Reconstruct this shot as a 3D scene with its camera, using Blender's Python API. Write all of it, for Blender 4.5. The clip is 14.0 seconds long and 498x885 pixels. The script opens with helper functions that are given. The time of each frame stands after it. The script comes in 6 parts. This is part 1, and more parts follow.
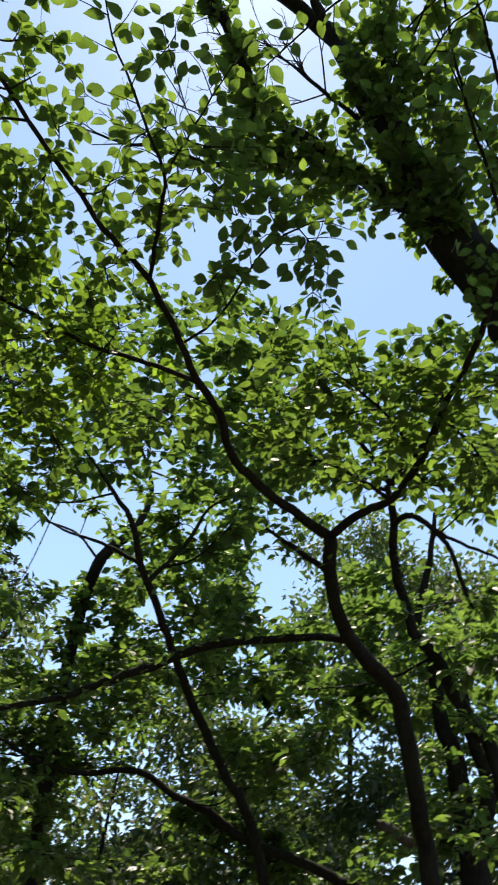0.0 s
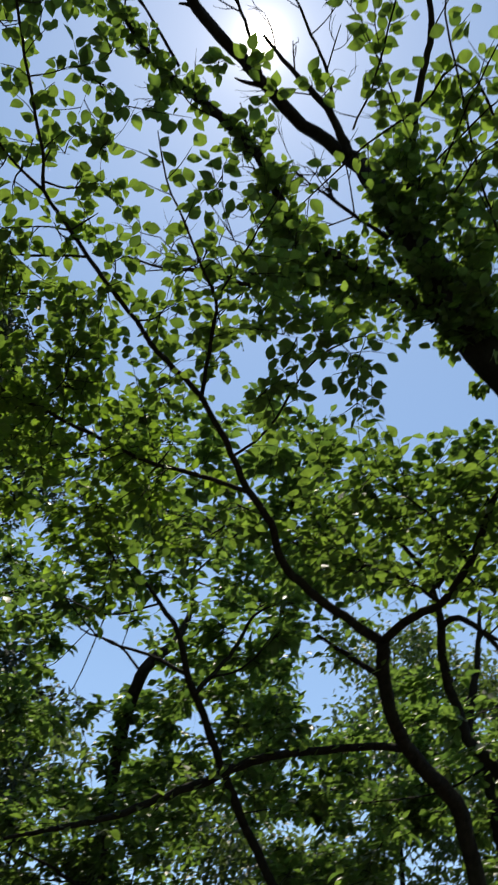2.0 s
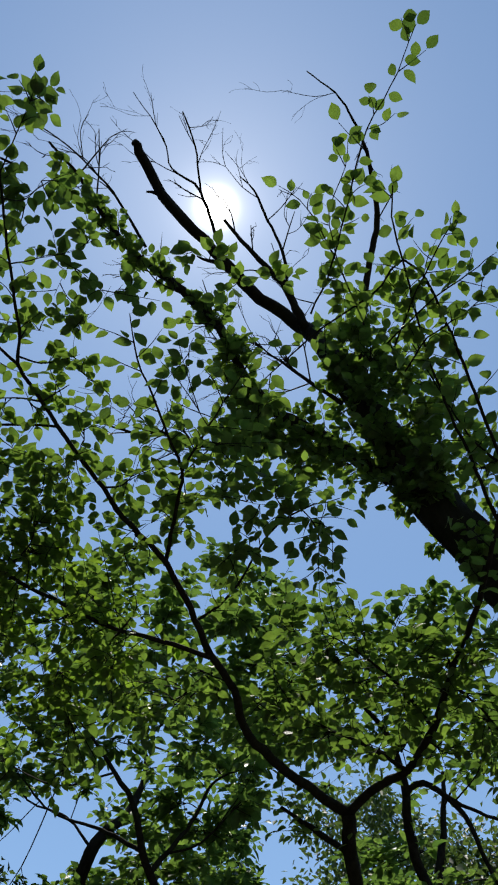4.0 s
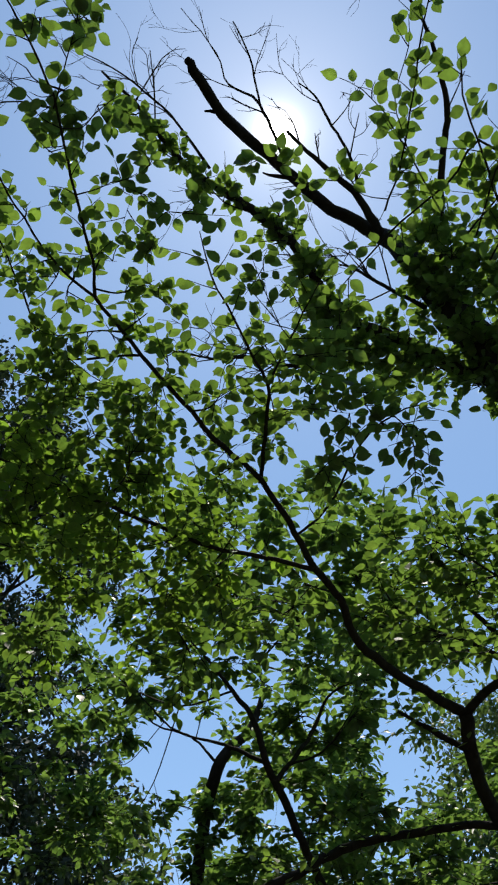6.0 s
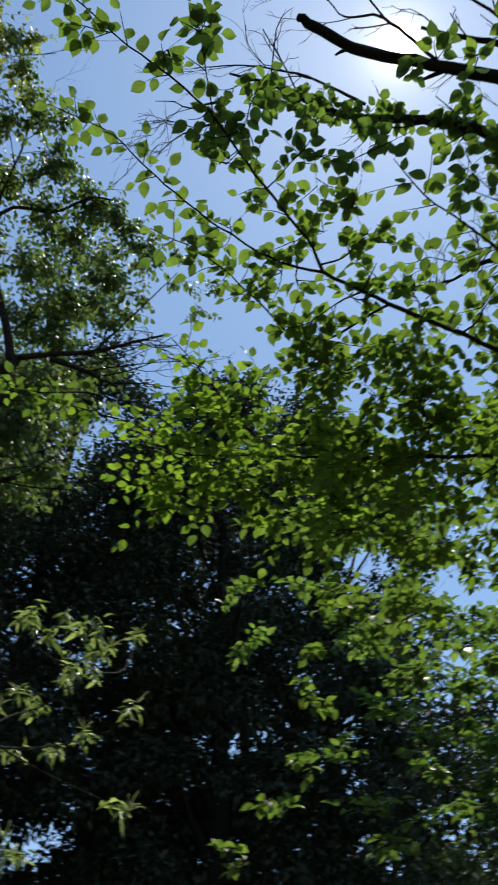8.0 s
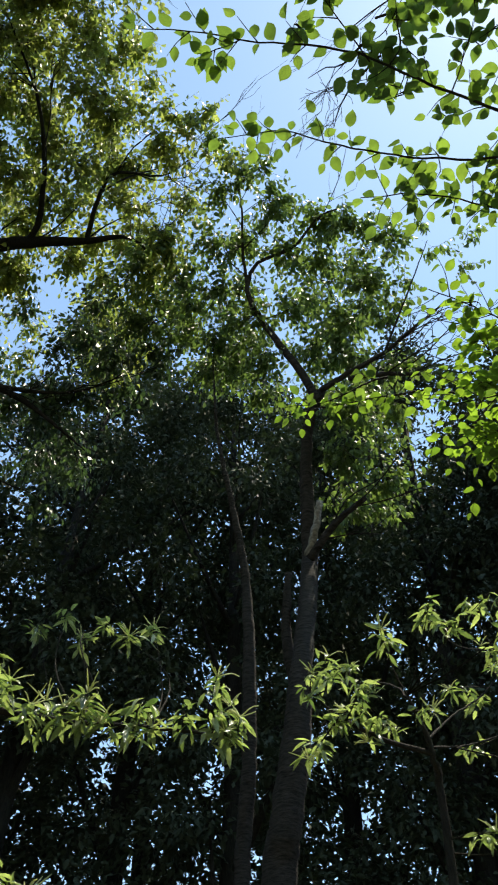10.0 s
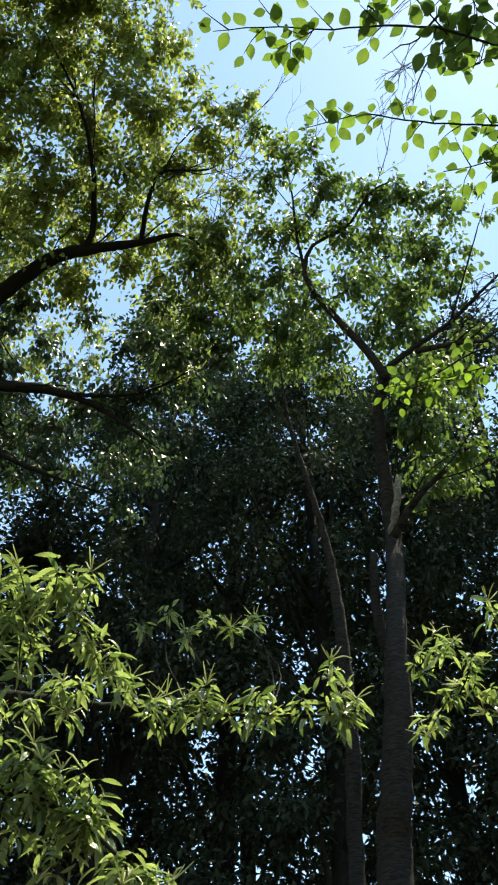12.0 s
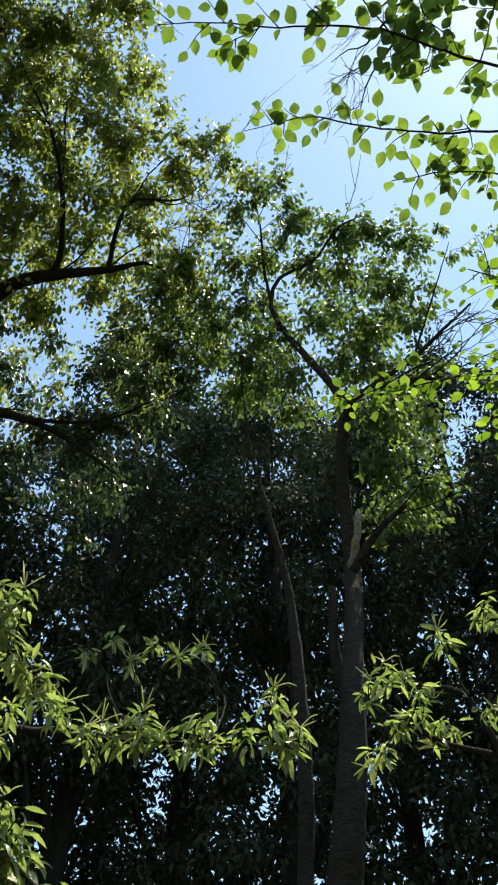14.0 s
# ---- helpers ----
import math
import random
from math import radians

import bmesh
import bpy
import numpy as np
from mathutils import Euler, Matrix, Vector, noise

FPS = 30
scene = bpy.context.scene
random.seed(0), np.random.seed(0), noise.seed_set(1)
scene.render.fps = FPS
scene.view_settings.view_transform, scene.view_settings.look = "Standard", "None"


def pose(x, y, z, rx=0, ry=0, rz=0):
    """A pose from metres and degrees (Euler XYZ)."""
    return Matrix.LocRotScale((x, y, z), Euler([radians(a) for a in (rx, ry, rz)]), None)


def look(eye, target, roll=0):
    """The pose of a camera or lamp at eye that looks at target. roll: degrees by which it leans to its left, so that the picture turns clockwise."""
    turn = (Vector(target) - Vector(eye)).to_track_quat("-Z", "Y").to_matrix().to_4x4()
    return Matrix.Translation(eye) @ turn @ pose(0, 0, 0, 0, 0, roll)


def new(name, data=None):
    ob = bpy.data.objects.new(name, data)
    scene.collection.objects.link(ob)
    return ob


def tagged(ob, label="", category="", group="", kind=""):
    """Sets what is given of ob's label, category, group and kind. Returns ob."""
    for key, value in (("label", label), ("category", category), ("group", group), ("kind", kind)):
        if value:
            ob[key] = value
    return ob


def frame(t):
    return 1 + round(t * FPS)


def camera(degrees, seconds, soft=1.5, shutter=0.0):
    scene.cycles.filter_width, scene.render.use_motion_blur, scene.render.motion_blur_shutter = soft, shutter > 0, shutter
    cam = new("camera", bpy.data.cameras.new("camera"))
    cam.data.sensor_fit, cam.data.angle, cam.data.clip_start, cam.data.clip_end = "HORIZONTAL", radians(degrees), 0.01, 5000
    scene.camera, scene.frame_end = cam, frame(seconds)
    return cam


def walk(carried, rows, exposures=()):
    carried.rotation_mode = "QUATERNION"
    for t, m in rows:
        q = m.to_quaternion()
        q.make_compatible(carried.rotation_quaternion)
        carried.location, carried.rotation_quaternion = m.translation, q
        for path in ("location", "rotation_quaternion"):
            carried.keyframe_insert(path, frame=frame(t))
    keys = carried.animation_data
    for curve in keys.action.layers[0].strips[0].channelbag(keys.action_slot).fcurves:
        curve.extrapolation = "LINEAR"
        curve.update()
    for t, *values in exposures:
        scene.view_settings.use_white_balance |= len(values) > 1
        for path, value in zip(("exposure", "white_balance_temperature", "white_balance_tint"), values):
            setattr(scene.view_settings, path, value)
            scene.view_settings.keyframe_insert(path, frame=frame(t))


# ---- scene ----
# the camera, carried by hand and turned from the leaning trunk round to the cherry
cam = camera(33.0, 14.0, soft=2.0, shutter=0.28)
PATH = [
    (0, (0.117, 0.135, 1.682), (0.027, 1.284, 2.643), 2.3),
    (0.5, (0.081, 0.088, 1.665), (-0.105, 1.247, 2.598), -0.1),
    (1, (0.077, 0.107, 1.669), (-0.184, 1.24, 2.618), 1.7),
    (1.5, (0.079, 0.099, 1.665), (-0.164, 1.19, 2.664), 3.3),
    (2, (0.049, 0.055, 1.633), (-0.085, 1.072, 2.727), 2.5),
    (2.2, (0.051, 0.033, 1.631), (-0.049, 1.031, 2.746), 2.5),
    (4.3, (0.021, -0.037, 1.602), (-0.018, 0.773, 2.863), -1.7),
    (4.5, (0.019, -0.019, 1.593), (-0.068, 0.811, 2.84), -2.1),
    (5, (0.013, 0.006, 1.607), (-0.126, 0.889, 2.811), -1.9),
    (5.5, (0.018, 0.016, 1.607), (-0.14, 0.913, 2.798), -0.4),
    (6, (0.02, 0.02, 1.602), (-0.186, 0.917, 2.787), 1.6),
    (6.5, (0.041, 0.023, 1.602), (-0.211, 0.929, 2.772), 3.0),
    (7, (0.025, 0.02, 1.582), (-0.275, 0.912, 2.751), 1.7),
    (7.5, (-0.033, 0.014, 1.571), (-0.487, 0.844, 2.735), 0.3),
    (8, (-0.077, 0.015, 1.584), (-0.714, 0.738, 2.734), -0.8),
    (8.5, (-0.097, 0.09, 1.598), (-0.887, 0.629, 2.754), 0.1),
    (9, (-0.117, 0.168, 1.6), (-0.992, 0.534, 2.762), 1.3),
    (9.2, (-0.124, 0.176, 1.6), (-1.017, 0.504, 2.76), 1.3),
    (11.3, (-0.128, 0.019, 1.582), (-1.092, 0.173, 2.72), 1.0),
    (11.5, (-0.127, 0.01, 1.58), (-1.095, 0.154, 2.716), 0.9),
    (12, (-0.123, -0.007, 1.573), (-1.098, 0.118, 2.707), 0.9),
    (12.5, (-0.141, -0.019, 1.569), (-1.127, 0.071, 2.697), 0.5),
    (13, (-0.184, 0.01, 1.584), (-1.177, 0.085, 2.705), 1.8),
    (13.5, (-0.206, 0.067, 1.583), (-1.161, 0.218, 2.729), 2.3),
    (14, (-0.237, 0.109, 1.59), (-1.153, 0.281, 2.766), -0.1),
]
LIGHT = [
    (0.0, 0.92, 7450.0, 15.0), (1.5, 0.86, 7600.0, 15.0), (2.2, 0.25, 7130.0, 12.0), (4.3, 0.1, 6730.0, 10.0), (5.5, 0.32, 6780.0, 10.0),
    (7.5, 0.28, 6880.0, 10.0), (8.5, 0.6, 7080.0, 9.0), (9.0, 0.9, 7330.0, 8.0), (9.2, 0.96, 7400.0, 8.0), (11.3, 1.25, 7750.0, 6.0),
    (12.0, 1.34, 7750.0, 6.0), (12.6, 1.25, 7750.0, 6.0), (13.0, 0.88, 7870.0, 6.0), (13.5, 1.0, 8120.0, 6.0), (14.0, 1.16, 7870.0, 6.0),
]
walk(cam, [(t, look(eye, target, roll)) for t, eye, target, roll in PATH], LIGHT)

# sky and sun
SUN_UP, SUN_TURN = radians(72.5), radians(-8.5)
SUN_WAY = Vector((math.cos(SUN_UP) * math.sin(SUN_TURN), math.cos(SUN_UP) * math.cos(SUN_TURN), math.sin(SUN_UP)))
world = bpy.data.worlds.new("sky")
scene.world = world
world.use_nodes = True
wn, wl = world.node_tree.nodes, world.node_tree.links
wn.clear()
sky = wn.new("ShaderNodeTexSky")
sky.sky_type, sky.sun_disc = "NISHITA", False
sky.sun_elevation, sky.sun_rotation = SUN_UP, SUN_TURN
sky.air_density, sky.dust_density, sky.ozone_density = 1.0, 0.05, 1.0
sky_light = wn.new("ShaderNodeBackground")
sky_light.inputs["Strength"].default_value = 0.15
clear = wn.new("ShaderNodeMix")
clear.data_type, clear.blend_type = "RGBA", "MULTIPLY"
clear.inputs["Factor"].default_value = 1.0
clear.inputs["B"].default_value = (0.95, 1.035, 1.03, 1)
wl.new(sky.outputs[0], clear.inputs["A"])
wl.new(clear.outputs["Result"], sky_light.inputs["Color"])
# the sun's disc, with camera glare painted into the bright haze close round it
where = wn.new("ShaderNodeTexCoord")
toward = wn.new("ShaderNodeVectorMath")
toward.operation = "DOT_PRODUCT"
toward.inputs[1].default_value = SUN_WAY
wl.new(where.outputs["Generated"], toward.inputs[0])


def world_math(op, a, b=0.0):
    n = wn.new("ShaderNodeMath")
    n.operation = op
    for k, v in enumerate((a, b)):
        if isinstance(v, (int, float)):
            n.inputs[k].default_value = v
        else:
            wl.new(v, n.inputs[k])
    return n.outputs[0]


off_sun = world_math("SUBTRACT", 1.0, toward.outputs["Value"])
glow = None
for height, fall in ((8.0, -11000.0), (0.42, -1500.0), (0.13, -200.0), (0.11, -28.0)):
    ring = world_math("MULTIPLY", world_math("POWER", 2.718, world_math("MULTIPLY", off_sun, fall)), height)
    glow = ring if glow is None else world_math("ADD", glow, ring)
sun_glare = wn.new("ShaderNodeBackground")
sun_glare.inputs["Color"].default_value = (1.0, 0.97, 0.92, 1)
wl.new(glow, sun_glare.inputs["Strength"])
both = wn.new("ShaderNodeAddShader")
sky_out = wn.new("ShaderNodeOutputWorld")
wl.new(sky_light.outputs[0], both.inputs[0])
wl.new(sun_glare.outputs[0], both.inputs[1])
wl.new(both.outputs[0], sky_out.inputs[0])
sun_lamp = bpy.data.lights.new("sun", "SUN")
sun_lamp.energy, sun_lamp.angle, sun_lamp.color = 3.8, radians(0.53), (1.0, 0.96, 0.88)
new("sun", sun_lamp).matrix_world = look(SUN_WAY * 50, (0, 0, 0))


# materials
class Nodes:
    """A node tree with short calls."""

    def __init__(self, name):
        self.mat = bpy.data.materials.new(name)
        self.mat.use_nodes = True
        self.tree = self.mat.node_tree
        self.tree.nodes.clear()
        self.out = self.tree.nodes.new("ShaderNodeOutputMaterial")

    def put(self, socket, v):
        if isinstance(v, bpy.types.NodeSocket):
            self.tree.links.new(v, socket)
        elif v is not None:
            socket.default_value = v

    def node(self, kind, ins=(), operation=None, data_type=None, blend_type=None):
        n = self.tree.nodes.new(kind)
        if operation:
            n.operation = operation
        if data_type:
            n.data_type = data_type
        if blend_type:
            n.blend_type = blend_type
        for k, v in dict(ins).items():
            self.put(n.inputs[k], v)
        return n

    def maths(self, op, a, b=0.0):
        return self.node("ShaderNodeMath", {0: a, 1: b}, operation=op).outputs[0]

    def noise(self, scale, detail=4.0, vec=None, rough=0.55):
        return self.node("ShaderNodeTexNoise", {"Scale": scale, "Detail": detail, "Roughness": rough, "Vector": vec}).outputs["Fac"]

    def ramp(self, fac, stops):
        n = self.node("ShaderNodeValToRGB", {0: fac})
        e = n.color_ramp.elements
        while len(e) < len(stops):
            e.new(0.5)
        for el, (p, c) in zip(e, stops):
            el.position, el.color = p, (*c, 1)
        return n.outputs[0]

    def mix(self, fac, a, b, blend="MIX"):
        n = self.node("ShaderNodeMix", data_type="RGBA", blend_type=blend)
        self.put(n.inputs["Factor"], fac)
        self.put(n.inputs["A"], (*a, 1) if isinstance(a, tuple) else a)
        self.put(n.inputs["B"], (*b, 1) if isinstance(b, tuple) else b)
        return n.outputs["Result"]

    def done(self, shader):
        self.tree.links.new(shader, self.out.inputs["Surface"])
        return self.mat


def leaf_material(name, dark, light, glow_dark, glow_light, thin=0.5, gloss=0.42, veins=True, wax=0.5):
    """A leaf: a waxy face, and light that comes through the blade. Each leaf has its own tone."""
    n = Nodes(name)
    tone = n.maths("FRACT", n.maths("ADD", n.node("ShaderNodeNewGeometry").outputs["Random Per Island"],
                                    n.node("ShaderNodeObjectInfo").outputs["Random"]))
    place = n.node("ShaderNodeTexCoord").outputs["Object"]
    age = n.noise(1.3, 2.0, place)
    spots = n.noise(160.0, 3.0, place)
    fac = n.maths("ADD", n.maths("MULTIPLY", tone, 0.65), n.maths("MULTIPLY", age, 0.35))
    face = n.mix(n.maths("MULTIPLY", spots, 0.35), n.ramp(fac, [(0.1, dark), (0.85, light)]), (0.09, 0.10, 0.03))
    through_blade = n.ramp(fac, [(0.1, glow_dark), (0.85, glow_light)])
    # blotches painted into the blade for shadows of the leaves above it
    shadow_mottle = n.noise(24.0, 2.0, place)
    through_blade = n.mix(1.0, through_blade, n.ramp(shadow_mottle, [(0.36, (0.62, 0.62, 0.6)), (0.64, (1.12, 1.12, 1.1))]), "MULTIPLY")
    normal = None
    if veins:
        uv = n.node("ShaderNodeSeparateXYZ", {0: n.node("ShaderNodeUVMap").outputs[0]})
        side = n.maths("ABSOLUTE", uv.outputs[0])
        rib = n.maths("LESS_THAN", side, 0.035)
        wave = n.maths("SINE", n.maths("MULTIPLY", n.maths("SUBTRACT", uv.outputs[1], n.maths("MULTIPLY", side, 0.55)), 46.0))
        vein = n.maths("MAXIMUM", rib, n.maths("GREATER_THAN", wave, 0.93))
        through_blade = n.mix(n.maths("MULTIPLY", vein, 0.3), through_blade, (0.10, 0.17, 0.02))
        face = n.mix(n.maths("MULTIPLY", vein, 0.35), face, (0.16, 0.22, 0.07))
        normal = n.node("ShaderNodeBump", {"Strength": 0.35, "Distance": 0.002, "Height": n.maths("ADD", n.maths("MULTIPLY", vein, -1.0), n.maths("MULTIPLY", wave, 0.3))}).outputs[0]
    skin = n.node("ShaderNodeBsdfPrincipled", {"Base Color": face, "Roughness": gloss, "Normal": normal, "Specular IOR Level": wax})
    blade = n.node("ShaderNodeBsdfTranslucent", {"Color": through_blade})
    return n.done(n.node("ShaderNodeMixShader", {0: thin, 1: skin.outputs[0], 2: blade.outputs[0]}).outputs[0])


def bark_material(name, dark, light, moss, bands=0.0):
    n = Nodes(name)
    place = n.node("ShaderNodeTexCoord").outputs["Object"]
    long_way = n.node("ShaderNodeMapping", {"Vector": place, "Scale": (1, 1, 0.25) if not bands else (1, 1, 5.0)}).outputs[0]
    grain = n.noise(38.0 if not bands else 9.0, 6.0, long_way, 0.65)
    patch = n.noise(3.2, 4.0, place)
    fine = n.noise(150.0, 3.0, place)
    col = n.ramp(grain, [(0.3, dark), (0.72, light)])
    col = n.mix(n.maths("MULTIPLY", n.ramp(patch, [(0.5, (0, 0, 0)), (0.75, (1, 1, 1))]), 0.5), col, moss)
    col = n.mix(n.maths("MULTIPLY", fine, 0.4), col, dark)
    height = n.maths("ADD", grain, n.maths("MULTIPLY", fine, 0.3))
    bump = n.node("ShaderNodeBump", {"Strength": 0.9, "Distance": 0.03 if bands else 0.014, "Height": height}).outputs[0]
    return n.done(n.node("ShaderNodeBsdfPrincipled", {"Base Color": col, "Roughness": 0.9, "Specular IOR Level": 0.12, "Normal": bump}).outputs[0])


def plain_material(name, dark, light, scale, rough=0.8, dist=0.01):
    n = Nodes(name)
    place = n.node("ShaderNodeTexCoord").outputs["Object"]
    a, b = n.noise(scale, 6.0, place), n.noise(scale * 0.07, 3.0, place)
    col = n.ramp(n.maths("ADD", n.maths("MULTIPLY", a, 0.7), n.maths("MULTIPLY", b, 0.3)), [(0.35, dark), (0.65, light)])
    bump = n.node("ShaderNodeBump", {"Strength": 0.6, "Distance": dist, "Height": a}).outputs[0]
    return n.done(n.node("ShaderNodeBsdfPrincipled", {"Base Color": col, "Roughness": rough, "Normal": bump}).outputs[0])


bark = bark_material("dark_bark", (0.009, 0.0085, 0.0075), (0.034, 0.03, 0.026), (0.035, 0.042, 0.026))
# peeled bark, brightened further to put the sun on the stub into its colour
sunlit_stub_bark = bark_material("peeled_sunlit_bark", (0.06, 0.055, 0.05), (0.62, 0.59, 0.54), (0.3, 0.28, 0.25), bands=1.0)
cherry_bark = bark_material("banded_bark", (0.012, 0.011, 0.0105), (0.075, 0.068, 0.064), (0.035, 0.037, 0.033), bands=1.0)
dead_wood = bark_material("dead_wood", (0.05, 0.04, 0.035), (0.16, 0.14, 0.12), (0.10, 0.09, 0.08))
oval_mat = leaf_material("oval_leaf", (0.028, 0.056, 0.026), (0.058, 0.1, 0.045), (0.085, 0.175, 0.026), (0.275, 0.445, 0.058), gloss=0.5)
young_mat = leaf_material("young_leaf", (0.036, 0.07, 0.02), (0.08, 0.13, 0.04), (0.11, 0.22, 0.02), (0.34, 0.56, 0.05), thin=0.55, gloss=0.5)
small_mat = leaf_material("small_leaf", (0.022, 0.054, 0.028), (0.046, 0.096, 0.044), (0.085, 0.185, 0.032), (0.27, 0.44, 0.07), veins=False)
cherry_mat = leaf_material("cherry_leaf", (0.04, 0.078, 0.042), (0.095, 0.155, 0.075), (0.12, 0.22, 0.045), (0.31, 0.47, 0.1), thin=0.47, veins=False, gloss=0.48, wax=0.3)
# oak leaf darkened: the shade under the crown is put into this colour
shaded_oak_mat = leaf_material("shaded_oak_leaf", (0.026, 0.055, 0.04), (0.065, 0.11, 0.08), (0.05, 0.11, 0.032), (0.15, 0.26, 0.075), thin=0.38, veins=False, gloss=0.38, wax=0.45)
oak_mat = leaf_material("oak_leaf", (0.085, 0.12, 0.04), (0.22, 0.26, 0.09), (0.21, 0.315, 0.055), (0.57, 0.66, 0.15), thin=0.52, veins=False, gloss=0.5, wax=0.3)
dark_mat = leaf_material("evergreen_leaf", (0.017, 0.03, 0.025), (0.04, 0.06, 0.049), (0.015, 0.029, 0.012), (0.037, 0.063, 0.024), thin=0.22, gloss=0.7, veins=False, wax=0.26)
chestnut_mat = leaf_material("chestnut_leaf", (0.05, 0.095, 0.045), (0.34, 0.41, 0.26), (0.05, 0.125, 0.02), (0.58, 0.75, 0.2), thin=0.45, gloss=0.27, wax=0.9)
wood_mat = leaf_material("wood_leaf", (0.024, 0.048, 0.024), (0.05, 0.085, 0.036), (0.08, 0.145, 0.03), (0.2, 0.3, 0.06), thin=0.45, gloss=0.5, veins=False)
catkin_mat = leaf_material("catkin", (0.46, 0.52, 0.24), (0.74, 0.76, 0.46), (0.5, 0.58, 0.2), (0.76, 0.8, 0.4), thin=0.45, gloss=0.8, veins=False)
litter_mat = plain_material("leaf_litter", (0.04, 0.036, 0.02), (0.12, 0.1, 0.055), 26.0, 0.95, 0.03)

# leaf blades: (rows of way along and half width), fold, droop
rng = np.random.default_rng(7)


def blade(rows, fold, droop, stalk=0.14):
    """A leaf 1 long on its stalk: points, faces and the way across and along it."""
    pts, uv, faces = [(0, 0, 0)], [(0, 0)], []
    for v, w in rows:
        z = -droop * v * v
        for s in (-1, 0, 1):
            pts.append((s * w, v, z + abs(s) * fold * w))
            uv.append((s, v))
    pts.append((0, 1, -droop))
    uv.append((0, 1))
    faces += [(0, 2, 1), (0, 3, 2)]
    for r in range(len(rows) - 1):
        a = 1 + 3 * r
        faces += [(a, a + 1, a + 4, a + 3), (a + 1, a + 2, a + 5, a + 4)]
    a, tip = 1 + 3 * (len(rows) - 1), len(pts) - 1
    faces += [(a, a + 1, tip), (a + 1, a + 2, tip)]
    if stalk:
        k = len(pts)
        pts += [(-0.012, 0.02, 0), (0.012, 0.02, 0), (0, -stalk, 0.03), (0, 0.02, -0.02)]
        uv += [(0, 0)] * 4
        faces += [(k, k + 1, k + 2), (k + 1, k + 3, k + 2), (k + 3, k, k + 2)]
        pts = [(x, y + stalk, z) for x, y, z in pts]
    return np.array(pts), np.array(uv, float), faces


OVAL = [(0.05, 0.11), (0.18, 0.26), (0.38, 0.34), (0.6, 0.3), (0.78, 0.18), (0.9, 0.07)]
LONG = [(0.06, 0.05), (0.18, 0.105), (0.22, 0.095), (0.34, 0.145), (0.38, 0.125), (0.5, 0.15), (0.54, 0.128), (0.66, 0.13), (0.7, 0.105), (0.82, 0.085), (0.86, 0.06)]  # toothed edge
oval_leaf = dict(mat=oval_mat, shapes=[blade(OVAL, f, d) for f, d in ((0.25, 0.1), (0.5, 0.2), (0.1, 0.28), (0.4, -0.08))], simple=False)
chestnut_leaf = dict(mat=chestnut_mat, shapes=[blade(LONG, f, d) for f, d in ((0.3, 0.25), (0.6, 0.45), (0.2, 0.6), (0.5, 0.1))], simple=False)
SMALL = [(0.18, 0.2), (0.5, 0.3), (0.8, 0.16)]
small_leaf = dict(mat=small_mat, shapes=[blade(SMALL, f, d, 0.1) for f, d in ((0.3, 0.1), (0.1, 0.25), (0.5, 0.2))], simple=True)
NARROW = [(0.26, 0.2), (0.62, 0.24)]
cherry_leaf = dict(mat=cherry_mat, shapes=[blade(NARROW, f, d, 0) for f, d in ((0.4, 0.2), (0.2, 0.4), (0.6, 0.1))], simple=True)
oak_leaf = dict(mat=oak_mat, shapes=[blade(NARROW, f, d, 0) for f, d in ((0.4, 0.2), (0.2, 0.4), (0.6, 0.1))], simple=True)
shaded_oak_leaf = dict(mat=shaded_oak_mat, shapes=[blade(NARROW, f, d, 0) for f, d in ((0.4, 0.2), (0.2, 0.4), (0.6, 0.1))], simple=True)


def small_blade(w, fold, droop):
    """A far leaf: two faces that meet along its rib."""
    return np.array([(0, 0, 0), (-w, 0.45, fold * w - 0.2 * droop), (w, 0.45, fold * w - 0.2 * droop), (0, 1, -droop)], float), np.array([(0, 0), (-1, 0.45), (1, 0.45), (0, 1)], float), [(0, 3, 1), (0, 2, 3)]


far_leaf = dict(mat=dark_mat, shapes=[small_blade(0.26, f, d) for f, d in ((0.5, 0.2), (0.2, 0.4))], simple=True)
mid_leaf = dict(mat=wood_mat, shapes=[small_blade(0.28, f, d) for f, d in ((0.5, 0.2), (0.2, 0.4))], simple=True)


# building blocks
def mesh_of(name, verts, faces, mat, uv=None, smooth=True):
    me = bpy.data.meshes.new(name)
    me.from_pydata(np.asarray(verts).tolist(), [], faces)
    me.materials.append(mat)
    if smooth:
        me.polygons.foreach_set("use_smooth", [True] * len(me.polygons))
    if uv is not None:
        layer = me.uv_layers.new(name="UVMap")
        idx = np.empty(len(me.loops), int)
        me.loops.foreach_get("vertex_index", idx)
        layer.data.foreach_set("uv", np.asarray(uv)[idx].ravel())
    me.update()
    return me


def mass_of(name, verts, corners, counts, mat, uv):
    """A large mesh straight from arrays: corner indices and how many each face has."""
    me = bpy.data.meshes.new(name)
    me.vertices.add(len(verts))
    me.vertices.foreach_set("co", np.ascontiguousarray(verts, dtype=np.float32).ravel())
    me.loops.add(len(corners))
    me.loops.foreach_set("vertex_index", corners.astype(np.int32))
    me.polygons.add(len(counts))
    me.polygons.foreach_set("loop_start", np.concatenate([[0], np.cumsum(counts)[:-1]]).astype(np.int32))
    me.polygons.foreach_set("use_smooth", np.ones(len(counts), dtype=bool))
    me.materials.append(mat)
    me.update(calc_edges=True)
    layer = me.uv_layers.new(name="UVMap")
    layer.data.foreach_set("uv", np.ascontiguousarray(uv[corners], dtype=np.float32).ravel())
    return me


def unit(v):
    return v / max(np.linalg.norm(v), 1e-9)


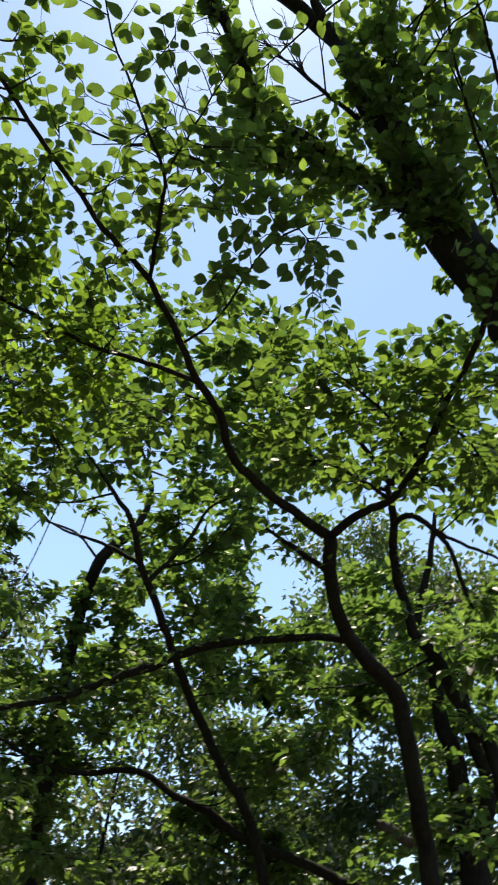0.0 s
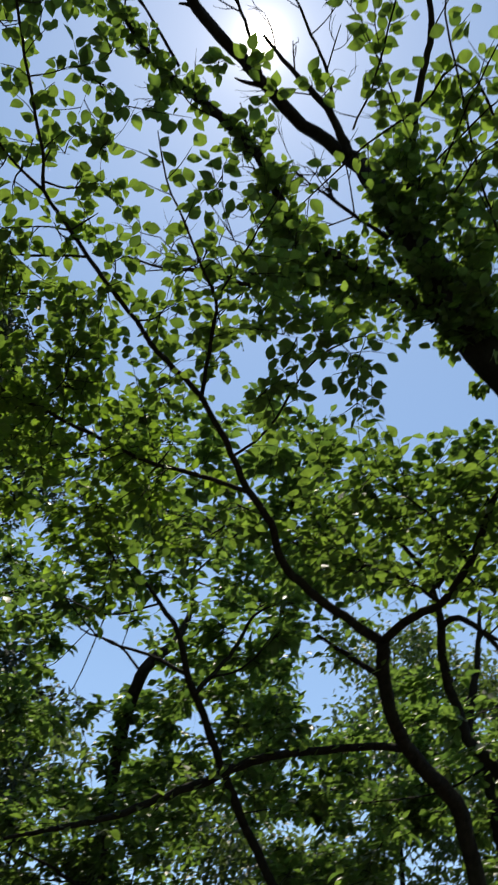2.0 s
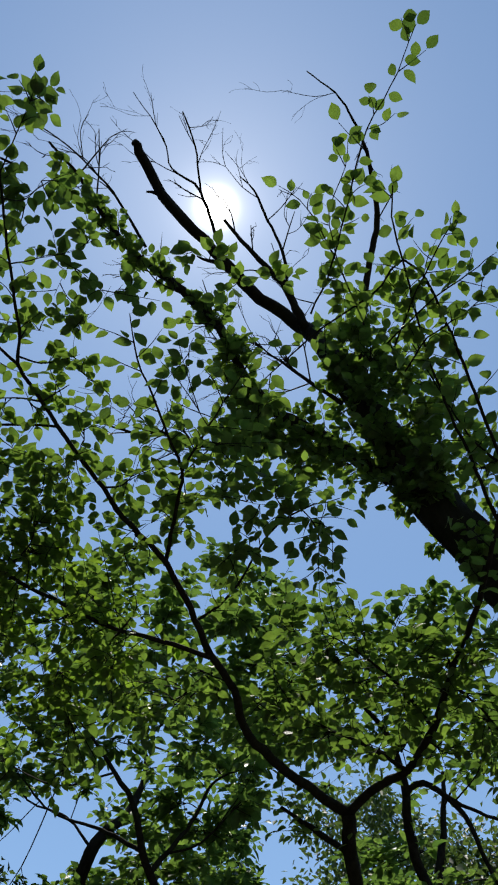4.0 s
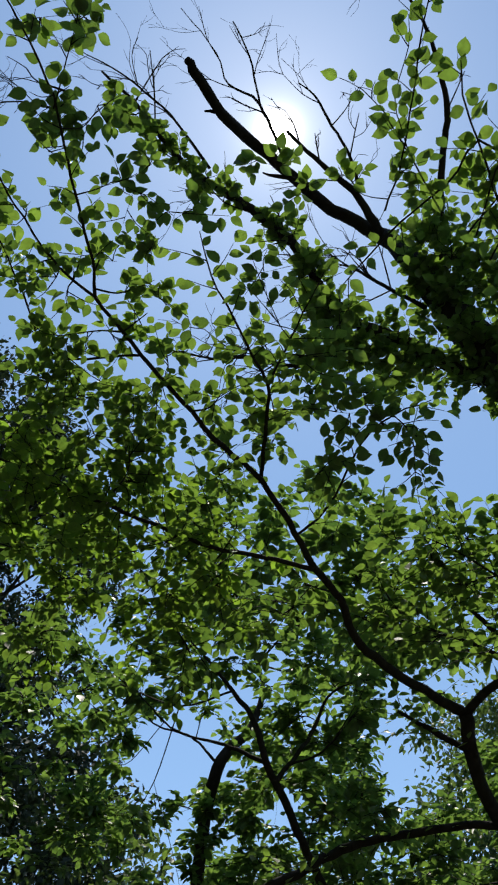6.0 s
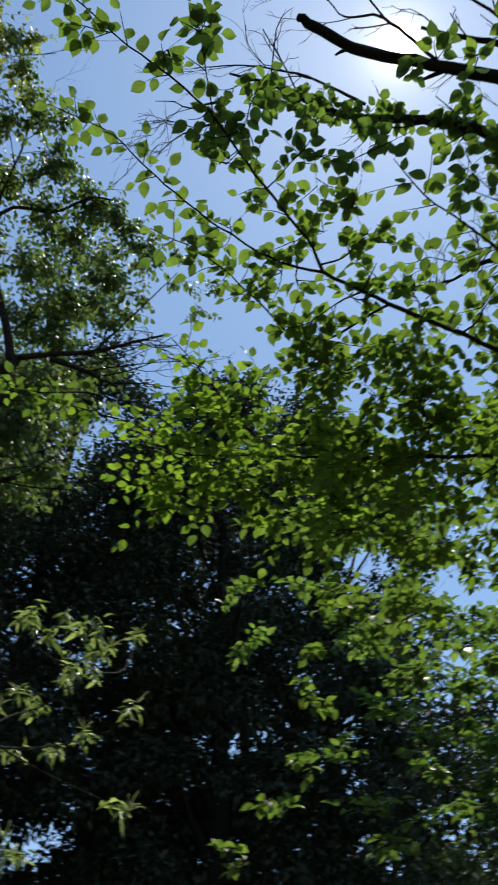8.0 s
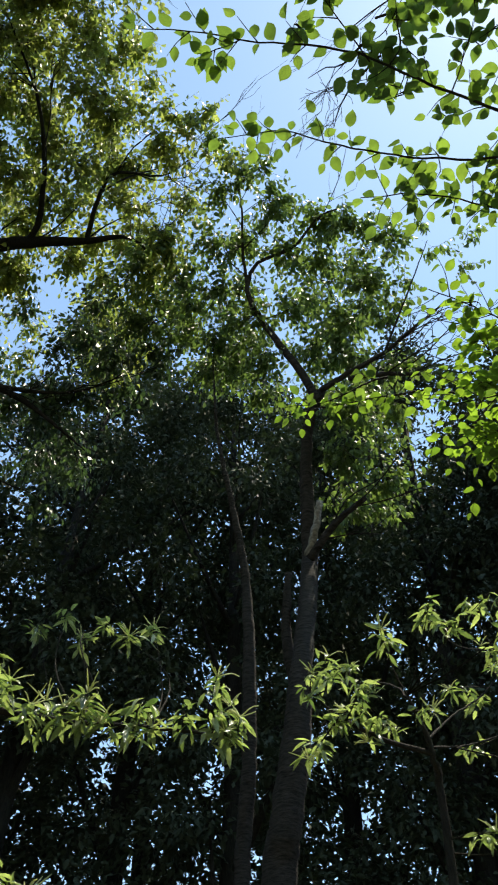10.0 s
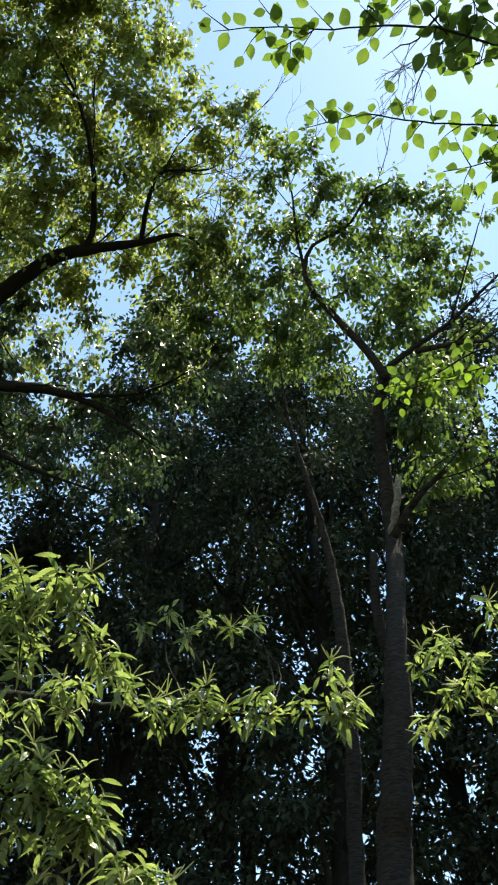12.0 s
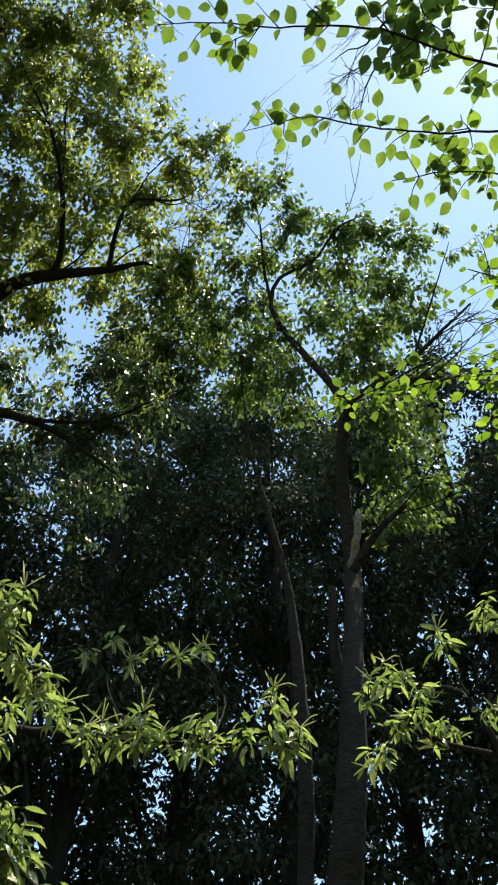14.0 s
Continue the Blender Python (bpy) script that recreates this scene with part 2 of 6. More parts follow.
def spline(ctrl, step):
    """A smooth line through the given points, each with its radius."""
    c = np.array(ctrl, float)
    c = np.vstack([2 * c[0] - c[1], c, 2 * c[-1] - c[-2]])
    got = []
    for i in range(1, len(c) - 2):
        a, b, d, e = c[i - 1:i + 3]
        n = max(2, int(np.linalg.norm(d[:3] - b[:3]) / step) + 1)
        for t in np.linspace(0, 1, n, endpoint=False):
            got.append(0.5 * (2 * b + (d - a) * t + (2 * a - 5 * b + 4 * d - e) * t * t + (3 * b - a - 3 * d + e) * t ** 3))
    got.append(c[-2])
    got = np.array(got)
    got[:, 3] = np.maximum(got[:, 3], 0.0008)
    return got


def tube(line, sides, rough=0.0, base=0):
    """Rings of points round a line, closed at both ends."""
    tan = np.gradient(line[:, :3], axis=0)
    tan /= np.maximum(np.linalg.norm(tan, axis=1, keepdims=True), 1e-9)
    ref = unit(np.cross(tan[0], (0.31, 0.23, 0.92)))
    verts, faces = [], []
    ang = np.arange(sides) * 2 * math.pi / sides
    wob = rng.uniform(1 - rough, 1 + rough, (len(line), sides))
    if rough and len(line) > 3:
        wob[1:-1] = (wob[:-2] + wob[1:-1] + wob[2:]) / 3
    for k in range(len(line)):
        ref = unit(ref - tan[k] * ref.dot(tan[k]))
        oth = np.cross(tan[k], ref)
        r = line[k, 3] * wob[k]
        verts.append(line[k, :3] + np.outer(np.cos(ang) * r, ref) + np.outer(np.sin(ang) * r, oth))
    for k in range(len(line) - 1):
        a = base + k * sides
        for s in range(sides):
            s2 = (s + 1) % sides
            faces.append((a + s, a + s2, a + sides + s2, a + sides + s))
    faces.append(tuple(base + s for s in reversed(range(sides))))
    e = base + (len(line) - 1) * sides
    faces.append(tuple(e + s for s in range(sides)))
    return np.vstack(verts), faces


def tubes(lines, sides):
    vs, fs, n = [], [], 0
    for l in lines:
        v, f = tube(l, sides, 0.0, n)
        vs.append(v)
        fs += f
        n += len(v)
    return np.vstack(vs), fs


def part(name, mesh, parent, label="", kind=""):
    ob = new(name, mesh)
    ob.parent = parent
    ob.matrix_parent_inverse = parent.matrix_world.inverted() if parent.parent is None else Matrix.Translation(-parent.location)
    return tagged(ob, label, kind=kind)


def tree(name, label, category, foot, bark_mat, leaf, group=""):
    ob = new(name)
    ob.location = (foot[0], foot[1], 0)
    tagged(ob, label, category, group)
    return dict(ob=ob, off=np.array((foot[0], foot[1], 0.0)), bark=bark_mat, leaf=leaf, lines=[], trunk=None, step=0, rough=0.09, fork=(0.22, 0.003), droop=0.0, flat=0.75, young=False, fresh=[], twigs=[], boughs=[], pos=[], way=[], nor=[], size=[], catkins=[])


def hang(T, name, mesh, label="", kind=""):
    """A part of the tree, its mesh given from the tree's foot."""
    ob = new(name, mesh)
    ob.parent = T["ob"]
    return tagged(ob, label, kind=kind)


def add_leaves(T, pos, way, nor, size):
    T["pos"].append(pos)
    T["way"].append(way)
    T["nor"].append(nor)
    T["size"].append(size)
    T["fresh"].append(np.full(len(pos), T["young"]))


def leaf_row(T, line, count, size, start=0.15, spread=0.9):
    """Leaves set alternately along a twig, turned to the light above or, on some trees, hanging."""
    s = np.linspace(start, 1, count)
    idx = s * (len(line) - 1)
    k = np.minimum(idx.astype(int), len(line) - 2)
    f = (idx - k)[:, None]
    pos = line[k, :3] * (1 - f) + line[k + 1, :3] * f
    tan = line[k + 1, :3] - line[k, :3]
    tan /= np.maximum(np.linalg.norm(tan, axis=1, keepdims=True), 1e-9)
    side = np.cross(tan, (0, 0, 1.0))
    side /= np.maximum(np.linalg.norm(side, axis=1, keepdims=True), 1e-9)
    sign = np.where(np.arange(count) % 2, 1.0, -1.0)[:, None]
    sign[-1] *= 0.1
    way = tan * 0.55 + side * sign * spread + rng.normal(0, 0.28, (count, 3)) + np.array((0, 0, -0.12))
    nor = np.array((0, 0, 1.0)) + rng.normal(0, 0.34, (count, 3))
    if T["droop"]:
        way = way * 0.6 + np.array((0, 0, -T["droop"]))
        nor = np.array((0, 0, 0.6)) + rng.normal(0, 0.8, (count, 3))
    add_leaves(T, pos, way, nor, size * rng.uniform(0.62, 1.15, count))


def limb(T, name, ctrl, leaves=None, dead=0, mat=None, label=""):
    """A trunk or a branch through its points, with its own leafy or dead twigs."""
    big = ctrl[0][3]
    line = spline(ctrl, T["step"] or (0.05 if big < 0.05 else 0.09))
    n = len(line)
    line[1:-1, :3] += rng.normal(0, 1, (n - 2, 3)) * (0.06 * np.minimum(line[1:-1, 3:4], 0.05) + 0.0015)
    T["lines"].append(line)
    local = line.copy()
    local[:, :3] -= T["off"]
    v, f = tube(local, 14 if big > 0.06 else 8 if big > 0.015 else 6, T["rough"] if big > 0.06 else 0.13)
    ob = hang(T, name, mesh_of(name, v, f, mat or T["bark"]), label)
    if name == "stub":
        ob.parent = T["trunk"]
    elif T["trunk"] is None:
        T["trunk"] = ob
    if leaves:
        grow(T, line, *leaves)
    if dead:
        bare(T, line, dead, T["fork"][0])


def grow(T, line, count, length, size=0.05):
    """Leafy side shoots along a branch, and leaves on its tip."""
    n = len(line)
    for j in range(count):
        s = 0.12 + 0.88 * (j + rng.uniform(0, 1)) / count
        k = min(int(s * (n - 1)), n - 2)
        p, tan = line[k, :3], unit(line[k + 1, :3] - line[k, :3])
        side = unit(np.cross(tan, (0, 0, 1)))
        d = unit(tan * rng.uniform(0.3, 0.9) + side * (1 if j % 2 else -1) * rng.uniform(0.5, 1.0) + np.array((0, 0, rng.uniform(-0.45, 0.4))))
        l = length * rng.uniform(0.45, 1.15)
        bend = np.array((0, 0, rng.uniform(-0.25, 0.05))) * l
        ctrl = [(*p, 0.0022), (*(p + d * l * 0.5 + rng.normal(0, 0.05 * l, 3)), 0.0016), (*(p + d * l + bend), 0.0009)]
        tw = spline(ctrl, l / 6)
        T["twigs"].append(tw)
        leaf_row(T, tw, max(3, int(l / 0.034)), size)
    reach = float(np.sum(np.linalg.norm(np.diff(line[:, :3], axis=0), axis=1)))
    leaf_row(T, line, max(5, int(reach / 0.05)), size * 1.08, 0.1)


def bare(T, line, count, length):
    """Forked dead twigs."""
    n = len(line)

    def fork(p, d, l, r, depth):
        q = p + d * l + rng.normal(0, 0.09 * l, 3)
        m = (p + q) / 2 + rng.normal(0, 0.07 * l, 3)
        tw = spline([(*p, r), (*m, r * 0.8), (*q, r * 0.5)], l / 4)
        T["twigs"].append(tw)
        if depth:
            for _ in range(rng.integers(2, 4)):
                k = rng.integers(1, len(tw))
                fork(tw[k, :3], unit(d + rng.normal(0, 0.5, 3)), l * rng.uniform(0.4, 0.7), r * 0.6, depth - 1)

    for j in range(count):
        k = min(int((0.25 + 0.75 * (j + 0.5) / count) * (n - 1)), n - 2)
        tan = unit(line[k + 1, :3] - line[k, :3])
        fork(line[k, :3], unit(tan + rng.normal(0, 0.6, 3)), length * rng.uniform(0.35, 0.8), min(T["fork"][1], line[k, 3] * 0.6), 2)


def puffs(T, spots, cover, size, fine=True):
    """Leafy boughs: each grows from the nearest limb to its spot and spreads there in fine shoots."""
    limbs = np.vstack([l[1:] for l in T["lines"]] + T["boughs"])
    near = [np.min(np.linalg.norm(limbs[:, :3] - np.array(s[:3]), axis=1)) for s in spots]
    for j in np.argsort(near):
        x, y, z, r = spots[j]
        c = np.array((x, y, z))
        gap = np.linalg.norm(limbs[:, :3] - c, axis=1)
        gap = gap * rng.uniform(0.85, 1.3, len(gap)) + np.maximum(0, limbs[:, 2] - z) * 0.5
        k = int(np.argmin(gap))
        p = limbs[k, :3]
        reach = np.linalg.norm(c - p)
        thick = min(limbs[k, 3] * 0.7, 0.003 + 0.008 * reach)
        mid = (p + c) / 2 + rng.normal(0, 0.08 * reach, 3)
        bough = spline([(*p, thick), (*mid, thick * 0.75), (*c, thick * 0.4)], max(0.03, reach / 6))
        T["twigs"].append(bough)
        limbs = np.vstack([limbs, bough[2:-1]])
        T["boughs"].append(bough[2:-1])
        leaves = int(cover * math.pi * r * r / (0.34 * size * size)) + 4
        if not fine:
            d = rng.normal(0, 1, (leaves, 3))
            d /= np.linalg.norm(d, axis=1, keepdims=True)
            pos = c + d * np.array((1, 1, 0.7)) * r * rng.uniform(0.15, 1.2, (leaves, 1))
            add_leaves(T, pos, d * 0.7 + rng.normal(0, 0.5, (leaves, 3)) + np.array((0, 0, -0.3)), np.array((0, 0, 1.0)) + rng.normal(0, 0.6, (leaves, 3)), size * rng.uniform(0.6, 1.15, leaves))
            continue
        per = 6
        for _ in range(max(2, leaves // per)):
            s = bough[int(len(bough) * rng.uniform(0.55, 1.0)) - 1, :3]
            s = c + (s - c) * min(1.0, 1.0 * r / max(reach, 1e-6))
            e = c + unit(rng.normal(0, 1, 3)) * np.array((1, 1, T["flat"])) * r * rng.uniform(0.45, 1.25)
            l = np.linalg.norm(e - s)
            m = (s + e) / 2 + rng.normal(0, 0.12 * l, 3)
            tw = spline([(*s, 0.0022), (*m, 0.0016), (*e, 0.0009)], max(l / 3, 0.02)) if size < 0.06 else spline([(*s, 0.003), (*e, 0.0012)], l)
            T["twigs"].append(tw)
            leaf_row(T, tw, per, size, 0.25)


def rosettes(T, spots, leaf_size=0.094):
    """Shoot ends of the chestnut: drooping long leaves round a tuft of upright catkins."""
    limbs = np.vstack([l[1:] for l in T["lines"]])
    for spot in spots:
        c = np.array(spot)
        k = int(np.argmin(np.linalg.norm(limbs[:, :3] - c, axis=1)))
        p = limbs[k, :3]
        reach = np.linalg.norm(c - p)
        mid = (p + c) / 2 + np.array((0, 0, -0.08 * reach)) + rng.normal(0, 0.05 * reach, 3)
        tw = spline([(*p, 0.005), (*mid, 0.004), (*c, 0.002)], max(reach / 8, 0.02))
        T["twigs"].append(tw)
        count = 20
        ang = np.arange(count) * 2.4 + rng.uniform(0, 6)
        out = np.stack([np.cos(ang), np.sin(ang), np.zeros(count)], 1)
        way = out + np.stack([np.zeros(count), np.zeros(count), rng.uniform(-0.9, 0.25, count)], 1) + rng.normal(0, 0.15, (count, 3))
        back = unit(p - c)
        pos = c + back * rng.uniform(0, 0.14, (count, 1)) + rng.normal(0, 0.02, (count, 3))
        add_leaves(T, pos, way, out * 0.5 + np.array((0, 0, 1.0)) + rng.normal(0, 0.45, (count, 3)), leaf_size * rng.uniform(0.6, 1.15, count))
        if rng.uniform() < 0.6:
            for _ in range(rng.integers(5, 10)):
                a, l = rng.uniform(0, 6.3), rng.uniform(0.06, 0.125)
                d = np.array((math.cos(a) * 0.7, math.sin(a) * 0.7, rng.uniform(0.25, 1.1)))
                d = unit(d)
                e = c + d * l + np.array((0, 0, rng.uniform(-0.3, 0.1) * l))
                T["catkins"].append(spline([(*c, 0.002), (*(c + d * l * 0.6), 0.0034), (*e, 0.0014)], l / 6))


def finish(T, singles=300, near=(0, 0, 1.5)):
    """Hangs the twigs and leaves on the tree: the nearest leaves singly, the rest as one mass."""
    off, leaf = T["off"], T["leaf"]
    if T["twigs"]:
        tw = [np.column_stack([t[:, :3] - off, t[:, 3]]) for t in T["twigs"]]
        v, f = tubes(tw, 3)
        hang(T, "twig_growth", mesh_of("twig_growth", v, f, T["bark"]), kind="stuff")
    for c in T["catkins"]:
        v, f = tube(np.column_stack([c[:, :3] - off, c[:, 3]]), 5, 0.3)
        hang(T, "catkin", mesh_of("catkin", v, f, catkin_mat), "cream catkin")
    pos, way, nor, size = (np.concatenate(T[k]) for k in ("pos", "way", "nor", "size"))
    pos = pos - off
    way = way / np.linalg.norm(way, axis=1, keepdims=True)
    xax = np.cross(way, nor)
    xax /= np.maximum(np.linalg.norm(xax, axis=1, keepdims=True), 1e-6)
    zax = np.cross(xax, way)
    basis = np.stack([xax, way, zax], 2) * size[:, None, None]
    order = np.argsort(np.linalg.norm(pos + off - np.array(near), axis=1))
    shapes = leaf["shapes"]
    fresh = np.concatenate(T["fresh"])
    alone = order[:singles]
    meshes = [[mesh_of("leaf", s[0], s[2], m, s[1]) for s in shapes] for m in (leaf["mat"], young_mat)]
    for j in alone:
        ob = new("leaf", meshes[int(fresh[j])][j % len(shapes)])
        ob.parent = T["ob"]
        m = np.eye(4)
        m[:3, :3], m[:3, 3] = basis[j], pos[j]
        ob.matrix_local = Matrix(m.tolist())
    for name, mat, flag in (("foliage", leaf["mat"], False), ("young_foliage", young_mat, True)):
        rest = order[singles:][fresh[order[singles:]] == flag]
        vs, cs, ks, uvs, n = [], [], [], [], 0
        for q, (pts, uv, faces) in enumerate(shapes):
            pick = rest[rest % len(shapes) == q]
            if not len(pick):
                continue
            v = np.einsum("nij,kj->nki", basis[pick], pts) + pos[pick][:, None, :]
            vs.append(v.reshape(-1, 3))
            uvs.append(np.tile(uv, (len(pick), 1)))
            flat = np.array([i for fc in faces for i in fc])
            cs.append((n + np.arange(len(pick))[:, None] * len(pts) + flat[None]).ravel())
            ks.append(np.tile(np.array([len(fc) for fc in faces]), len(pick)))
            n += len(pick) * len(pts)
        if vs:
            hang(T, name, mass_of(name, np.vstack(vs), np.concatenate(cs), np.concatenate(ks), mat, np.vstack(uvs)), kind="stuff")


# the ground
def ground():
    bm = bmesh.new()
    rings = [0, 1.5, 3, 5, 7.5, 10, 14, 20, 30, 50, 90, 200, 600, 1500]
    seg = 48
    rows = []
    for r in rings[1:]:
        row = []
        for s in range(seg):
            a = 2 * math.pi * s / seg
            x, y = r * math.cos(a), r * math.sin(a)
            lift = 0.12 * noise.noise((x * 0.25, y * 0.25, 0)) if r < 60 else 0.0
            row.append(bm.verts.new((x, y, lift - 0.05)))
        rows.append(row)
    mid = bm.verts.new((0, 0, -0.03))
    for s in range(seg):
        bm.faces.new((mid, rows[0][s], rows[0][(s + 1) % seg]))
        for a, b in zip(rows, rows[1:]):
            bm.faces.new((a[s], b[s], b[(s + 1) % seg], a[(s + 1) % seg]))
    me = bpy.data.meshes.new("ground")
    bm.to_mesh(me)
    bm.free()
    me.materials.append(litter_mat)
    me.polygons.foreach_set("use_smooth", [True] * len(me.polygons))
    tagged(new("ground", me), "woodland floor of brown leaf litter", "ground", kind="structure")


ground()


def wood_tree(turn, far, height, crown, wide, leaf, label, clumps, size, cover=1.1):
    """A tree of the wood behind: a straight stem, side limbs and a crown of clumps. turn: degrees from north to the east."""
    x, y = far * math.sin(radians(turn)), far * math.cos(radians(turn))
    T = tree("woodland_tree", label, "tree", (x, y), bark, leaf, "trees of the wood behind")
    T["step"] = 0.45
    lean = rng.normal(0, 0.25, 2)
    dense = leaf is far_leaf
    r0 = (0.012 if leaf is far_leaf else 0.006) * height + 0.02
    stem = [(x + lean[0] * h * h, y + lean[1] * h * h, -0.1 + h * height, r0 * (1 - 0.88 * h)) for h in np.linspace(0, 1, 7)]
    limb(T, "trunk", stem)
    main = T["lines"][0]
    spots = []
    for j in range(clumps):
        h = crown + (1 - crown) * ((j + rng.uniform(0, 1)) / clumps) ** (0.8 if dense else 1.15)
        u = (h - crown) / (1 - crown)
        body = 1.0 if u < 0.65 else 1.0 - 0.75 * ((u - 0.65) / 0.35) ** 1.5
        if dense:
            body *= min(1.0, 0.55 + 0.7 * u)
        a = rng.uniform(0, 2 * math.pi)
        q = wide * body * math.sqrt(rng.uniform(0.05, 1))
        k = int(h * (len(main) - 1))
        c = main[k, :3]
        spots.append((c[0] + q * math.cos(a), c[1] + q * math.sin(a), height * h + 0.15 * q, rng.uniform(0.25, 0.8)))
    for s in spots[::7]:
        k = int(max(0.1, s[2] / height - 0.1) * (len(main) - 1))
        p = main[k]
        e = np.array(s[:3])
        m = (p[:3] + e) / 2 + np.array((0, 0, -0.1))
        limb(T, "branch", [(*p[:3], p[3] * 0.5), (*m, p[3] * 0.32), (*e, 0.012)])
    puffs(T, spots, cover, size, False)
    finish(T, 0)



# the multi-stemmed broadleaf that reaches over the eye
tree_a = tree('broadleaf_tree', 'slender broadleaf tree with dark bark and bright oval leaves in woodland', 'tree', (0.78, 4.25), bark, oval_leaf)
tree_a['rough'] = 0.15
limb(tree_a, 'trunk', [(0.78, 4.25, -0.1, 0.08), (0.74, 4.21, 1.2, 0.06), (0.66, 4.15, 2.56, 0.0425), (0.62, 3.99, 2.83, 0.0391), (0.57, 3.81, 3.06, 0.0374), (0.52, 3.64, 3.21, 0.03655), (0.41, 3.48, 3.24, 0.034), (0.31, 3.3, 3.29, 0.02975), (0.25, 3.12, 3.35, 0.0272), (0.23, 2.94, 3.44, 0.02635), (0.23, 2.85, 3.48, 0.02635)])
limb(tree_a, 'branch', [(0.22, 2.85, 3.49, 0.02142), (0.15, 2.79, 3.5, 0.01913), (0.02, 2.65, 3.52, 0.0176), (-0.09, 2.5, 3.54, 0.01644), (-0.14, 2.37, 3.56, 0.0153), (-0.15, 2.25, 3.58, 0.01415), (-0.22, 2.1, 3.6, 0.013), (-0.26, 1.97, 3.65, 0.0111), (-0.34, 1.79, 3.72, 0.009945), (-0.47, 1.65, 3.8, 0.008798), (-0.53, 1.56, 3.85, 0.008033), (-0.66, 1.37, 3.94, 0.007268), (-0.77, 1.18, 4.03, 0.00612)])
limb(tree_a, 'branch', [(-0.77, 1.18, 4.03, 0.00595), (-0.86, 1.08, 4.06, 0.0045), (-0.93, 0.85, 4.08, 0.0036), (-0.96, 0.6, 4.08, 0.0028), (-0.96, 0.43, 4.08, 0.0022), (-1.02, 0.33, 4.12, 0.0017), (-1.06, 0.25, 4.15, 0.0012)], leaves=(13, 0.08))
limb(tree_a, 'branch', [(-0.77, 1.18, 4.03, 0.0068), (-0.72, 1.03, 3.97, 0.005), (-0.72, 0.79, 4.04, 0.0042), (-0.7, 0.52, 4.06, 0.0034), (-0.75, 0.29, 4.09, 0.0026), (-0.78, 0.1, 4.12, 0.0019), (-0.81, -0.04, 4.12, 0.0013)], leaves=(15, 0.1))
limb(tree_a, 'branch', [(-0.76, 0.24, 4.1, 0.002), (-0.8, 0.18, 4.09, 0.0016), (-0.84, 0.14, 4.1, 0.0011)], leaves=(3, 0.05))
limb(tree_a, 'branch', [(-0.71, 0.6, 4.06, 0.0026), (-0.63, 0.48, 4.06, 0.002), (-0.57, 0.4, 4.05, 0.0014), (-0.54, 0.33, 4.06, 0.001)], leaves=(5, 0.06))
limb(tree_a, 'branch', [(-0.35, 1.82, 3.75, 0.00765), (-0.28, 1.57, 3.75, 0.006375), (-0.25, 1.44, 3.75, 0.005525), (-0.28, 1.35, 3.78, 0.004675), (-0.32, 1.23, 3.84, 0.003825), (-0.36, 1.11, 3.89, 0.002975), (-0.37, 0.99, 3.94, 0.0017)], leaves=(12, 0.13))
limb(tree_a, 'branch', [(-0.25, 1.44, 3.75, 0.00425), (-0.19, 1.38, 3.83, 0.0034), (-0.11, 1.29, 3.89, 0.00255), (-0.03, 1.19, 3.94, 0.0017)], leaves=(9, 0.13))
limb(tree_a, 'branch', [(-0.27, 2.01, 3.67, 0.0051), (-0.21, 1.98, 3.68, 0.004675), (-0.11, 1.91, 3.73, 0.00425), (-0, 1.79, 3.84, 0.00357), (0.12, 1.73, 3.89, 0.002975), (0.25, 1.7, 3.9, 0.0017)], leaves=(7, 0.12))
limb(tree_a, 'branch', [(0.12, 1.73, 3.89, 0.00255), (0.17, 1.79, 3.84, 0.00204), (0.16, 1.93, 3.75, 0.00136)], leaves=(8, 0.12))
tree_a["young"] = True
limb(tree_a, 'branch', [(-0.22, 2.1, 3.59, 0.00935), (-0.34, 2.05, 3.61, 0.0085), (-0.55, 1.98, 3.64, 0.00765), (-0.65, 1.92, 3.66, 0.007225), (-0.88, 1.77, 3.7, 0.006375), (-1.01, 1.68, 3.72, 0.005525), (-1.32, 1.51, 3.83, 0.00425), (-1.52, 1.32, 3.83, 0.002975), (-1.62, 1.18, 3.84, 0.0017)], leaves=(55, 0.36, 0.042))
spray = tree_a["lines"][-1]
limb(tree_a, 'branch', [(-1.61, 1.32, 3.87, 0.00425), (-1.62, 1.18, 3.94, 0.0034), (-1.69, 1.05, 3.95, 0.002975), (-1.78, 0.86, 3.94, 0.00238), (-1.87, 0.69, 3.93, 0.0017)], leaves=(12, 0.07, 0.044))
limb(tree_a, 'branch', [(-1.34, 1.54, 3.91, 0.00425), (-1.34, 1.33, 3.98, 0.0034), (-1.34, 1.19, 4.04, 0.00255), (-1.34, 1.04, 4.08, 0.0017)], leaves=(10, 0.16, 0.042))
tree_a["young"] = False
limb(tree_a, 'branch', [(0.23, 2.85, 3.48, 0.01812), (0.35, 2.75, 3.52, 0.01673), (0.45, 2.67, 3.52, 0.01533), (0.55, 2.52, 3.58, 0.01394), (0.62, 2.3, 3.66, 0.01255), (0.67, 2.17, 3.7, 0.01115), (0.71, 2.04, 3.73, 0.01011), (0.73, 1.94, 3.76, 0.009061), (0.77, 1.77, 3.81, 0.007667), (0.79, 1.59, 3.88, 0.006273)], leaves=(16, 0.3))
limb(tree_a, 'branch', [(0.79, 1.59, 3.88, 0.00595), (0.52, 0.97, 4.08, 0.00425), (0.37, 1.05, 4.08, 0.0034), (0.22, 1.13, 4.06, 0.002975), (0.11, 1.21, 4.03, 0.00255), (0.01, 1.28, 3.99, 0.0017)], leaves=(10, 0.13))
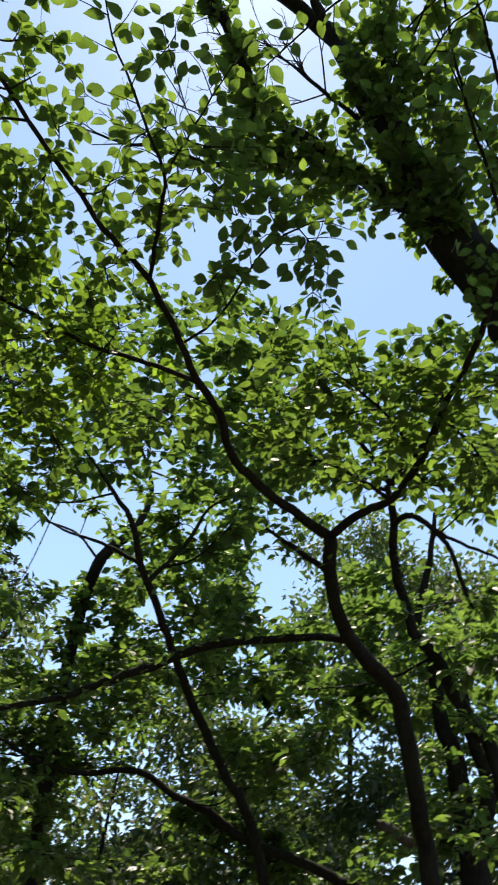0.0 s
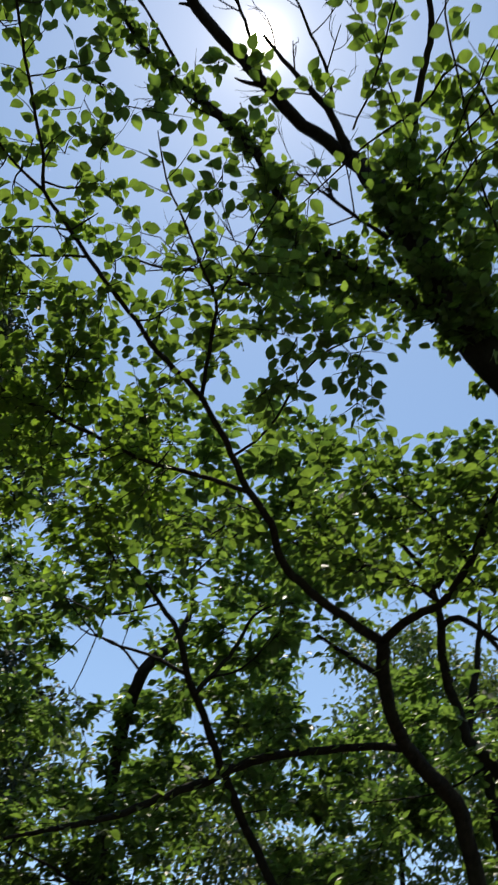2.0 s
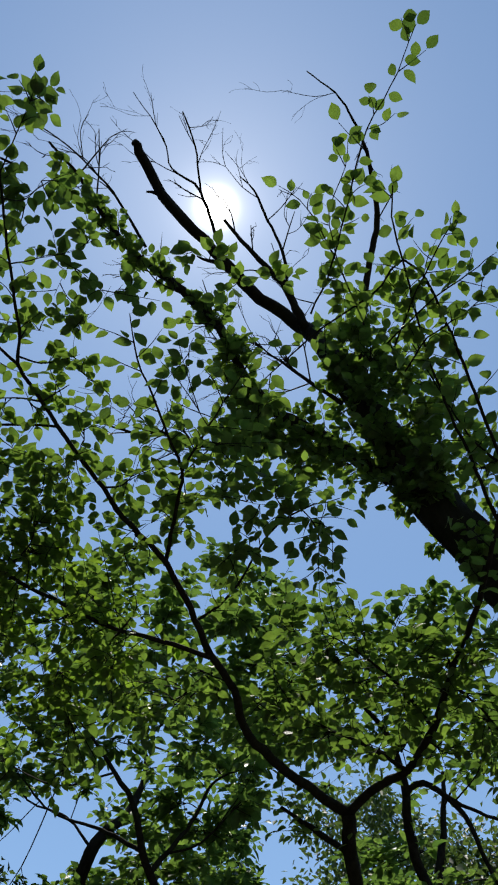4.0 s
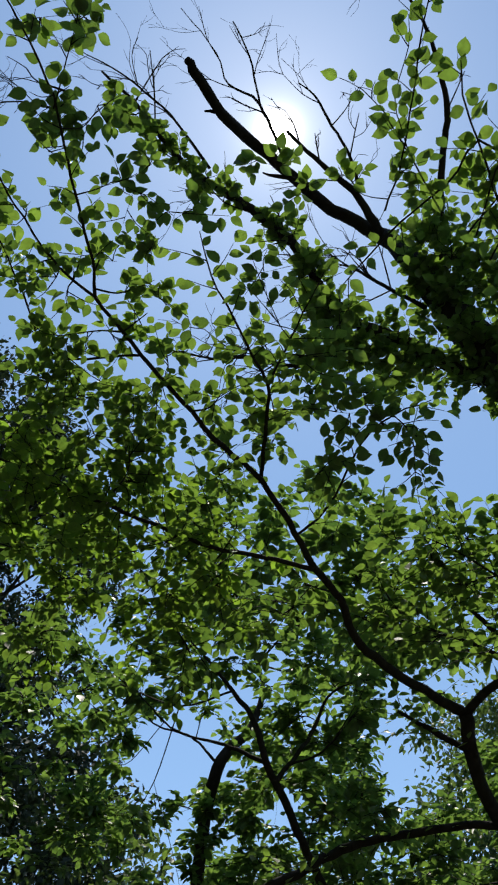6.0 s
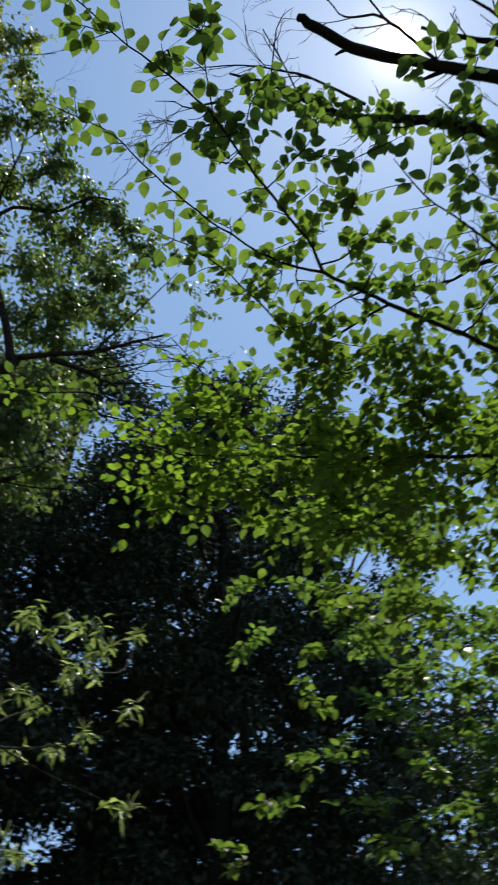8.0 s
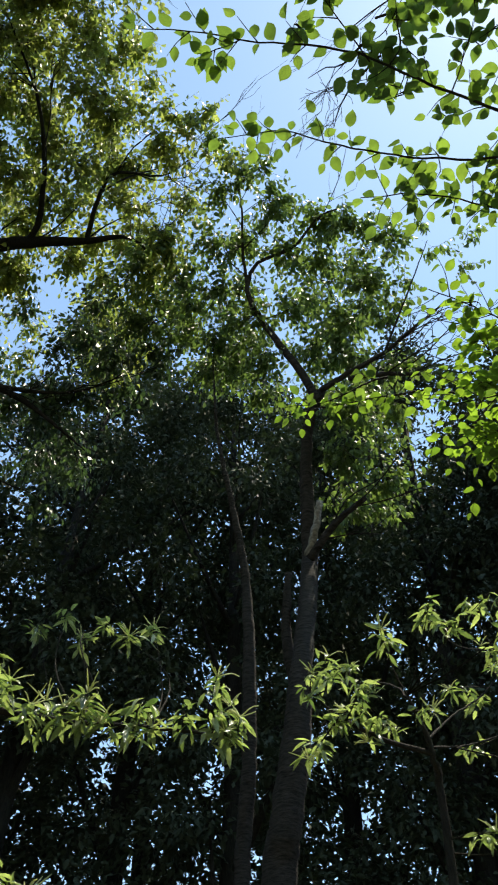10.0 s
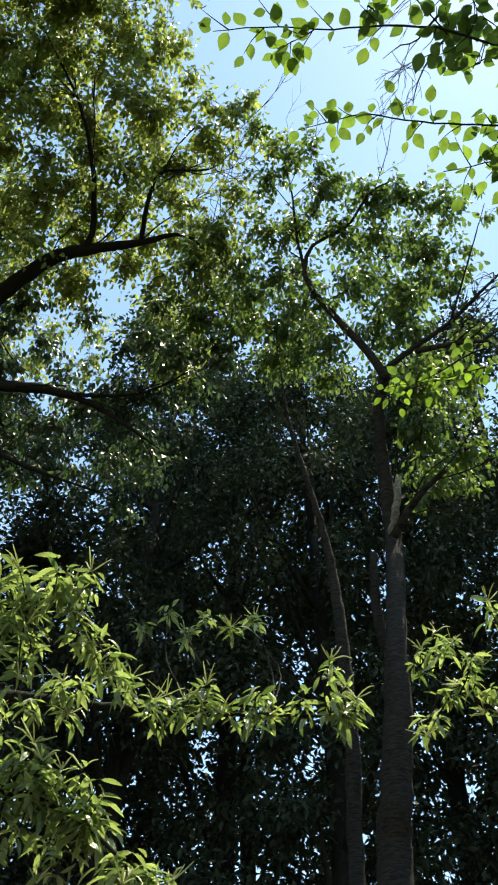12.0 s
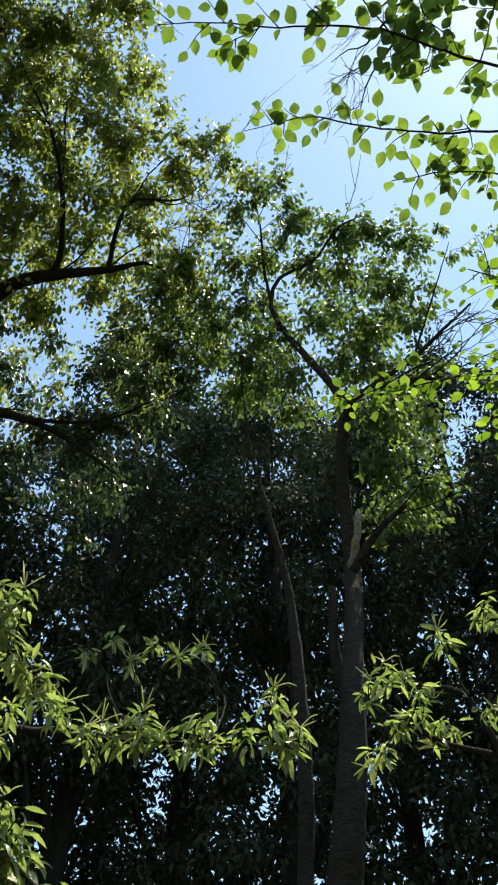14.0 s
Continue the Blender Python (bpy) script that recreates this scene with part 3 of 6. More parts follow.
limb(tree_a, 'branch', [(0.18, 1.09, 4.07, 0.0034), (0.25, 0.95, 4.1, 0.002975), (0.31, 0.74, 4.13, 0.00255), (0.36, 0.56, 4.15, 0.002125), (0.43, 0.44, 4.15, 0.0017), (0.49, 0.29, 4.14, 0.001275)], leaves=(10, 0.1))
limb(tree_a, 'branch', [(0.77, 1.77, 3.81, 0.0068), (0.57, 1.3, 3.98, 0.00425), (0.49, 1.02, 4.07, 0.0034), (0.44, 0.81, 4.13, 0.00255), (0.44, 0.72, 4.14, 0.0017)], leaves=(10, 0.13))
limb(tree_a, 'branch', [(0.79, 1.59, 3.88, 0.00595), (0.69, 1.51, 3.93, 0.0034), (0.59, 1.36, 4, 0.002805), (0.52, 1.24, 4.05, 0.00221), (0.48, 1.15, 4.07, 0.0017)], leaves=(9, 0.12))
limb(tree_a, 'branch', [(0.31, 3.31, 3.28, 0.017), (0.18, 3.35, 3.31, 0.0153), (-0.08, 3.44, 3.34, 0.017), (-0.34, 3.52, 3.34, 0.0187), (-0.53, 3.53, 3.26, 0.0187), (-0.69, 3.52, 3.2, 0.017), (-0.9, 3.51, 3.11, 0.01445), (-1.13, 3.46, 3.04, 0.01105), (-1.32, 3.41, 2.98, 0.0068)], leaves=(20, 0.35))
limb(tree_a, 'branch', [(0.24, 3.02, 3.41, 0.01445), (0.12, 2.97, 3.48, 0.0119), (0.06, 2.95, 3.52, 0.00935), (-0.02, 2.91, 3.56, 0.00595)], leaves=(8, 0.25))
limb(tree_a, 'branch', [(0.45, 2.67, 3.52, 0.0102), (0.3, 2.6, 3.59, 0.0068), (0.14, 2.54, 3.64, 0.0051), (-0.05, 2.48, 3.71, 0.00255)], leaves=(18, 0.35))
limb(tree_a, 'branch', [(0.55, 2.52, 3.58, 0.0085), (0.44, 2.41, 3.69, 0.00595), (0.3, 2.33, 3.79, 0.00425), (0.18, 2.28, 3.85, 0.0017)], leaves=(18, 0.3))
limb(tree_a, 'branch', [(0.61, 2.35, 3.64, 0.0068), (0.72, 2.47, 3.63, 0.0051), (0.79, 2.53, 3.53, 0.0034)], leaves=(12, 0.3))
puffs(tree_a, [(-0.53, 1.03, 4.07, 0.09), (-0.56, 1.15, 4.01, 0.09), (-0.58, 0.42, 4.23, 0.06), (-0.7, 0.39, 4.2, 0.07), (-0.22, 1.3, 3.97, 0.15), (-0.52, 1.23, 3.96, 0.13), (-0.62, 1.17, 4.02, 0.09), (-0.85, 1.26, 3.96, 0.1)], 0.3, 0.05)
puffs(tree_a, [(-0.34, 1.4, 3.9, 0.15), (-0.14, 1.45, 3.89, 0.16), (-0.22, 1.57, 3.8, 0.15), (-0.08, 1.6, 3.79, 0.15), (-0.41, 1.49, 3.83, 0.13), (-0.07, 1.74, 3.71, 0.11), (0.18, 1.71, 3.73, 0.12), (0.09, 1.66, 3.77, 0.1), (0.04, 1.58, 3.87, 0.14), (-0.17, 1.79, 3.7, 0.15), (-0.5, 1.74, 3.75, 0.14)], 0.42, 0.05)
puffs(tree_a, [(-0.9, 1.11, 4.01, 0.11), (-0.95, 1.26, 3.99, 0.13), (-0.87, 1.41, 3.93, 0.14), (-0.74, 1.33, 3.98, 0.11), (-0.62, 1.48, 3.93, 0.13), (-1.01, 1.41, 3.93, 0.13), (-0.74, 1.51, 3.91, 0.14), (-0.9, 1.54, 3.87, 0.14), (-1.02, 1.58, 3.82, 0.13), (-0.77, 1.65, 3.84, 0.13), (-0.01, 1.42, 3.97, 0.12), (-0.22, 1.19, 4.08, 0.1)], 0.42, 0.05)
puffs(tree_a, [(-0.74, 2.05, 3.75, 0.24), (-0.82, 2.2, 3.57, 0.21), (-0.58, 2.21, 3.66, 0.21), (-0.41, 2.33, 3.58, 0.21), (-0.71, 2.36, 3.51, 0.22), (-0.83, 1.83, 3.9, 0.16), (-0.3, 2.29, 3.73, 0.16), (-0.72, 1.62, 4.03, 0.16), (-0.64, 1.31, 4.11, 0.14), (-0.61, 1.44, 4.05, 0.13), (-0.48, 1.78, 3.93, 0.16), (-0.27, 1.8, 3.96, 0.16), (-0.11, 1.68, 4.06, 0.16)], 0.42, 0.05)
puffs(tree_a, [(-1.06, 1.45, 4.05, 0.2), (-0.92, 1.58, 4.03, 0.2), (-0.78, 1.7, 3.99, 0.2), (-1.3, 1.39, 3.98, 0.19), (-1.15, 1.58, 3.93, 0.2), (-0.98, 1.74, 3.9, 0.2), (-0.83, 1.85, 3.86, 0.2), (-1.48, 1.45, 3.84, 0.18), (-1.37, 1.68, 3.82, 0.21), (-1.18, 1.83, 3.81, 0.21), (-1.03, 1.97, 3.76, 0.21), (-1.48, 1.78, 3.75, 0.17), (-1.35, 1.94, 3.7, 0.2), (-1.19, 2.1, 3.63, 0.21), (-1.38, 2.13, 3.56, 0.17), (-1.25, 2.26, 3.5, 0.2), (-1.63, 1.54, 3.75, 0.11)], 0.45, 0.05)
puffs(tree_a, [(-1.7, 2.1, 3.33, 0.07), (-1.68, 2.16, 3.28, 0.08), (-1.95, 2.19, 3.04, 0.06), (-2.07, 2.18, 2.89, 0.06), (-2.06, 2.21, 2.85, 0.06), (-1.57, 2.11, 3.42, 0.07), (-1.46, 1.99, 3.56, 0.08), (-1.63, 1.81, 3.6, 0.07), (-1.76, 2.23, 3.1, 0.07)], 0.5, 0.05)
puffs(tree_a, [(-0.49, 0.84, 4.18, 0.13), (-0.62, 0.86, 4.14, 0.11), (-0.45, 0.98, 4.14, 0.14), (-0.68, 1.02, 4.07, 0.11), (-0.62, 0.66, 4.2, 0.11)], 0.15, 0.05)
puffs(tree_a, [(0.54, 0.97, 4.06, 0.09), (0.3, 1.01, 4.1, 0.09), (0.44, 1.03, 4.07, 0.09), (-0.2, 0.86, 4.16, 0.07), (-0.14, 0.92, 4.15, 0.07), (-0.06, 1, 4.14, 0.07), (0.06, 0.98, 4.13, 0.07), (-0.72, 0.6, 4.19, 0.08), (-0.81, 0.72, 4.14, 0.08), (-0.69, 0.73, 4.17, 0.07)], 0.22, 0.05)
limb(tree_a, 'branch', [(0.35, 1.14, 4.07, 0.003), (0.27, 0.94, 4.11, 0.0025), (0.21, 0.82, 4.14, 0.002), (0.16, 0.75, 4.16, 0.0014), (0.1, 0.71, 4.18, 0.001)], leaves=(3, 0.06))
limb(tree_a, 'branch', [(0.44, 1.2, 4.02, 0.003), (0.51, 1.02, 4.04, 0.0025), (0.57, 0.89, 4.06, 0.002), (0.62, 0.8, 4.05, 0.001)], leaves=(6, 0.08))
limb(tree_a, 'branch', [(0.42, 1.19, 4.03, 0.003), (0.56, 1.04, 4.02, 0.0025), (0.66, 0.97, 4.02, 0.002), (0.74, 0.91, 4.03, 0.001)], leaves=(7, 0.1))
limb(tree_a, 'branch', [(0.47, 1.27, 3.98, 0.003), (0.54, 1.16, 3.99, 0.0025), (0.64, 1.08, 3.98, 0.002), (0.72, 1.02, 3.99, 0.001)], leaves=(6, 0.1))
limb(tree_a, 'branch', [(0.27, 0.94, 4.11, 0.002), (0.25, 0.79, 4.14, 0.0017), (0.3, 0.66, 4.15, 0.0013), (0.31, 0.58, 4.17, 0.001)], leaves=(4, 0.06))
puffs(tree_a, [(0.34, 2.3, 3.82, 0.15), (0.49, 2.3, 3.73, 0.16), (0.26, 2.42, 3.7, 0.15), (0.44, 2.46, 3.63, 0.17), (0.61, 2.29, 3.71, 0.16), (0.73, 2.24, 3.66, 0.15), (0.71, 2.46, 3.57, 0.17), (0.53, 2.23, 3.79, 0.14), (0.18, 2.33, 3.79, 0.14), (0.06, 2.39, 3.74, 0.15), (0.36, 2.59, 3.56, 0.12), (0.58, 2.59, 3.52, 0.14), (0.75, 2.59, 3.47, 0.14), (0.02, 2.24, 3.82, 0.14), (0.14, 2.57, 3.59, 0.12), (-0.09, 2.44, 3.67, 0.14)], 0.6, 0.053)
limb(tree_a, 'branch', [(-0.66, 1.37, 3.94, 0.0051), (-0.98, 1.37, 4.04, 0.00425), (-1.03, 1.16, 4.11, 0.0034), (-1.06, 0.94, 4.16, 0.00255), (-1.14, 0.74, 4.19, 0.0017)], leaves=(14, 0.12))
puffs(tree_a, [(-0.81, 0.77, 4.25, 0.11), (-0.81, 0.93, 4.21, 0.11), (-0.8, 1.07, 4.16, 0.11), (-0.7, 1.13, 4.16, 0.11), (-0.94, 0.91, 4.17, 0.11), (-0.93, 1.07, 4.13, 0.11), (-0.88, 1.19, 4.09, 0.11), (-1.1, 0.88, 4.17, 0.1), (-1.05, 1.01, 4.15, 0.11), (-1.02, 1.16, 4.1, 0.13), (-0.95, 1.3, 4.07, 0.13), (-0.58, 1.1, 4.18, 0.11), (-0.65, 1.02, 4.19, 0.11), (-0.78, 0.64, 4.24, 0.09), (-0.42, 1, 4.2, 0.12), (-0.53, 0.95, 4.2, 0.11), (-0.62, 0.89, 4.2, 0.1)], 0.11, 0.05)
limb(tree_a, 'branch', [(-0.72, 0.65, 4.2, 0.004), (-0.8, 0.61, 4.2, 0.003), (-0.88, 0.58, 4.18, 0.0022), (-0.94, 0.58, 4.16, 0.0012)], dead=3)
limb(tree_a, 'branch', [(-0.7, 0.6, 4.22, 0.004), (-0.77, 0.56, 4.22, 0.0026), (-0.8, 0.51, 4.22, 0.0018), (-0.84, 0.47, 4.22, 0.001)], dead=3)
limb(tree_a, 'branch', [(-1.61, 0.98, 3.92, 0.004), (-1.66, 0.91, 3.92, 0.003), (-1.74, 0.82, 3.9, 0.002), (-1.81, 0.68, 3.9, 0.001)], leaves=(6, 0.06, 0.044))
puffs(tree_a, [(-0.58, 0.42, 4.22, 0.07), (-0.6, 0.64, 4.2, 0.07)], 0.2, 0.05)
# flat layers of small leaves on both sides of the long low limb
low = []
for _ in range(72):
    p = spray[int(len(spray) * rng.uniform(0.2, 0.88)), :3]
    low.append((p[0] + rng.normal(0, 0.15) + 0.04, p[1] + rng.normal(0, 0.2) + 0.12, p[2] + rng.normal(-0.08, 0.16), rng.uniform(0.06, 0.13)))
tree_a['flat'] = 0.4
tree_a["young"] = True
puffs(tree_a, low, 0.36, 0.042)
tree_a["young"] = False
puffs(tree_a, [(-0.72, 1.87, 3.81, 0.10), (-0.76, 1.79, 4.09, 0.07), (-0.70, 1.89, 3.82, 0.06), (-0.97, 1.85, 4.27, 0.06), (-0.50, 1.73, 3.98, 0.09), (-0.86, 1.89, 4.00, 0.08), (-0.88, 2.05, 4.02, 0.09), (-0.85, 2.05, 4.17, 0.06), (-0.85, 1.68, 4.13, 0.06), (-0.86, 1.56, 4.13, 0.10), (-0.60, 1.42, 4.09, 0.09), (-0.59, 2.00, 3.90, 0.11), (-0.59, 1.82, 4.28, 0.08), (-0.80, 1.69, 3.88, 0.10), (-0.62, 2.02, 3.92, 0.07), (-0.65, 2.16, 4.15, 0.10)], 0.35, 0.05)
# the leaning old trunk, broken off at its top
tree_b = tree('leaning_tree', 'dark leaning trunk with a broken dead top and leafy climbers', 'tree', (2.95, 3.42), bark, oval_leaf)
tree_b['rough'] = 0.26
tree_b['fork'] = (0.42, 0.005)
limb(tree_b, 'trunk', [(2.95, 3.42, -0.1, 0.2), (2.6, 3.15, 1.2, 0.17), (2, 2.68, 2.7, 0.145), (1.08, 2.48, 4.1, 0.1196), (0.97, 2.42, 4.31, 0.1122), (0.81, 2.37, 4.57, 0.103), (0.65, 2.27, 4.87, 0.092), (0.54, 2.17, 5.19, 0.0782), (0.41, 2.07, 5.56, 0.0644), (0.31, 2.03, 5.82, 0.0464), (0.2, 2.01, 6, 0.037), (0.02, 1.86, 6.01, 0.033), (-0.16, 1.66, 6.04, 0.031), (-0.31, 1.46, 6.05, 0.029), (-0.42, 1.29, 5.98, 0.027), (-0.49, 1.12, 5.92, 0.026), (-0.53, 0.99, 5.9, 0.024), (-0.55, 0.94, 5.88, 0.016)])
limb(tree_b, 'branch', [(0.69, 2.3, 4.78, 0.04), (0.6, 2.32, 4.85, 0.038), (0.45, 2.28, 4.96, 0.034), (0.25, 2.19, 5.1, 0.03), (0.06, 2.12, 5.2, 0.027), (-0.07, 1.98, 5.28, 0.025), (-0.17, 1.8, 5.43, 0.024), (-0.3, 1.64, 5.49, 0.023), (-0.45, 1.5, 5.54, 0.021), (-0.58, 1.38, 5.56, 0.018), (-0.69, 1.23, 5.6, 0.014), (-0.8, 1.02, 5.64, 0.009), (-0.91, 0.86, 5.65, 0.005)], dead=6)
limb(tree_b, 'branch', [(0.27, 2.01, 5.88, 0.03), (0.22, 1.92, 5.96, 0.025), (0.15, 1.8, 6.04, 0.02), (-0.03, 1.6, 6.11, 0.013), (-0.15, 1.45, 6.16, 0.008)], dead=4)
limb(tree_b, 'branch', [(0.17, 1.82, 6.01, 0.012), (0.17, 1.67, 6.09, 0.009), (0.06, 1.4, 6.18, 0.007), (0.02, 1.31, 6.21, 0.005), (-0.05, 1.24, 6.23, 0.003)], dead=4)
limb(tree_b, 'branch', [(-0.17, 1.64, 6.04, 0.01), (-0.26, 1.28, 6.11, 0.008), (-0.4, 1.15, 6.13, 0.005), (-0.43, 1, 6.16, 0.0035), (-0.56, 0.77, 6.2, 0.002)], dead=4)
limb(tree_b, 'branch', [(-0.26, 1.28, 6.11, 0.006), (-0.27, 1.05, 6.16, 0.0048), (-0.32, 0.88, 6.2, 0.004)], dead=3)
limb(tree_b, 'branch', [(0.55, 2.17, 5.19, 0.03), (0.52, 2, 5.47, 0.025), (0.58, 1.67, 5.73, 0.019), (0.65, 1.42, 5.87, 0.016), (0.62, 1.16, 5.95, 0.011), (0.58, 1.02, 5.99, 0.008), (0.48, 0.84, 6.04, 0.005), (0.32, 0.71, 6.08, 0.003)], dead=4)
limb(tree_b, 'stub', [(-0.42, 1.27, 5.99, 0.013), (-0.48, 1.23, 5.98, 0.011), (-0.53, 1.21, 5.96, 0.005)], label="broken dead stub")
limb(tree_b, 'stub', [(-0.16, 1.66, 6.04, 0.014), (-0.25, 1.63, 6.03, 0.01), (-0.31, 1.6, 6.03, 0.004)], label="broken dead stub")
limb(tree_b, 'branch', [(-0.52, 1.37, 5.58, 0.009), (-0.66, 1.12, 5.69, 0.006), (-0.85, 0.91, 5.76, 0.004), (-1.05, 0.76, 5.8, 0.002)], dead=5)
limb(tree_b, 'branch', [(0.41, 2.18, 5.33, 0.015), (0.16, 2.04, 5.48, 0.008), (0.05, 1.96, 5.52, 0.005), (-0.06, 1.87, 5.57, 0.003)], dead=4)
limb(tree_b, 'branch', [(0.25, 2.19, 5.1, 0.014), (-0.21, 2.26, 5.11, 0.012), (-0.51, 2.17, 5.14, 0.011), (-0.65, 2.15, 5.13, 0.007), (-0.86, 2.06, 5.14, 0.004)], dead=4)
puffs(tree_b, [(-0.80, 1.06, 5.57, 0.08), (-0.72, 1.16, 5.56, 0.09), (-0.64, 1.28, 5.53, 0.10), (-0.54, 1.38, 5.51, 0.09), (-0.86, 0.96, 5.59, 0.06), (-0.45, 1.49, 5.48, 0.08), (-0.32, 1.62, 5.45, 0.08), (-0.19, 1.67, 5.43, 0.11), (-0.12, 1.86, 5.29, 0.13), (-0.07, 2.01, 5.21, 0.14), (-0.05, 2.09, 5.11, 0.14), (0.08, 2.16, 5.07, 0.14), (-0.01, 2.22, 5.02, 0.14), (0.24, 2.23, 5.01, 0.15), (0.39, 2.27, 4.91, 0.14), (-0.14, 2.16, 5.06, 0.14), (0.12, 2.29, 4.92, 0.14), (0.53, 2.28, 4.76, 0.13), (0.66, 2.26, 4.63, 0.14)], 1.5, 0.058)
puffs(tree_b, [(0.43, 1.85, 5.44, 0.16), (0.36, 2.00, 5.37, 0.13), (0.55, 1.86, 5.31, 0.16), (0.53, 1.79, 5.57, 0.12), (0.61, 1.98, 5.12, 0.17), (0.71, 2.06, 4.94, 0.16), (0.58, 2.13, 4.92, 0.15), (0.78, 2.12, 4.64, 0.15), (0.76, 2.09, 4.78, 0.14), (0.69, 1.86, 5.17, 0.14), (0.82, 1.95, 4.98, 0.15), (0.93, 2.02, 4.79, 0.14), (0.94, 2.05, 4.52, 0.12), (0.48, 2.05, 5.22, 0.14)], 1.5, 0.058)
# climbers close on the leaning trunk and its long side branch
close = []
for stem, count, first, last in ((tree_b["lines"][0], 70, 0.42, 0.72), (tree_b["lines"][1], 26, 0.05, 0.6)):
    for _ in range(count):
        q = stem[int(len(stem) * rng.uniform(first, last))]
        d = unit(rng.normal(0, 1, 3)) * (q[3] + rng.uniform(0.01, 0.08))
        close.append((q[0] + d[0], q[1] + d[1], q[2] + d[2], rng.uniform(0.05, 0.1)))
puffs(tree_b, close, 0.5, 0.056)
for bough in (tree_b["lines"][1], tree_b["lines"][-1], tree_b["lines"][-2]):
    bare(tree_b, bough, 9, 0.42)
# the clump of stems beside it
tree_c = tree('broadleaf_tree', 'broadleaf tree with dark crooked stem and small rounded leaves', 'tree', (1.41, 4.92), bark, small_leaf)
tree_c['flat'] = 0.45
tree_c['rough'] = 0.2
limb(tree_c, 'trunk', [(1.41, 4.92, -0.1, 0.1216), (1.33, 4.87, 1.6, 0.0912), (1.16, 4.77, 3.24, 0.04256), (1.07, 4.72, 3.44, 0.04013), (0.95, 4.61, 3.62, 0.0377), (0.85, 4.5, 3.79, 0.03344), (0.74, 4.46, 3.9, 0.0304), (0.7, 4.34, 4.03, 0.02736), (0.64, 4.21, 4.17, 0.02432), (0.63, 4.01, 4.39, 0.02189), (0.6, 3.91, 4.52, 0.01824)])
limb(tree_c, 'branch', [(0.63, 4.04, 4.34, 0.01824), (0.73, 3.96, 4.35, 0.01581), (0.9, 3.98, 4.17, 0.01338), (0.96, 4.04, 3.97, 0.01094), (1.01, 4.09, 3.85, 0.007296)])
limb(tree_c, 'branch', [(0.74, 3.96, 4.34, 0.01216), (0.9, 3.96, 4.21, 0.01094), (1.08, 3.93, 4.09, 0.008512), (1.27, 3.94, 3.99, 0.00608)])
limb(tree_c, 'branch', [(0.62, 3.91, 4.52, 0.02189), (0.76, 3.74, 4.62, 0.01702), (0.93, 3.53, 4.68, 0.01216), (1.1, 3.43, 4.74, 0.008512)])
limb(tree_c, 'branch', [(0.62, 3.91, 4.52, 0.01824), (0.46, 3.71, 4.64, 0.01338), (0.21, 3.54, 4.78, 0.009728), (-0.03, 3.42, 4.76, 0.00608)])
limb(tree_c, 'branch', [(0.62, 3.93, 4.49, 0.01216), (0.33, 3.81, 4.52, 0.009728), (0.02, 3.7, 4.59, 0.007296), (-0.22, 3.53, 4.62, 0.004864)])
puffs(tree_c, [(0.03, 3.29, 4.89, 0.15), (0.21, 3.40, 4.78, 0.16), (0.45, 3.38, 4.92, 0.15), (0.69, 3.33, 4.95, 0.17), (0.93, 3.28, 4.94, 0.17), (1.10, 3.39, 4.79, 0.17), (0.09, 3.60, 4.71, 0.17), (0.33, 3.64, 4.66, 0.17), (0.60, 3.56, 4.71, 0.17), (0.87, 3.50, 4.73, 0.17), (1.10, 3.60, 4.54, 0.17), (0.76, 3.80, 4.55, 0.15), (1.06, 3.84, 4.42, 0.15), (-0.07, 3.83, 4.58, 0.14), (0.14, 3.87, 4.53, 0.14), (-0.16, 3.49, 4.82, 0.14), (-0.29, 3.76, 4.65, 0.14), (0.57, 3.46, 4.83, 0.17), (0.33, 3.28, 5.03, 0.11)], 1.37, 0.082)
puffs(tree_c, [(0.81, 3.40, 4.85, 0.15), (1.07, 4.06, 3.89, 0.17), (1.08, 4.28, 3.68, 0.20), (0.21, 3.72, 4.57, 0.14), (-0.13, 3.63, 4.66, 0.14), (0.63, 3.66, 4.59, 0.14), (0.98, 3.60, 4.58, 0.15), (0.81, 3.23, 5.02, 0.11), (1.09, 3.24, 4.93, 0.14)], 1.37, 0.082)
puffs(tree_c, [(0.62, 4.04, 3.78, 0.14), (1.19, 4.90, 4.24, 0.16), (-0.16, 7.30, 3.45, 0.23), (-0.14, 7.19, 3.60, 0.24), (0.50, 4.94, 4.52, 0.20), (0.24, 5.31, 3.63, 0.19), (0.14, 4.73, 3.68, 0.16), (0.96, 4.38, 2.80, 0.15), (0.13, 5.19, 3.42, 0.16), (0.66, 4.65, 2.76, 0.12), (1.25, 5.34, 3.36, 0.15), (0.64, 4.90, 4.55, 0.16), (1.21, 4.94, 2.98, 0.14), (0.73, 4.02, 4.77, 0.18), (0.09, 4.26, 4.97, 0.19), (0.64, 4.79, 2.99, 0.16), (0.25, 3.64, 4.39, 0.17), (0.01, 4.36, 4.92, 0.14), (1.15, 4.42, 3.68, 0.16), (1.37, 5.24, 3.14, 0.14), (-0.15, 4.56, 5.08, 0.22), (0.27, 4.92, 3.66, 0.15), (1.35, 4.43, 4.97, 0.20)], 0.95, 0.08)
puffs(tree_c, [(0.07, 4.91, 4.10, 0.19), (0.26, 4.38, 4.94, 0.14), (1.03, 4.73, 3.92, 0.15), (1.50, 4.45, 4.77, 0.16), (0.32, 5.31, 3.79, 0.15), (0.44, 4.43, 5.07, 0.13), (-0.10, 4.67, 3.73, 0.19)], 0.95, 0.08)
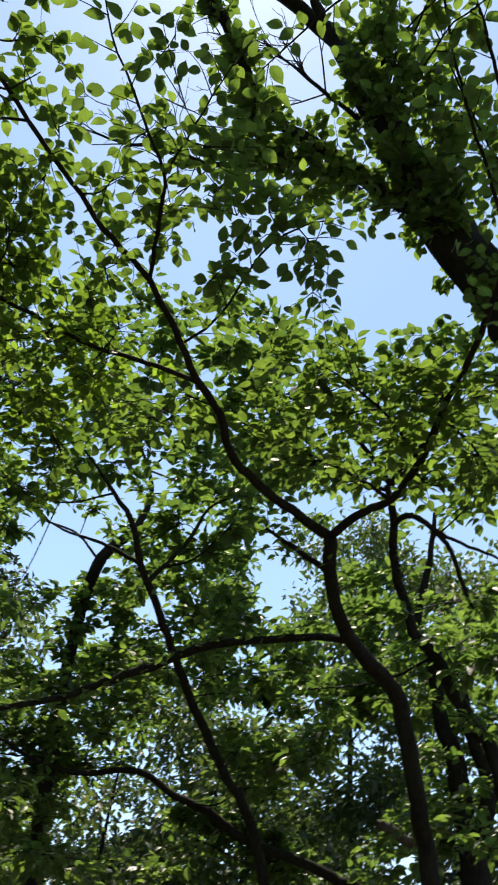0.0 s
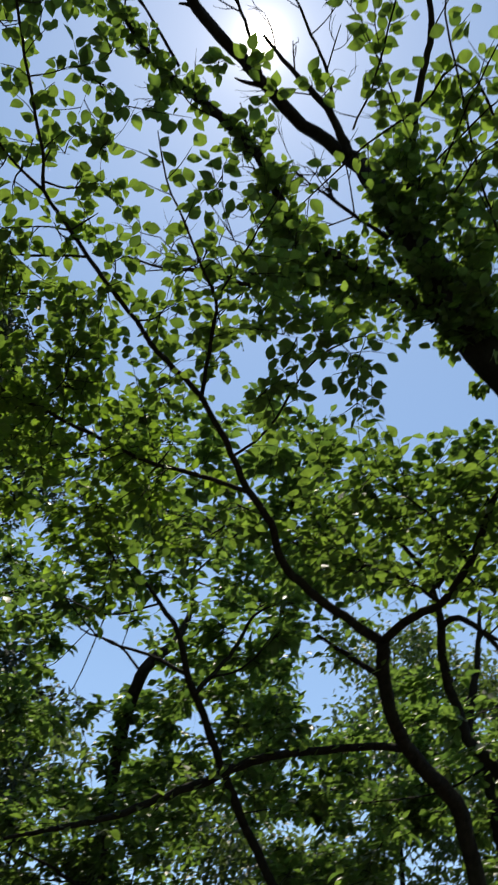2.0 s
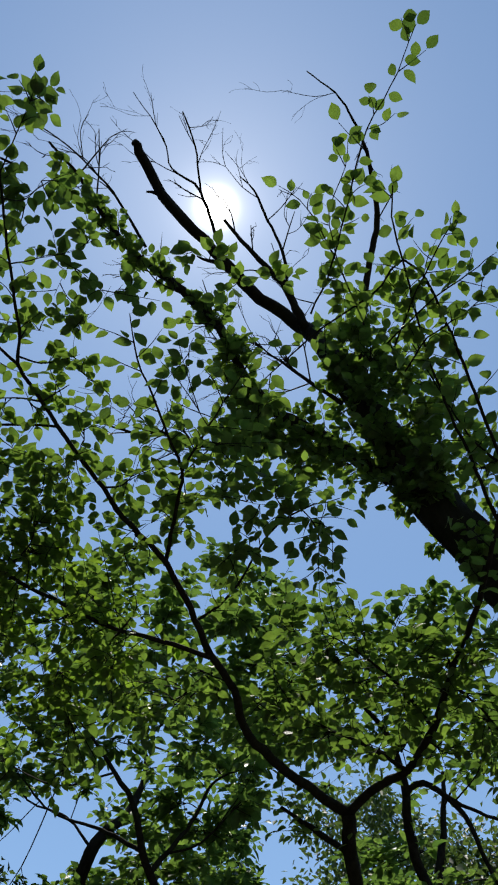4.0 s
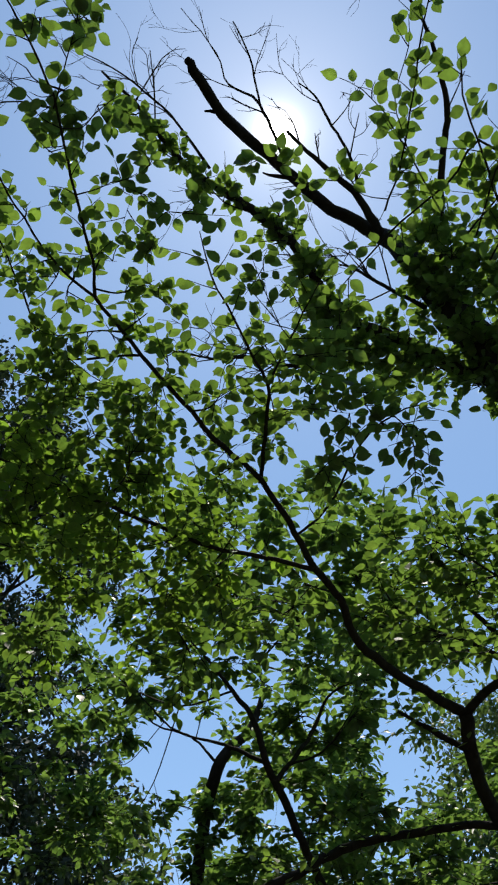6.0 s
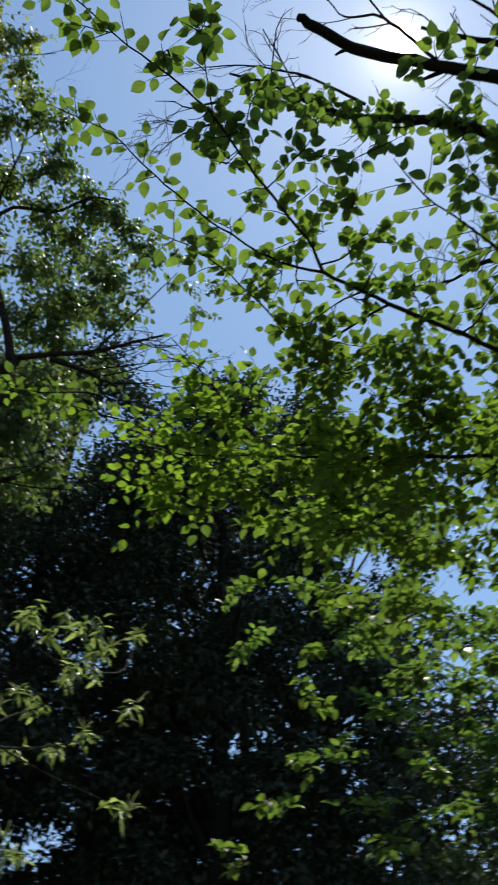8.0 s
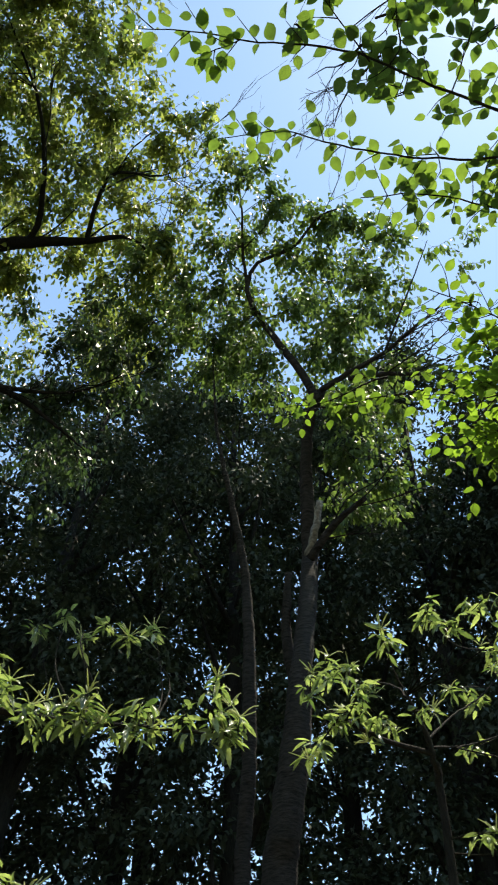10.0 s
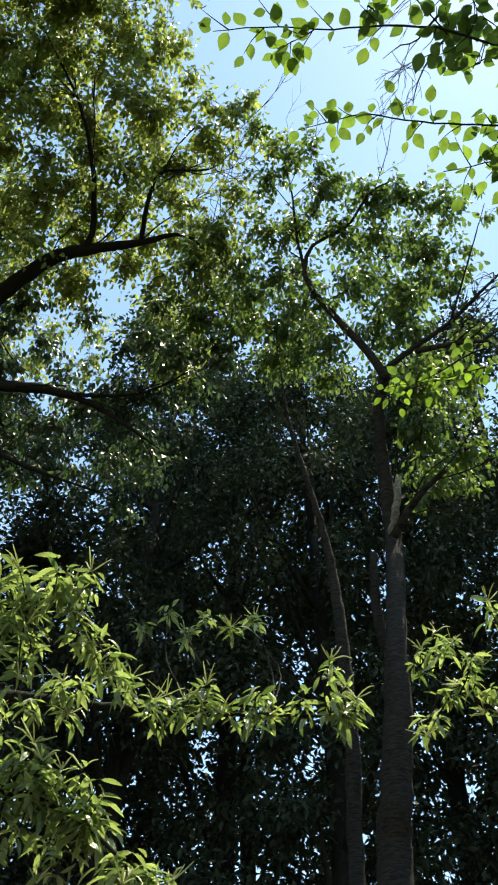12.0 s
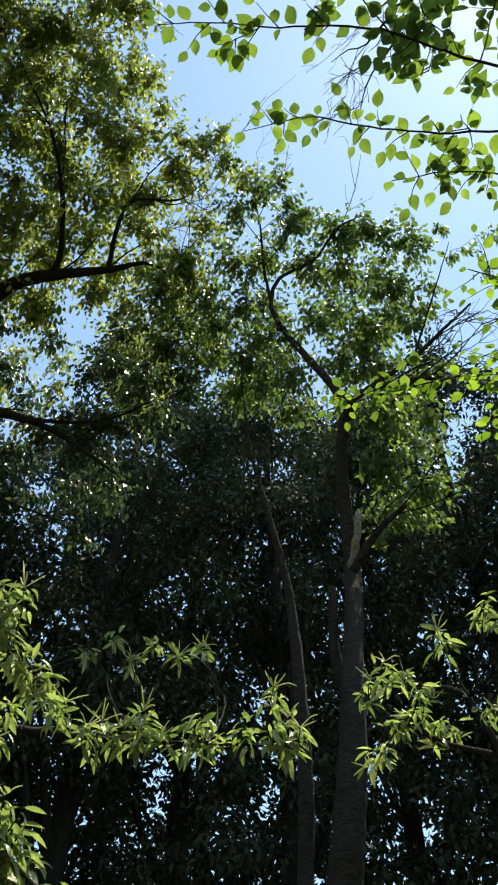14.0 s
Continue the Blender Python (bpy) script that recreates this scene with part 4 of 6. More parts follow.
puffs(tree_c, [(0.11, 5.25, 4.37, 0.16), (1.03, 5.11, 3.29, 0.14), (-0.09, 7.26, 3.50, 0.25), (0.06, 5.18, 4.08, 0.17), (0.10, 5.39, 3.48, 0.20), (-0.16, 4.88, 3.79, 0.16), (1.07, 4.36, 4.67, 0.14), (0.13, 5.17, 4.31, 0.18), (0.97, 5.03, 4.15, 0.17), (-0.07, 4.95, 3.76, 0.12)], 0.95, 0.085)
puffs(tree_c, [(0.72, 4.29, 4.21, 0.13), (0.81, 4.37, 3.83, 0.15), (0.66, 4.16, 4.42, 0.10), (0.95, 4.44, 3.63, 0.14), (1.03, 4.43, 3.35, 0.15), (0.96, 5.34, 3.56, 0.16), (1.07, 5.41, 3.29, 0.17), (0.77, 4.64, 3.75, 0.12), (1.17, 4.49, 3.89, 0.16), (0.97, 4.60, 4.20, 0.15), (1.09, 5.18, 2.98, 0.16), (0.63, 4.90, 3.70, 0.14)], 0.8, 0.075)
tree_d = tree('broadleaf_tree', 'stout dark woodland stem with a pale broken stub', 'tree', (1.35, 6.39), bark, small_leaf)
tree_d['flat'] = 0.45
tree_d['rough'] = 0.22
limb(tree_d, 'trunk', [(1.35, 6.39, -0.1, 0.176), (1.32, 6.36, 1.5, 0.144), (1.25, 6.29, 3.04, 0.096), (1.21, 6.2, 3.42, 0.0768), (1.17, 6.08, 3.79, 0.064), (1.11, 6.06, 4.02, 0.0544), (1.08, 5.99, 4.33, 0.0448), (0.99, 5.91, 4.75, 0.0352), (1.11, 5.78, 5.16, 0.0256), (1.18, 5.61, 5.57, 0.0128)])
limb(tree_d, 'branch', [(1.29, 6.23, 3.25, 0.064), (1.36, 6.07, 3.56, 0.0512), (1.31, 6, 3.8, 0.0416), (1.26, 5.93, 4.01, 0.032), (1.27, 5.84, 4.35, 0.0192)])
limb(tree_d, 'stub', [(1.11, 6.26, 3.25, 0.048), (0.89, 6.29, 3.26, 0.04), (0.71, 6.28, 3.36, 0.036), (0.62, 6.28, 3.4, 0.032)], mat=dead_wood, label="pale broken stub")
puffs(tree_d, [(0.59, 6.09, 4.94, 0.23), (0.56, 6.23, 4.17, 0.22), (0.22, 6.07, 4.32, 0.23), (0.65, 6.00, 4.65, 0.18), (1.17, 6.22, 4.53, 0.21), (1.06, 6.19, 3.52, 0.15), (1.01, 6.06, 3.27, 0.19), (0.96, 6.21, 4.12, 0.16), (0.22, 6.52, 4.02, 0.24)], 1.37, 0.084)
tree_e = tree('sapling_tree', 'slim leaning woodland tree with dark bark and green leaves', 'tree', (0.09, 5.67), bark, small_leaf)
tree_e['flat'] = 0.45
limb(tree_e, 'trunk', [(0.09, 5.67, -0.1, 0.0574), (0.03, 5.67, 1.2, 0.041), (-0.11, 5.62, 2.79, 0.0328), (-0.24, 5.4, 3.23, 0.03083), (-0.33, 5.3, 3.35, 0.02952), (-0.47, 5.15, 3.59, 0.02821), (-0.58, 4.95, 3.79, 0.0269), (-0.65, 4.71, 3.92, 0.02493), (-0.72, 4.4, 4.06, 0.02296), (-0.78, 4.15, 4.16, 0.01968), (-0.83, 4.01, 4.35, 0.0164), (-0.93, 3.9, 4.47, 0.01246), (-1.04, 3.82, 4.61, 0.007872), (-1.2, 3.7, 4.78, 0.003936)])
limb(tree_e, 'branch', [(-0.8, 4.23, 4.21, 0.0144), (-1.04, 4.21, 4.34, 0.0096), (-1.32, 4.18, 4.44, 0.0064), (-1.53, 4.09, 4.63, 0.0032)])
limb(tree_e, 'branch', [(-0.75, 4.25, 4.1, 0.016), (-0.55, 4.28, 4.39, 0.0112), (-0.43, 4.26, 4.62, 0.008), (-0.27, 4.32, 4.75, 0.004)])
puffs(tree_e, [(-0.93, 2.90, 5.06, 0.14), (-0.77, 3.06, 4.97, 0.15), (-0.60, 3.16, 4.91, 0.15), (-0.89, 3.19, 4.81, 0.14), (-0.53, 3.28, 4.80, 0.15), (-0.78, 3.41, 4.76, 0.15), (-0.57, 3.49, 4.71, 0.15), (-0.37, 3.57, 4.66, 0.14), (-0.52, 3.04, 5.03, 0.13), (-1.01, 3.02, 4.93, 0.13), (-0.25, 3.26, 4.86, 0.14), (-0.09, 3.36, 4.76, 0.14), (-0.06, 3.24, 4.89, 0.13), (-0.22, 3.43, 4.68, 0.14), (0.04, 3.50, 4.61, 0.14)], 1.26, 0.074)
puffs(tree_e, [(-0.58, 4.10, 4.97, 0.17), (-0.41, 4.31, 4.74, 0.17), (-0.65, 4.38, 4.58, 0.17), (-0.58, 4.66, 4.15, 0.15), (-1.53, 4.05, 4.68, 0.17), (-0.37, 4.51, 4.46, 0.15), (-0.20, 4.40, 4.64, 0.14), (-1.04, 4.09, 5.02, 0.16), (-0.36, 4.86, 4.26, 0.16)], 1.37, 0.082)
puffs(tree_e, [(-1.47, 3.98, 3.80, 0.13), (-0.28, 4.68, 4.26, 0.17), (-0.61, 7.25, 3.48, 0.19), (-0.95, 4.34, 2.60, 0.16), (-1.16, 4.38, 2.69, 0.18), (-0.49, 4.42, 4.40, 0.18), (-1.75, 4.38, 4.39, 0.15), (-0.93, 4.66, 4.30, 0.14), (-0.55, 5.17, 4.14, 0.19), (-1.55, 6.62, 3.93, 0.18), (-1.25, 4.19, 2.94, 0.11), (-0.26, 5.19, 3.84, 0.18), (-1.45, 3.53, 4.32, 0.12), (-1.15, 3.91, 4.68, 0.19), (-0.74, 4.43, 4.57, 0.14), (-0.72, 5.27, 4.02, 0.15), (-1.86, 6.42, 3.77, 0.27), (-0.23, 4.35, 4.87, 0.15), (-0.23, 3.76, 4.16, 0.14), (-0.51, 5.38, 4.01, 0.18), (-1.55, 4.27, 5.06, 0.19), (-1.74, 5.03, 3.13, 0.14), (-0.80, 4.64, 4.36, 0.17)], 0.95, 0.08)
puffs(tree_e, [(-1.94, 6.13, 4.00, 0.21), (-0.61, 5.00, 4.07, 0.14), (-1.24, 5.12, 2.85, 0.19), (-1.46, 4.45, 2.83, 0.13), (-0.22, 4.44, 4.02, 0.16), (-1.63, 3.64, 4.25, 0.13), (-1.50, 4.63, 2.66, 0.15), (-1.53, 5.28, 2.99, 0.17), (-1.39, 4.62, 2.98, 0.18), (-1.59, 3.93, 4.65, 0.13), (-0.22, 4.42, 3.83, 0.19)], 0.95, 0.08)
puffs(tree_e, [(-0.97, 3.52, 4.79, 0.11), (0.03, 3.42, 4.50, 0.13), (-0.25, 2.88, 4.48, 0.13), (-0.35, 3.89, 5.09, 0.16), (0.07, 3.34, 5.04, 0.14), (-0.60, 3.17, 4.34, 0.14), (-0.06, 3.17, 4.99, 0.12), (-0.36, 3.72, 5.46, 0.14), (-0.96, 2.98, 4.70, 0.13), (-0.02, 3.43, 4.41, 0.10), (-1.14, 3.40, 5.44, 0.16), (-0.59, 2.81, 4.36, 0.10), (-1.24, 4.19, 4.82, 0.13), (-0.16, 2.74, 4.44, 0.12), (-0.05, 3.47, 5.50, 0.13), (-0.87, 2.80, 4.77, 0.14), (-0.64, 3.61, 5.16, 0.12), (-0.89, 3.01, 4.45, 0.14), (-0.24, 3.72, 4.89, 0.16), (-0.14, 3.31, 4.03, 0.12), (-1.02, 3.71, 5.05, 0.17)], 0.9, 0.075)
puffs(tree_e, [(-0.17, 2.97, 4.92, 0.11), (0.09, 2.93, 4.70, 0.12), (-0.52, 3.26, 5.18, 0.13), (-1.04, 3.15, 5.02, 0.15), (-0.67, 3.35, 4.42, 0.11), (-0.85, 3.85, 5.26, 0.13), (-1.17, 4.01, 5.12, 0.19), (-0.30, 3.49, 5.46, 0.16), (-0.74, 2.83, 4.19, 0.13), (-0.29, 4.05, 4.76, 0.14), (-0.12, 2.87, 4.50, 0.11), (-0.53, 3.42, 5.02, 0.15), (-0.76, 3.33, 4.44, 0.14), (-0.26, 3.19, 4.45, 0.15), (-0.98, 3.32, 4.86, 0.11), (-0.02, 3.41, 4.32, 0.13), (-0.66, 3.47, 4.38, 0.11), (-0.08, 3.95, 4.85, 0.15), (-0.18, 3.53, 4.86, 0.12), (-0.49, 3.96, 4.68, 0.16), (-0.68, 3.26, 5.17, 0.14)], 0.9, 0.075)
puffs(tree_e, [(-0.22, 4.62, 4.70, 0.17), (-0.30, 5.67, 3.67, 0.21), (-1.84, 6.32, 3.88, 0.16), (-1.26, 5.10, 3.66, 0.16), (-2.08, 6.39, 3.69, 0.22), (-2.27, 5.82, 4.09, 0.19), (-0.88, 4.42, 4.46, 0.12), (-1.86, 6.39, 3.80, 0.25), (-1.41, 4.55, 3.54, 0.11), (-0.79, 7.09, 3.70, 0.25), (-0.61, 7.22, 3.53, 0.20), (-0.86, 4.75, 3.85, 0.16), (-1.70, 5.15, 3.79, 0.19)], 0.95, 0.085)
puffs(tree_e, [(-0.92, 4.09, 4.81, 0.16), (-0.81, 4.27, 4.77, 0.15), (-0.65, 4.13, 4.82, 0.15), (-0.65, 4.37, 4.67, 0.17), (-0.89, 4.41, 4.54, 0.15), (-0.57, 4.50, 4.49, 0.17), (-1.08, 4.07, 4.78, 0.13), (-0.91, 4.54, 4.34, 0.15), (-0.62, 4.62, 4.29, 0.16)], 0.9, 0.08)
tree_f = tree('broadleaf_tree', 'low spreading woodland tree with long dark limb', 'tree', (1.03, 6.99), bark, small_leaf)
tree_f['flat'] = 0.45
limb(tree_f, 'trunk', [(1.03, 6.99, -0.1, 0.09), (0.93, 6.99, 1, 0.0675), (0.68, 6.99, 2, 0.0525), (0.53, 6.89, 3.03, 0.045), (0.38, 6.87, 3.15, 0.04125), (0.13, 6.85, 3.27, 0.0375), (-0.33, 6.75, 3.41, 0.03375), (-0.58, 6.63, 3.56, 0.03), (-0.83, 6.57, 3.65, 0.027), (-1.01, 6.51, 3.76, 0.02475), (-1.18, 6.46, 3.8, 0.0225), (-1.46, 6.22, 3.69, 0.0195), (-1.71, 5.94, 3.67, 0.015), (-1.94, 5.72, 3.75, 0.0105), (-2.12, 5.52, 3.78, 0.006)])
puffs(tree_f, [(-1.85, 5.87, 4.30, 0.24), (-1.35, 6.13, 4.03, 0.22), (-1.73, 6.33, 3.97, 0.20), (-1.96, 6.49, 3.65, 0.25), (-1.74, 6.28, 3.21, 0.24), (-0.30, 6.45, 4.43, 0.23), (-0.04, 6.33, 4.71, 0.21), (-0.39, 6.57, 4.12, 0.21), (-0.12, 6.71, 3.75, 0.21), (-0.13, 7.27, 3.49, 0.18), (-1.08, 6.10, 4.23, 0.20), (-1.69, 5.96, 4.21, 0.20), (-0.56, 6.29, 4.50, 0.19), (-1.87, 5.82, 3.86, 0.19)], 1.37, 0.082)
puffs(tree_f, [(-2.44, 6.00, 4.98, 0.25), (-1.06, 5.85, 5.17, 0.17), (-0.70, 5.46, 4.75, 0.15), (-0.50, 6.33, 5.10, 0.17), (-2.26, 5.87, 4.70, 0.16), (-2.01, 5.68, 4.33, 0.16), (-1.34, 5.85, 4.41, 0.23), (-1.10, 5.77, 4.45, 0.23), (-0.78, 6.68, 4.78, 0.19), (-0.41, 5.78, 4.65, 0.14), (-2.27, 5.82, 4.09, 0.21), (-2.11, 6.40, 4.45, 0.21), (-1.67, 6.35, 4.37, 0.15), (-1.07, 6.49, 4.62, 0.24), (-0.53, 5.92, 4.35, 0.23), (-2.51, 6.56, 3.93, 0.26), (-1.95, 6.20, 3.95, 0.23), (-1.76, 6.69, 3.99, 0.24)], 1.26, 0.084)
puffs(tree_f, [(-1.38, 6.79, 3.95, 0.18), (-0.44, 6.64, 3.92, 0.18), (-2.10, 5.75, 3.48, 0.14), (-1.67, 6.05, 3.33, 0.14), (-0.78, 7.09, 3.71, 0.20), (-0.57, 7.12, 3.68, 0.21), (-2.17, 6.63, 3.41, 0.25), (-1.63, 6.03, 3.06, 0.17), (-1.53, 6.36, 3.13, 0.19), (-1.03, 7.25, 3.35, 0.21), (-0.74, 6.69, 3.26, 0.17), (-0.43, 7.19, 3.58, 0.26), (-1.97, 6.49, 2.89, 0.18), (-2.01, 6.77, 3.05, 0.24), (-1.54, 6.92, 2.93, 0.23), (-0.99, 6.53, 2.88, 0.21), (-0.84, 7.03, 3.06, 0.23), (-0.44, 7.00, 2.92, 0.21)], 1.26, 0.084)
puffs(tree_f, [(-0.38, 7.32, 3.73, 0.26), (-1.50, 6.04, 4.29, 0.17), (-0.29, 4.93, 5.16, 0.19), (-1.58, 6.63, 3.87, 0.21), (-0.36, 5.04, 5.36, 0.24), (-1.00, 5.86, 3.98, 0.16), (-0.56, 5.97, 4.82, 0.17), (-1.80, 6.94, 3.87, 0.24), (-2.01, 4.33, 4.95, 0.22), (-1.17, 5.33, 3.62, 0.16), (-0.28, 5.89, 3.51, 0.16), (-0.58, 7.16, 3.62, 0.28), (-2.43, 5.67, 4.84, 0.24), (-2.39, 6.25, 4.41, 0.24), (-2.10, 6.75, 3.49, 0.28), (-2.04, 5.72, 5.79, 0.22), (-1.26, 5.73, 4.71, 0.17), (-0.36, 6.39, 4.06, 0.16), (-1.83, 6.65, 4.30, 0.28), (-1.96, 6.60, 4.24, 0.20), (-2.48, 6.98, 3.59, 0.21), (-0.88, 5.23, 4.19, 0.23), (-1.69, 6.58, 4.57, 0.23), (-2.05, 6.04, 4.12, 0.23)], 0.95, 0.08)
puffs(tree_f, [(-0.93, 6.08, 5.37, 0.19), (-1.56, 6.56, 3.93, 0.21), (-1.83, 5.94, 3.42, 0.18), (-1.98, 4.70, 4.98, 0.21), (-0.79, 5.96, 4.78, 0.24), (-0.76, 7.16, 3.61, 0.22), (-2.38, 5.65, 6.09, 0.24), (-1.76, 5.55, 3.13, 0.21), (-0.95, 6.62, 3.11, 0.21), (-1.16, 6.56, 3.93, 0.17), (-1.85, 6.88, 3.65, 0.20), (-1.77, 6.15, 3.95, 0.18), (-2.39, 5.58, 4.83, 0.20), (-0.49, 5.59, 5.12, 0.18), (-1.17, 5.99, 4.16, 0.25), (-2.11, 6.23, 3.83, 0.24), (-0.30, 6.98, 4.89, 0.22), (-0.61, 5.90, 4.48, 0.16), (-0.57, 5.18, 4.67, 0.18), (-2.17, 7.03, 3.54, 0.25), (-0.72, 5.07, 4.23, 0.20), (-1.50, 6.98, 3.22, 0.26), (-1.73, 5.28, 3.34, 0.16)], 0.95, 0.08)
puffs(tree_f, [(-0.54, 6.40, 5.26, 0.20), (-1.42, 6.24, 4.09, 0.23), (-0.34, 6.03, 3.69, 0.24), (-1.87, 6.47, 3.72, 0.19)], 0.95, 0.08)
puffs(tree_f, [(-0.59, 7.02, 5.88, 0.21), (-1.36, 7.11, 4.48, 0.22), (-1.15, 5.54, 5.15, 0.16), (-0.95, 5.29, 4.98, 0.18), (-0.41, 6.45, 5.76, 0.26), (-0.51, 6.57, 4.93, 0.19), (-0.91, 6.16, 2.97, 0.17), (-0.65, 6.97, 3.17, 0.18), (-0.33, 7.41, 4.04, 0.22), (-1.55, 7.08, 5.50, 0.27), (-1.30, 5.85, 4.88, 0.15), (-0.36, 5.72, 4.94, 0.16), (-1.42, 6.24, 5.30, 0.16), (-0.47, 6.51, 3.96, 0.17), (-0.31, 5.68, 5.65, 0.16), (-0.65, 6.23, 3.22, 0.22), (-0.71, 5.24, 4.92, 0.21), (-0.41, 6.46, 6.12, 0.27), (-1.20, 6.79, 4.30, 0.22), (-1.42, 7.39, 5.01, 0.22), (-0.49, 6.91, 5.92, 0.20), (-1.13, 5.55, 4.66, 0.18)], 0.95, 0.085)
puffs(tree_f, [(-0.71, 7.18, 4.65, 0.27), (-0.45, 5.28, 4.35, 0.18), (-0.35, 5.96, 4.89, 0.18), (-0.71, 6.50, 5.41, 0.23)], 0.95, 0.085)
puffs(tree_d, [(-0.46, 5.83, 4.97, 0.21), (1.61, 5.52, 4.80, 0.22), (-0.16, 6.56, 4.93, 0.23), (0.20, 6.60, 5.08, 0.22), (0.60, 6.45, 4.90, 0.23), (0.88, 5.66, 4.39, 0.14), (1.23, 5.87, 4.52, 0.21), (1.75, 6.04, 4.85, 0.17), (-0.44, 6.12, 4.41, 0.16), (-0.01, 6.40, 4.57, 0.19), (0.52, 6.10, 4.24, 0.23), (0.71, 6.15, 4.33, 0.18), (1.13, 6.25, 4.22, 0.14), (1.74, 6.32, 4.53, 0.18), (-0.29, 7.03, 4.05, 0.20), (0.21, 6.44, 3.96, 0.15)], 1.26, 0.084)
puffs(tree_d, [(-0.31, 6.33, 3.61, 0.16), (1.02, 6.57, 3.68, 0.18), (1.35, 6.32, 3.62, 0.19), (1.46, 6.51, 3.63, 0.17), (-0.21, 7.34, 3.39, 0.22), (0.01, 7.24, 3.34, 0.18), (1.04, 6.94, 3.49, 0.20), (1.31, 7.02, 3.41, 0.16), (1.66, 6.63, 3.42, 0.18), (-0.35, 6.89, 3.03, 0.18), (0.19, 7.48, 3.14, 0.18), (0.47, 7.40, 3.03, 0.22), (0.72, 7.48, 3.09, 0.23), (1.25, 6.81, 3.02, 0.24), (1.61, 7.23, 3.18, 0.18)], 1.26, 0.084)
puffs(tree_d, [(0.82, 6.85, 4.59, 0.20), (0.13, 7.36, 3.36, 0.27), (0.39, 5.75, 4.25, 0.17), (-0.06, 7.17, 4.06, 0.28), (-0.07, 6.87, 4.23, 0.25), (-0.11, 6.12, 4.28, 0.19), (0.41, 6.54, 4.28, 0.22), (0.89, 5.25, 4.29, 0.19), (0.02, 5.81, 3.73, 0.18), (1.02, 7.07, 3.84, 0.23), (1.36, 5.12, 3.98, 0.18), (1.21, 5.93, 4.44, 0.24), (0.25, 5.95, 3.68, 0.17), (0.45, 6.61, 4.26, 0.18), (0.71, 6.84, 4.49, 0.26), (0.70, 5.31, 4.13, 0.20), (1.15, 6.29, 3.64, 0.21), (-0.23, 7.38, 3.33, 0.18), (0.82, 5.34, 4.54, 0.19), (0.52, 5.42, 4.54, 0.18), (0.01, 5.90, 4.08, 0.24), (1.38, 4.45, 5.05, 0.14), (1.43, 4.88, 5.40, 0.24)], 0.95, 0.08)
puffs(tree_d, [(0.84, 6.20, 5.00, 0.28), (0.63, 5.11, 5.55, 0.16), (0.70, 7.43, 3.49, 0.19), (1.40, 6.54, 3.40, 0.17), (0.94, 5.63, 4.00, 0.19), (1.20, 6.44, 3.55, 0.22), (0.57, 6.03, 4.35, 0.18), (1.13, 6.46, 4.80, 0.26), (0.07, 4.76, 5.35, 0.16), (0.89, 5.60, 3.22, 0.23), (0.13, 6.71, 4.65, 0.25), (0.25, 5.70, 3.97, 0.15), (1.62, 6.96, 4.08, 0.25), (1.25, 6.05, 4.77, 0.25), (1.57, 6.36, 4.58, 0.24), (0.32, 4.53, 5.17, 0.17), (-0.02, 5.95, 4.18, 0.15), (-0.12, 6.16, 4.27, 0.26), (1.71, 5.58, 5.97, 0.27), (1.97, 6.58, 5.14, 0.22), (1.05, 5.79, 3.30, 0.20), (0.41, 7.33, 3.33, 0.19), (0.13, 6.28, 4.62, 0.17)], 0.95, 0.08)
puffs(tree_d, [(0.59, 6.15, 4.84, 0.24), (-0.20, 7.28, 3.97, 0.24), (-0.13, 6.15, 3.88, 0.19)], 0.95, 0.08)
puffs(tree_d, [(0.62, 5.87, 4.31, 0.17), (-0.14, 6.73, 4.00, 0.23), (1.86, 6.12, 6.12, 0.20), (1.19, 7.18, 4.02, 0.21), (2.03, 6.50, 5.17, 0.18), (1.54, 6.17, 4.12, 0.22), (1.04, 6.57, 5.18, 0.22), (0.63, 7.34, 3.27, 0.23), (0.48, 6.26, 5.38, 0.21), (1.28, 7.37, 4.65, 0.22), (0.76, 5.36, 4.43, 0.15), (0.75, 6.36, 4.71, 0.25), (2.01, 6.66, 5.40, 0.26), (0.60, 5.86, 2.97, 0.18), (1.84, 7.66, 3.53, 0.19), (0.77, 7.07, 3.58, 0.25), (1.47, 6.90, 4.38, 0.18), (-0.08, 7.33, 3.33, 0.26), (1.05, 6.39, 4.28, 0.19), (1.58, 4.72, 4.93, 0.19), (1.22, 6.81, 4.01, 0.21), (-0.03, 7.56, 3.52, 0.19), (1.33, 6.11, 4.01, 0.19), (-0.16, 7.49, 5.00, 0.26)], 0.95, 0.085)
puffs(tree_d, [(-0.08, 7.67, 4.52, 0.27), (-0.15, 7.36, 3.56, 0.27), (-0.00, 6.15, 3.74, 0.20), (1.31, 7.26, 4.70, 0.22), (1.11, 6.66, 4.09, 0.20), (1.54, 5.81, 3.88, 0.19), (0.73, 6.48, 3.30, 0.22), (0.10, 6.94, 4.85, 0.19), (-0.02, 5.98, 3.72, 0.17), (0.69, 6.89, 4.77, 0.22), (0.86, 7.15, 4.69, 0.21), (1.13, 7.37, 3.86, 0.18), (1.35, 5.41, 3.98, 0.13), (-0.12, 7.28, 3.47, 0.20), (0.53, 5.92, 4.91, 0.23), (1.11, 5.43, 4.37, 0.19), (1.37, 7.50, 4.73, 0.26), (1.38, 6.97, 4.67, 0.20), (0.22, 5.41, 5.31, 0.17)], 0.95, 0.085)
tree_g = tree('broadleaf_tree', 'taller woodland tree with thick bent stem behind the others', 'tree', (-1.74, 6.55), bark, small_leaf)
tree_g['flat'] = 0.45
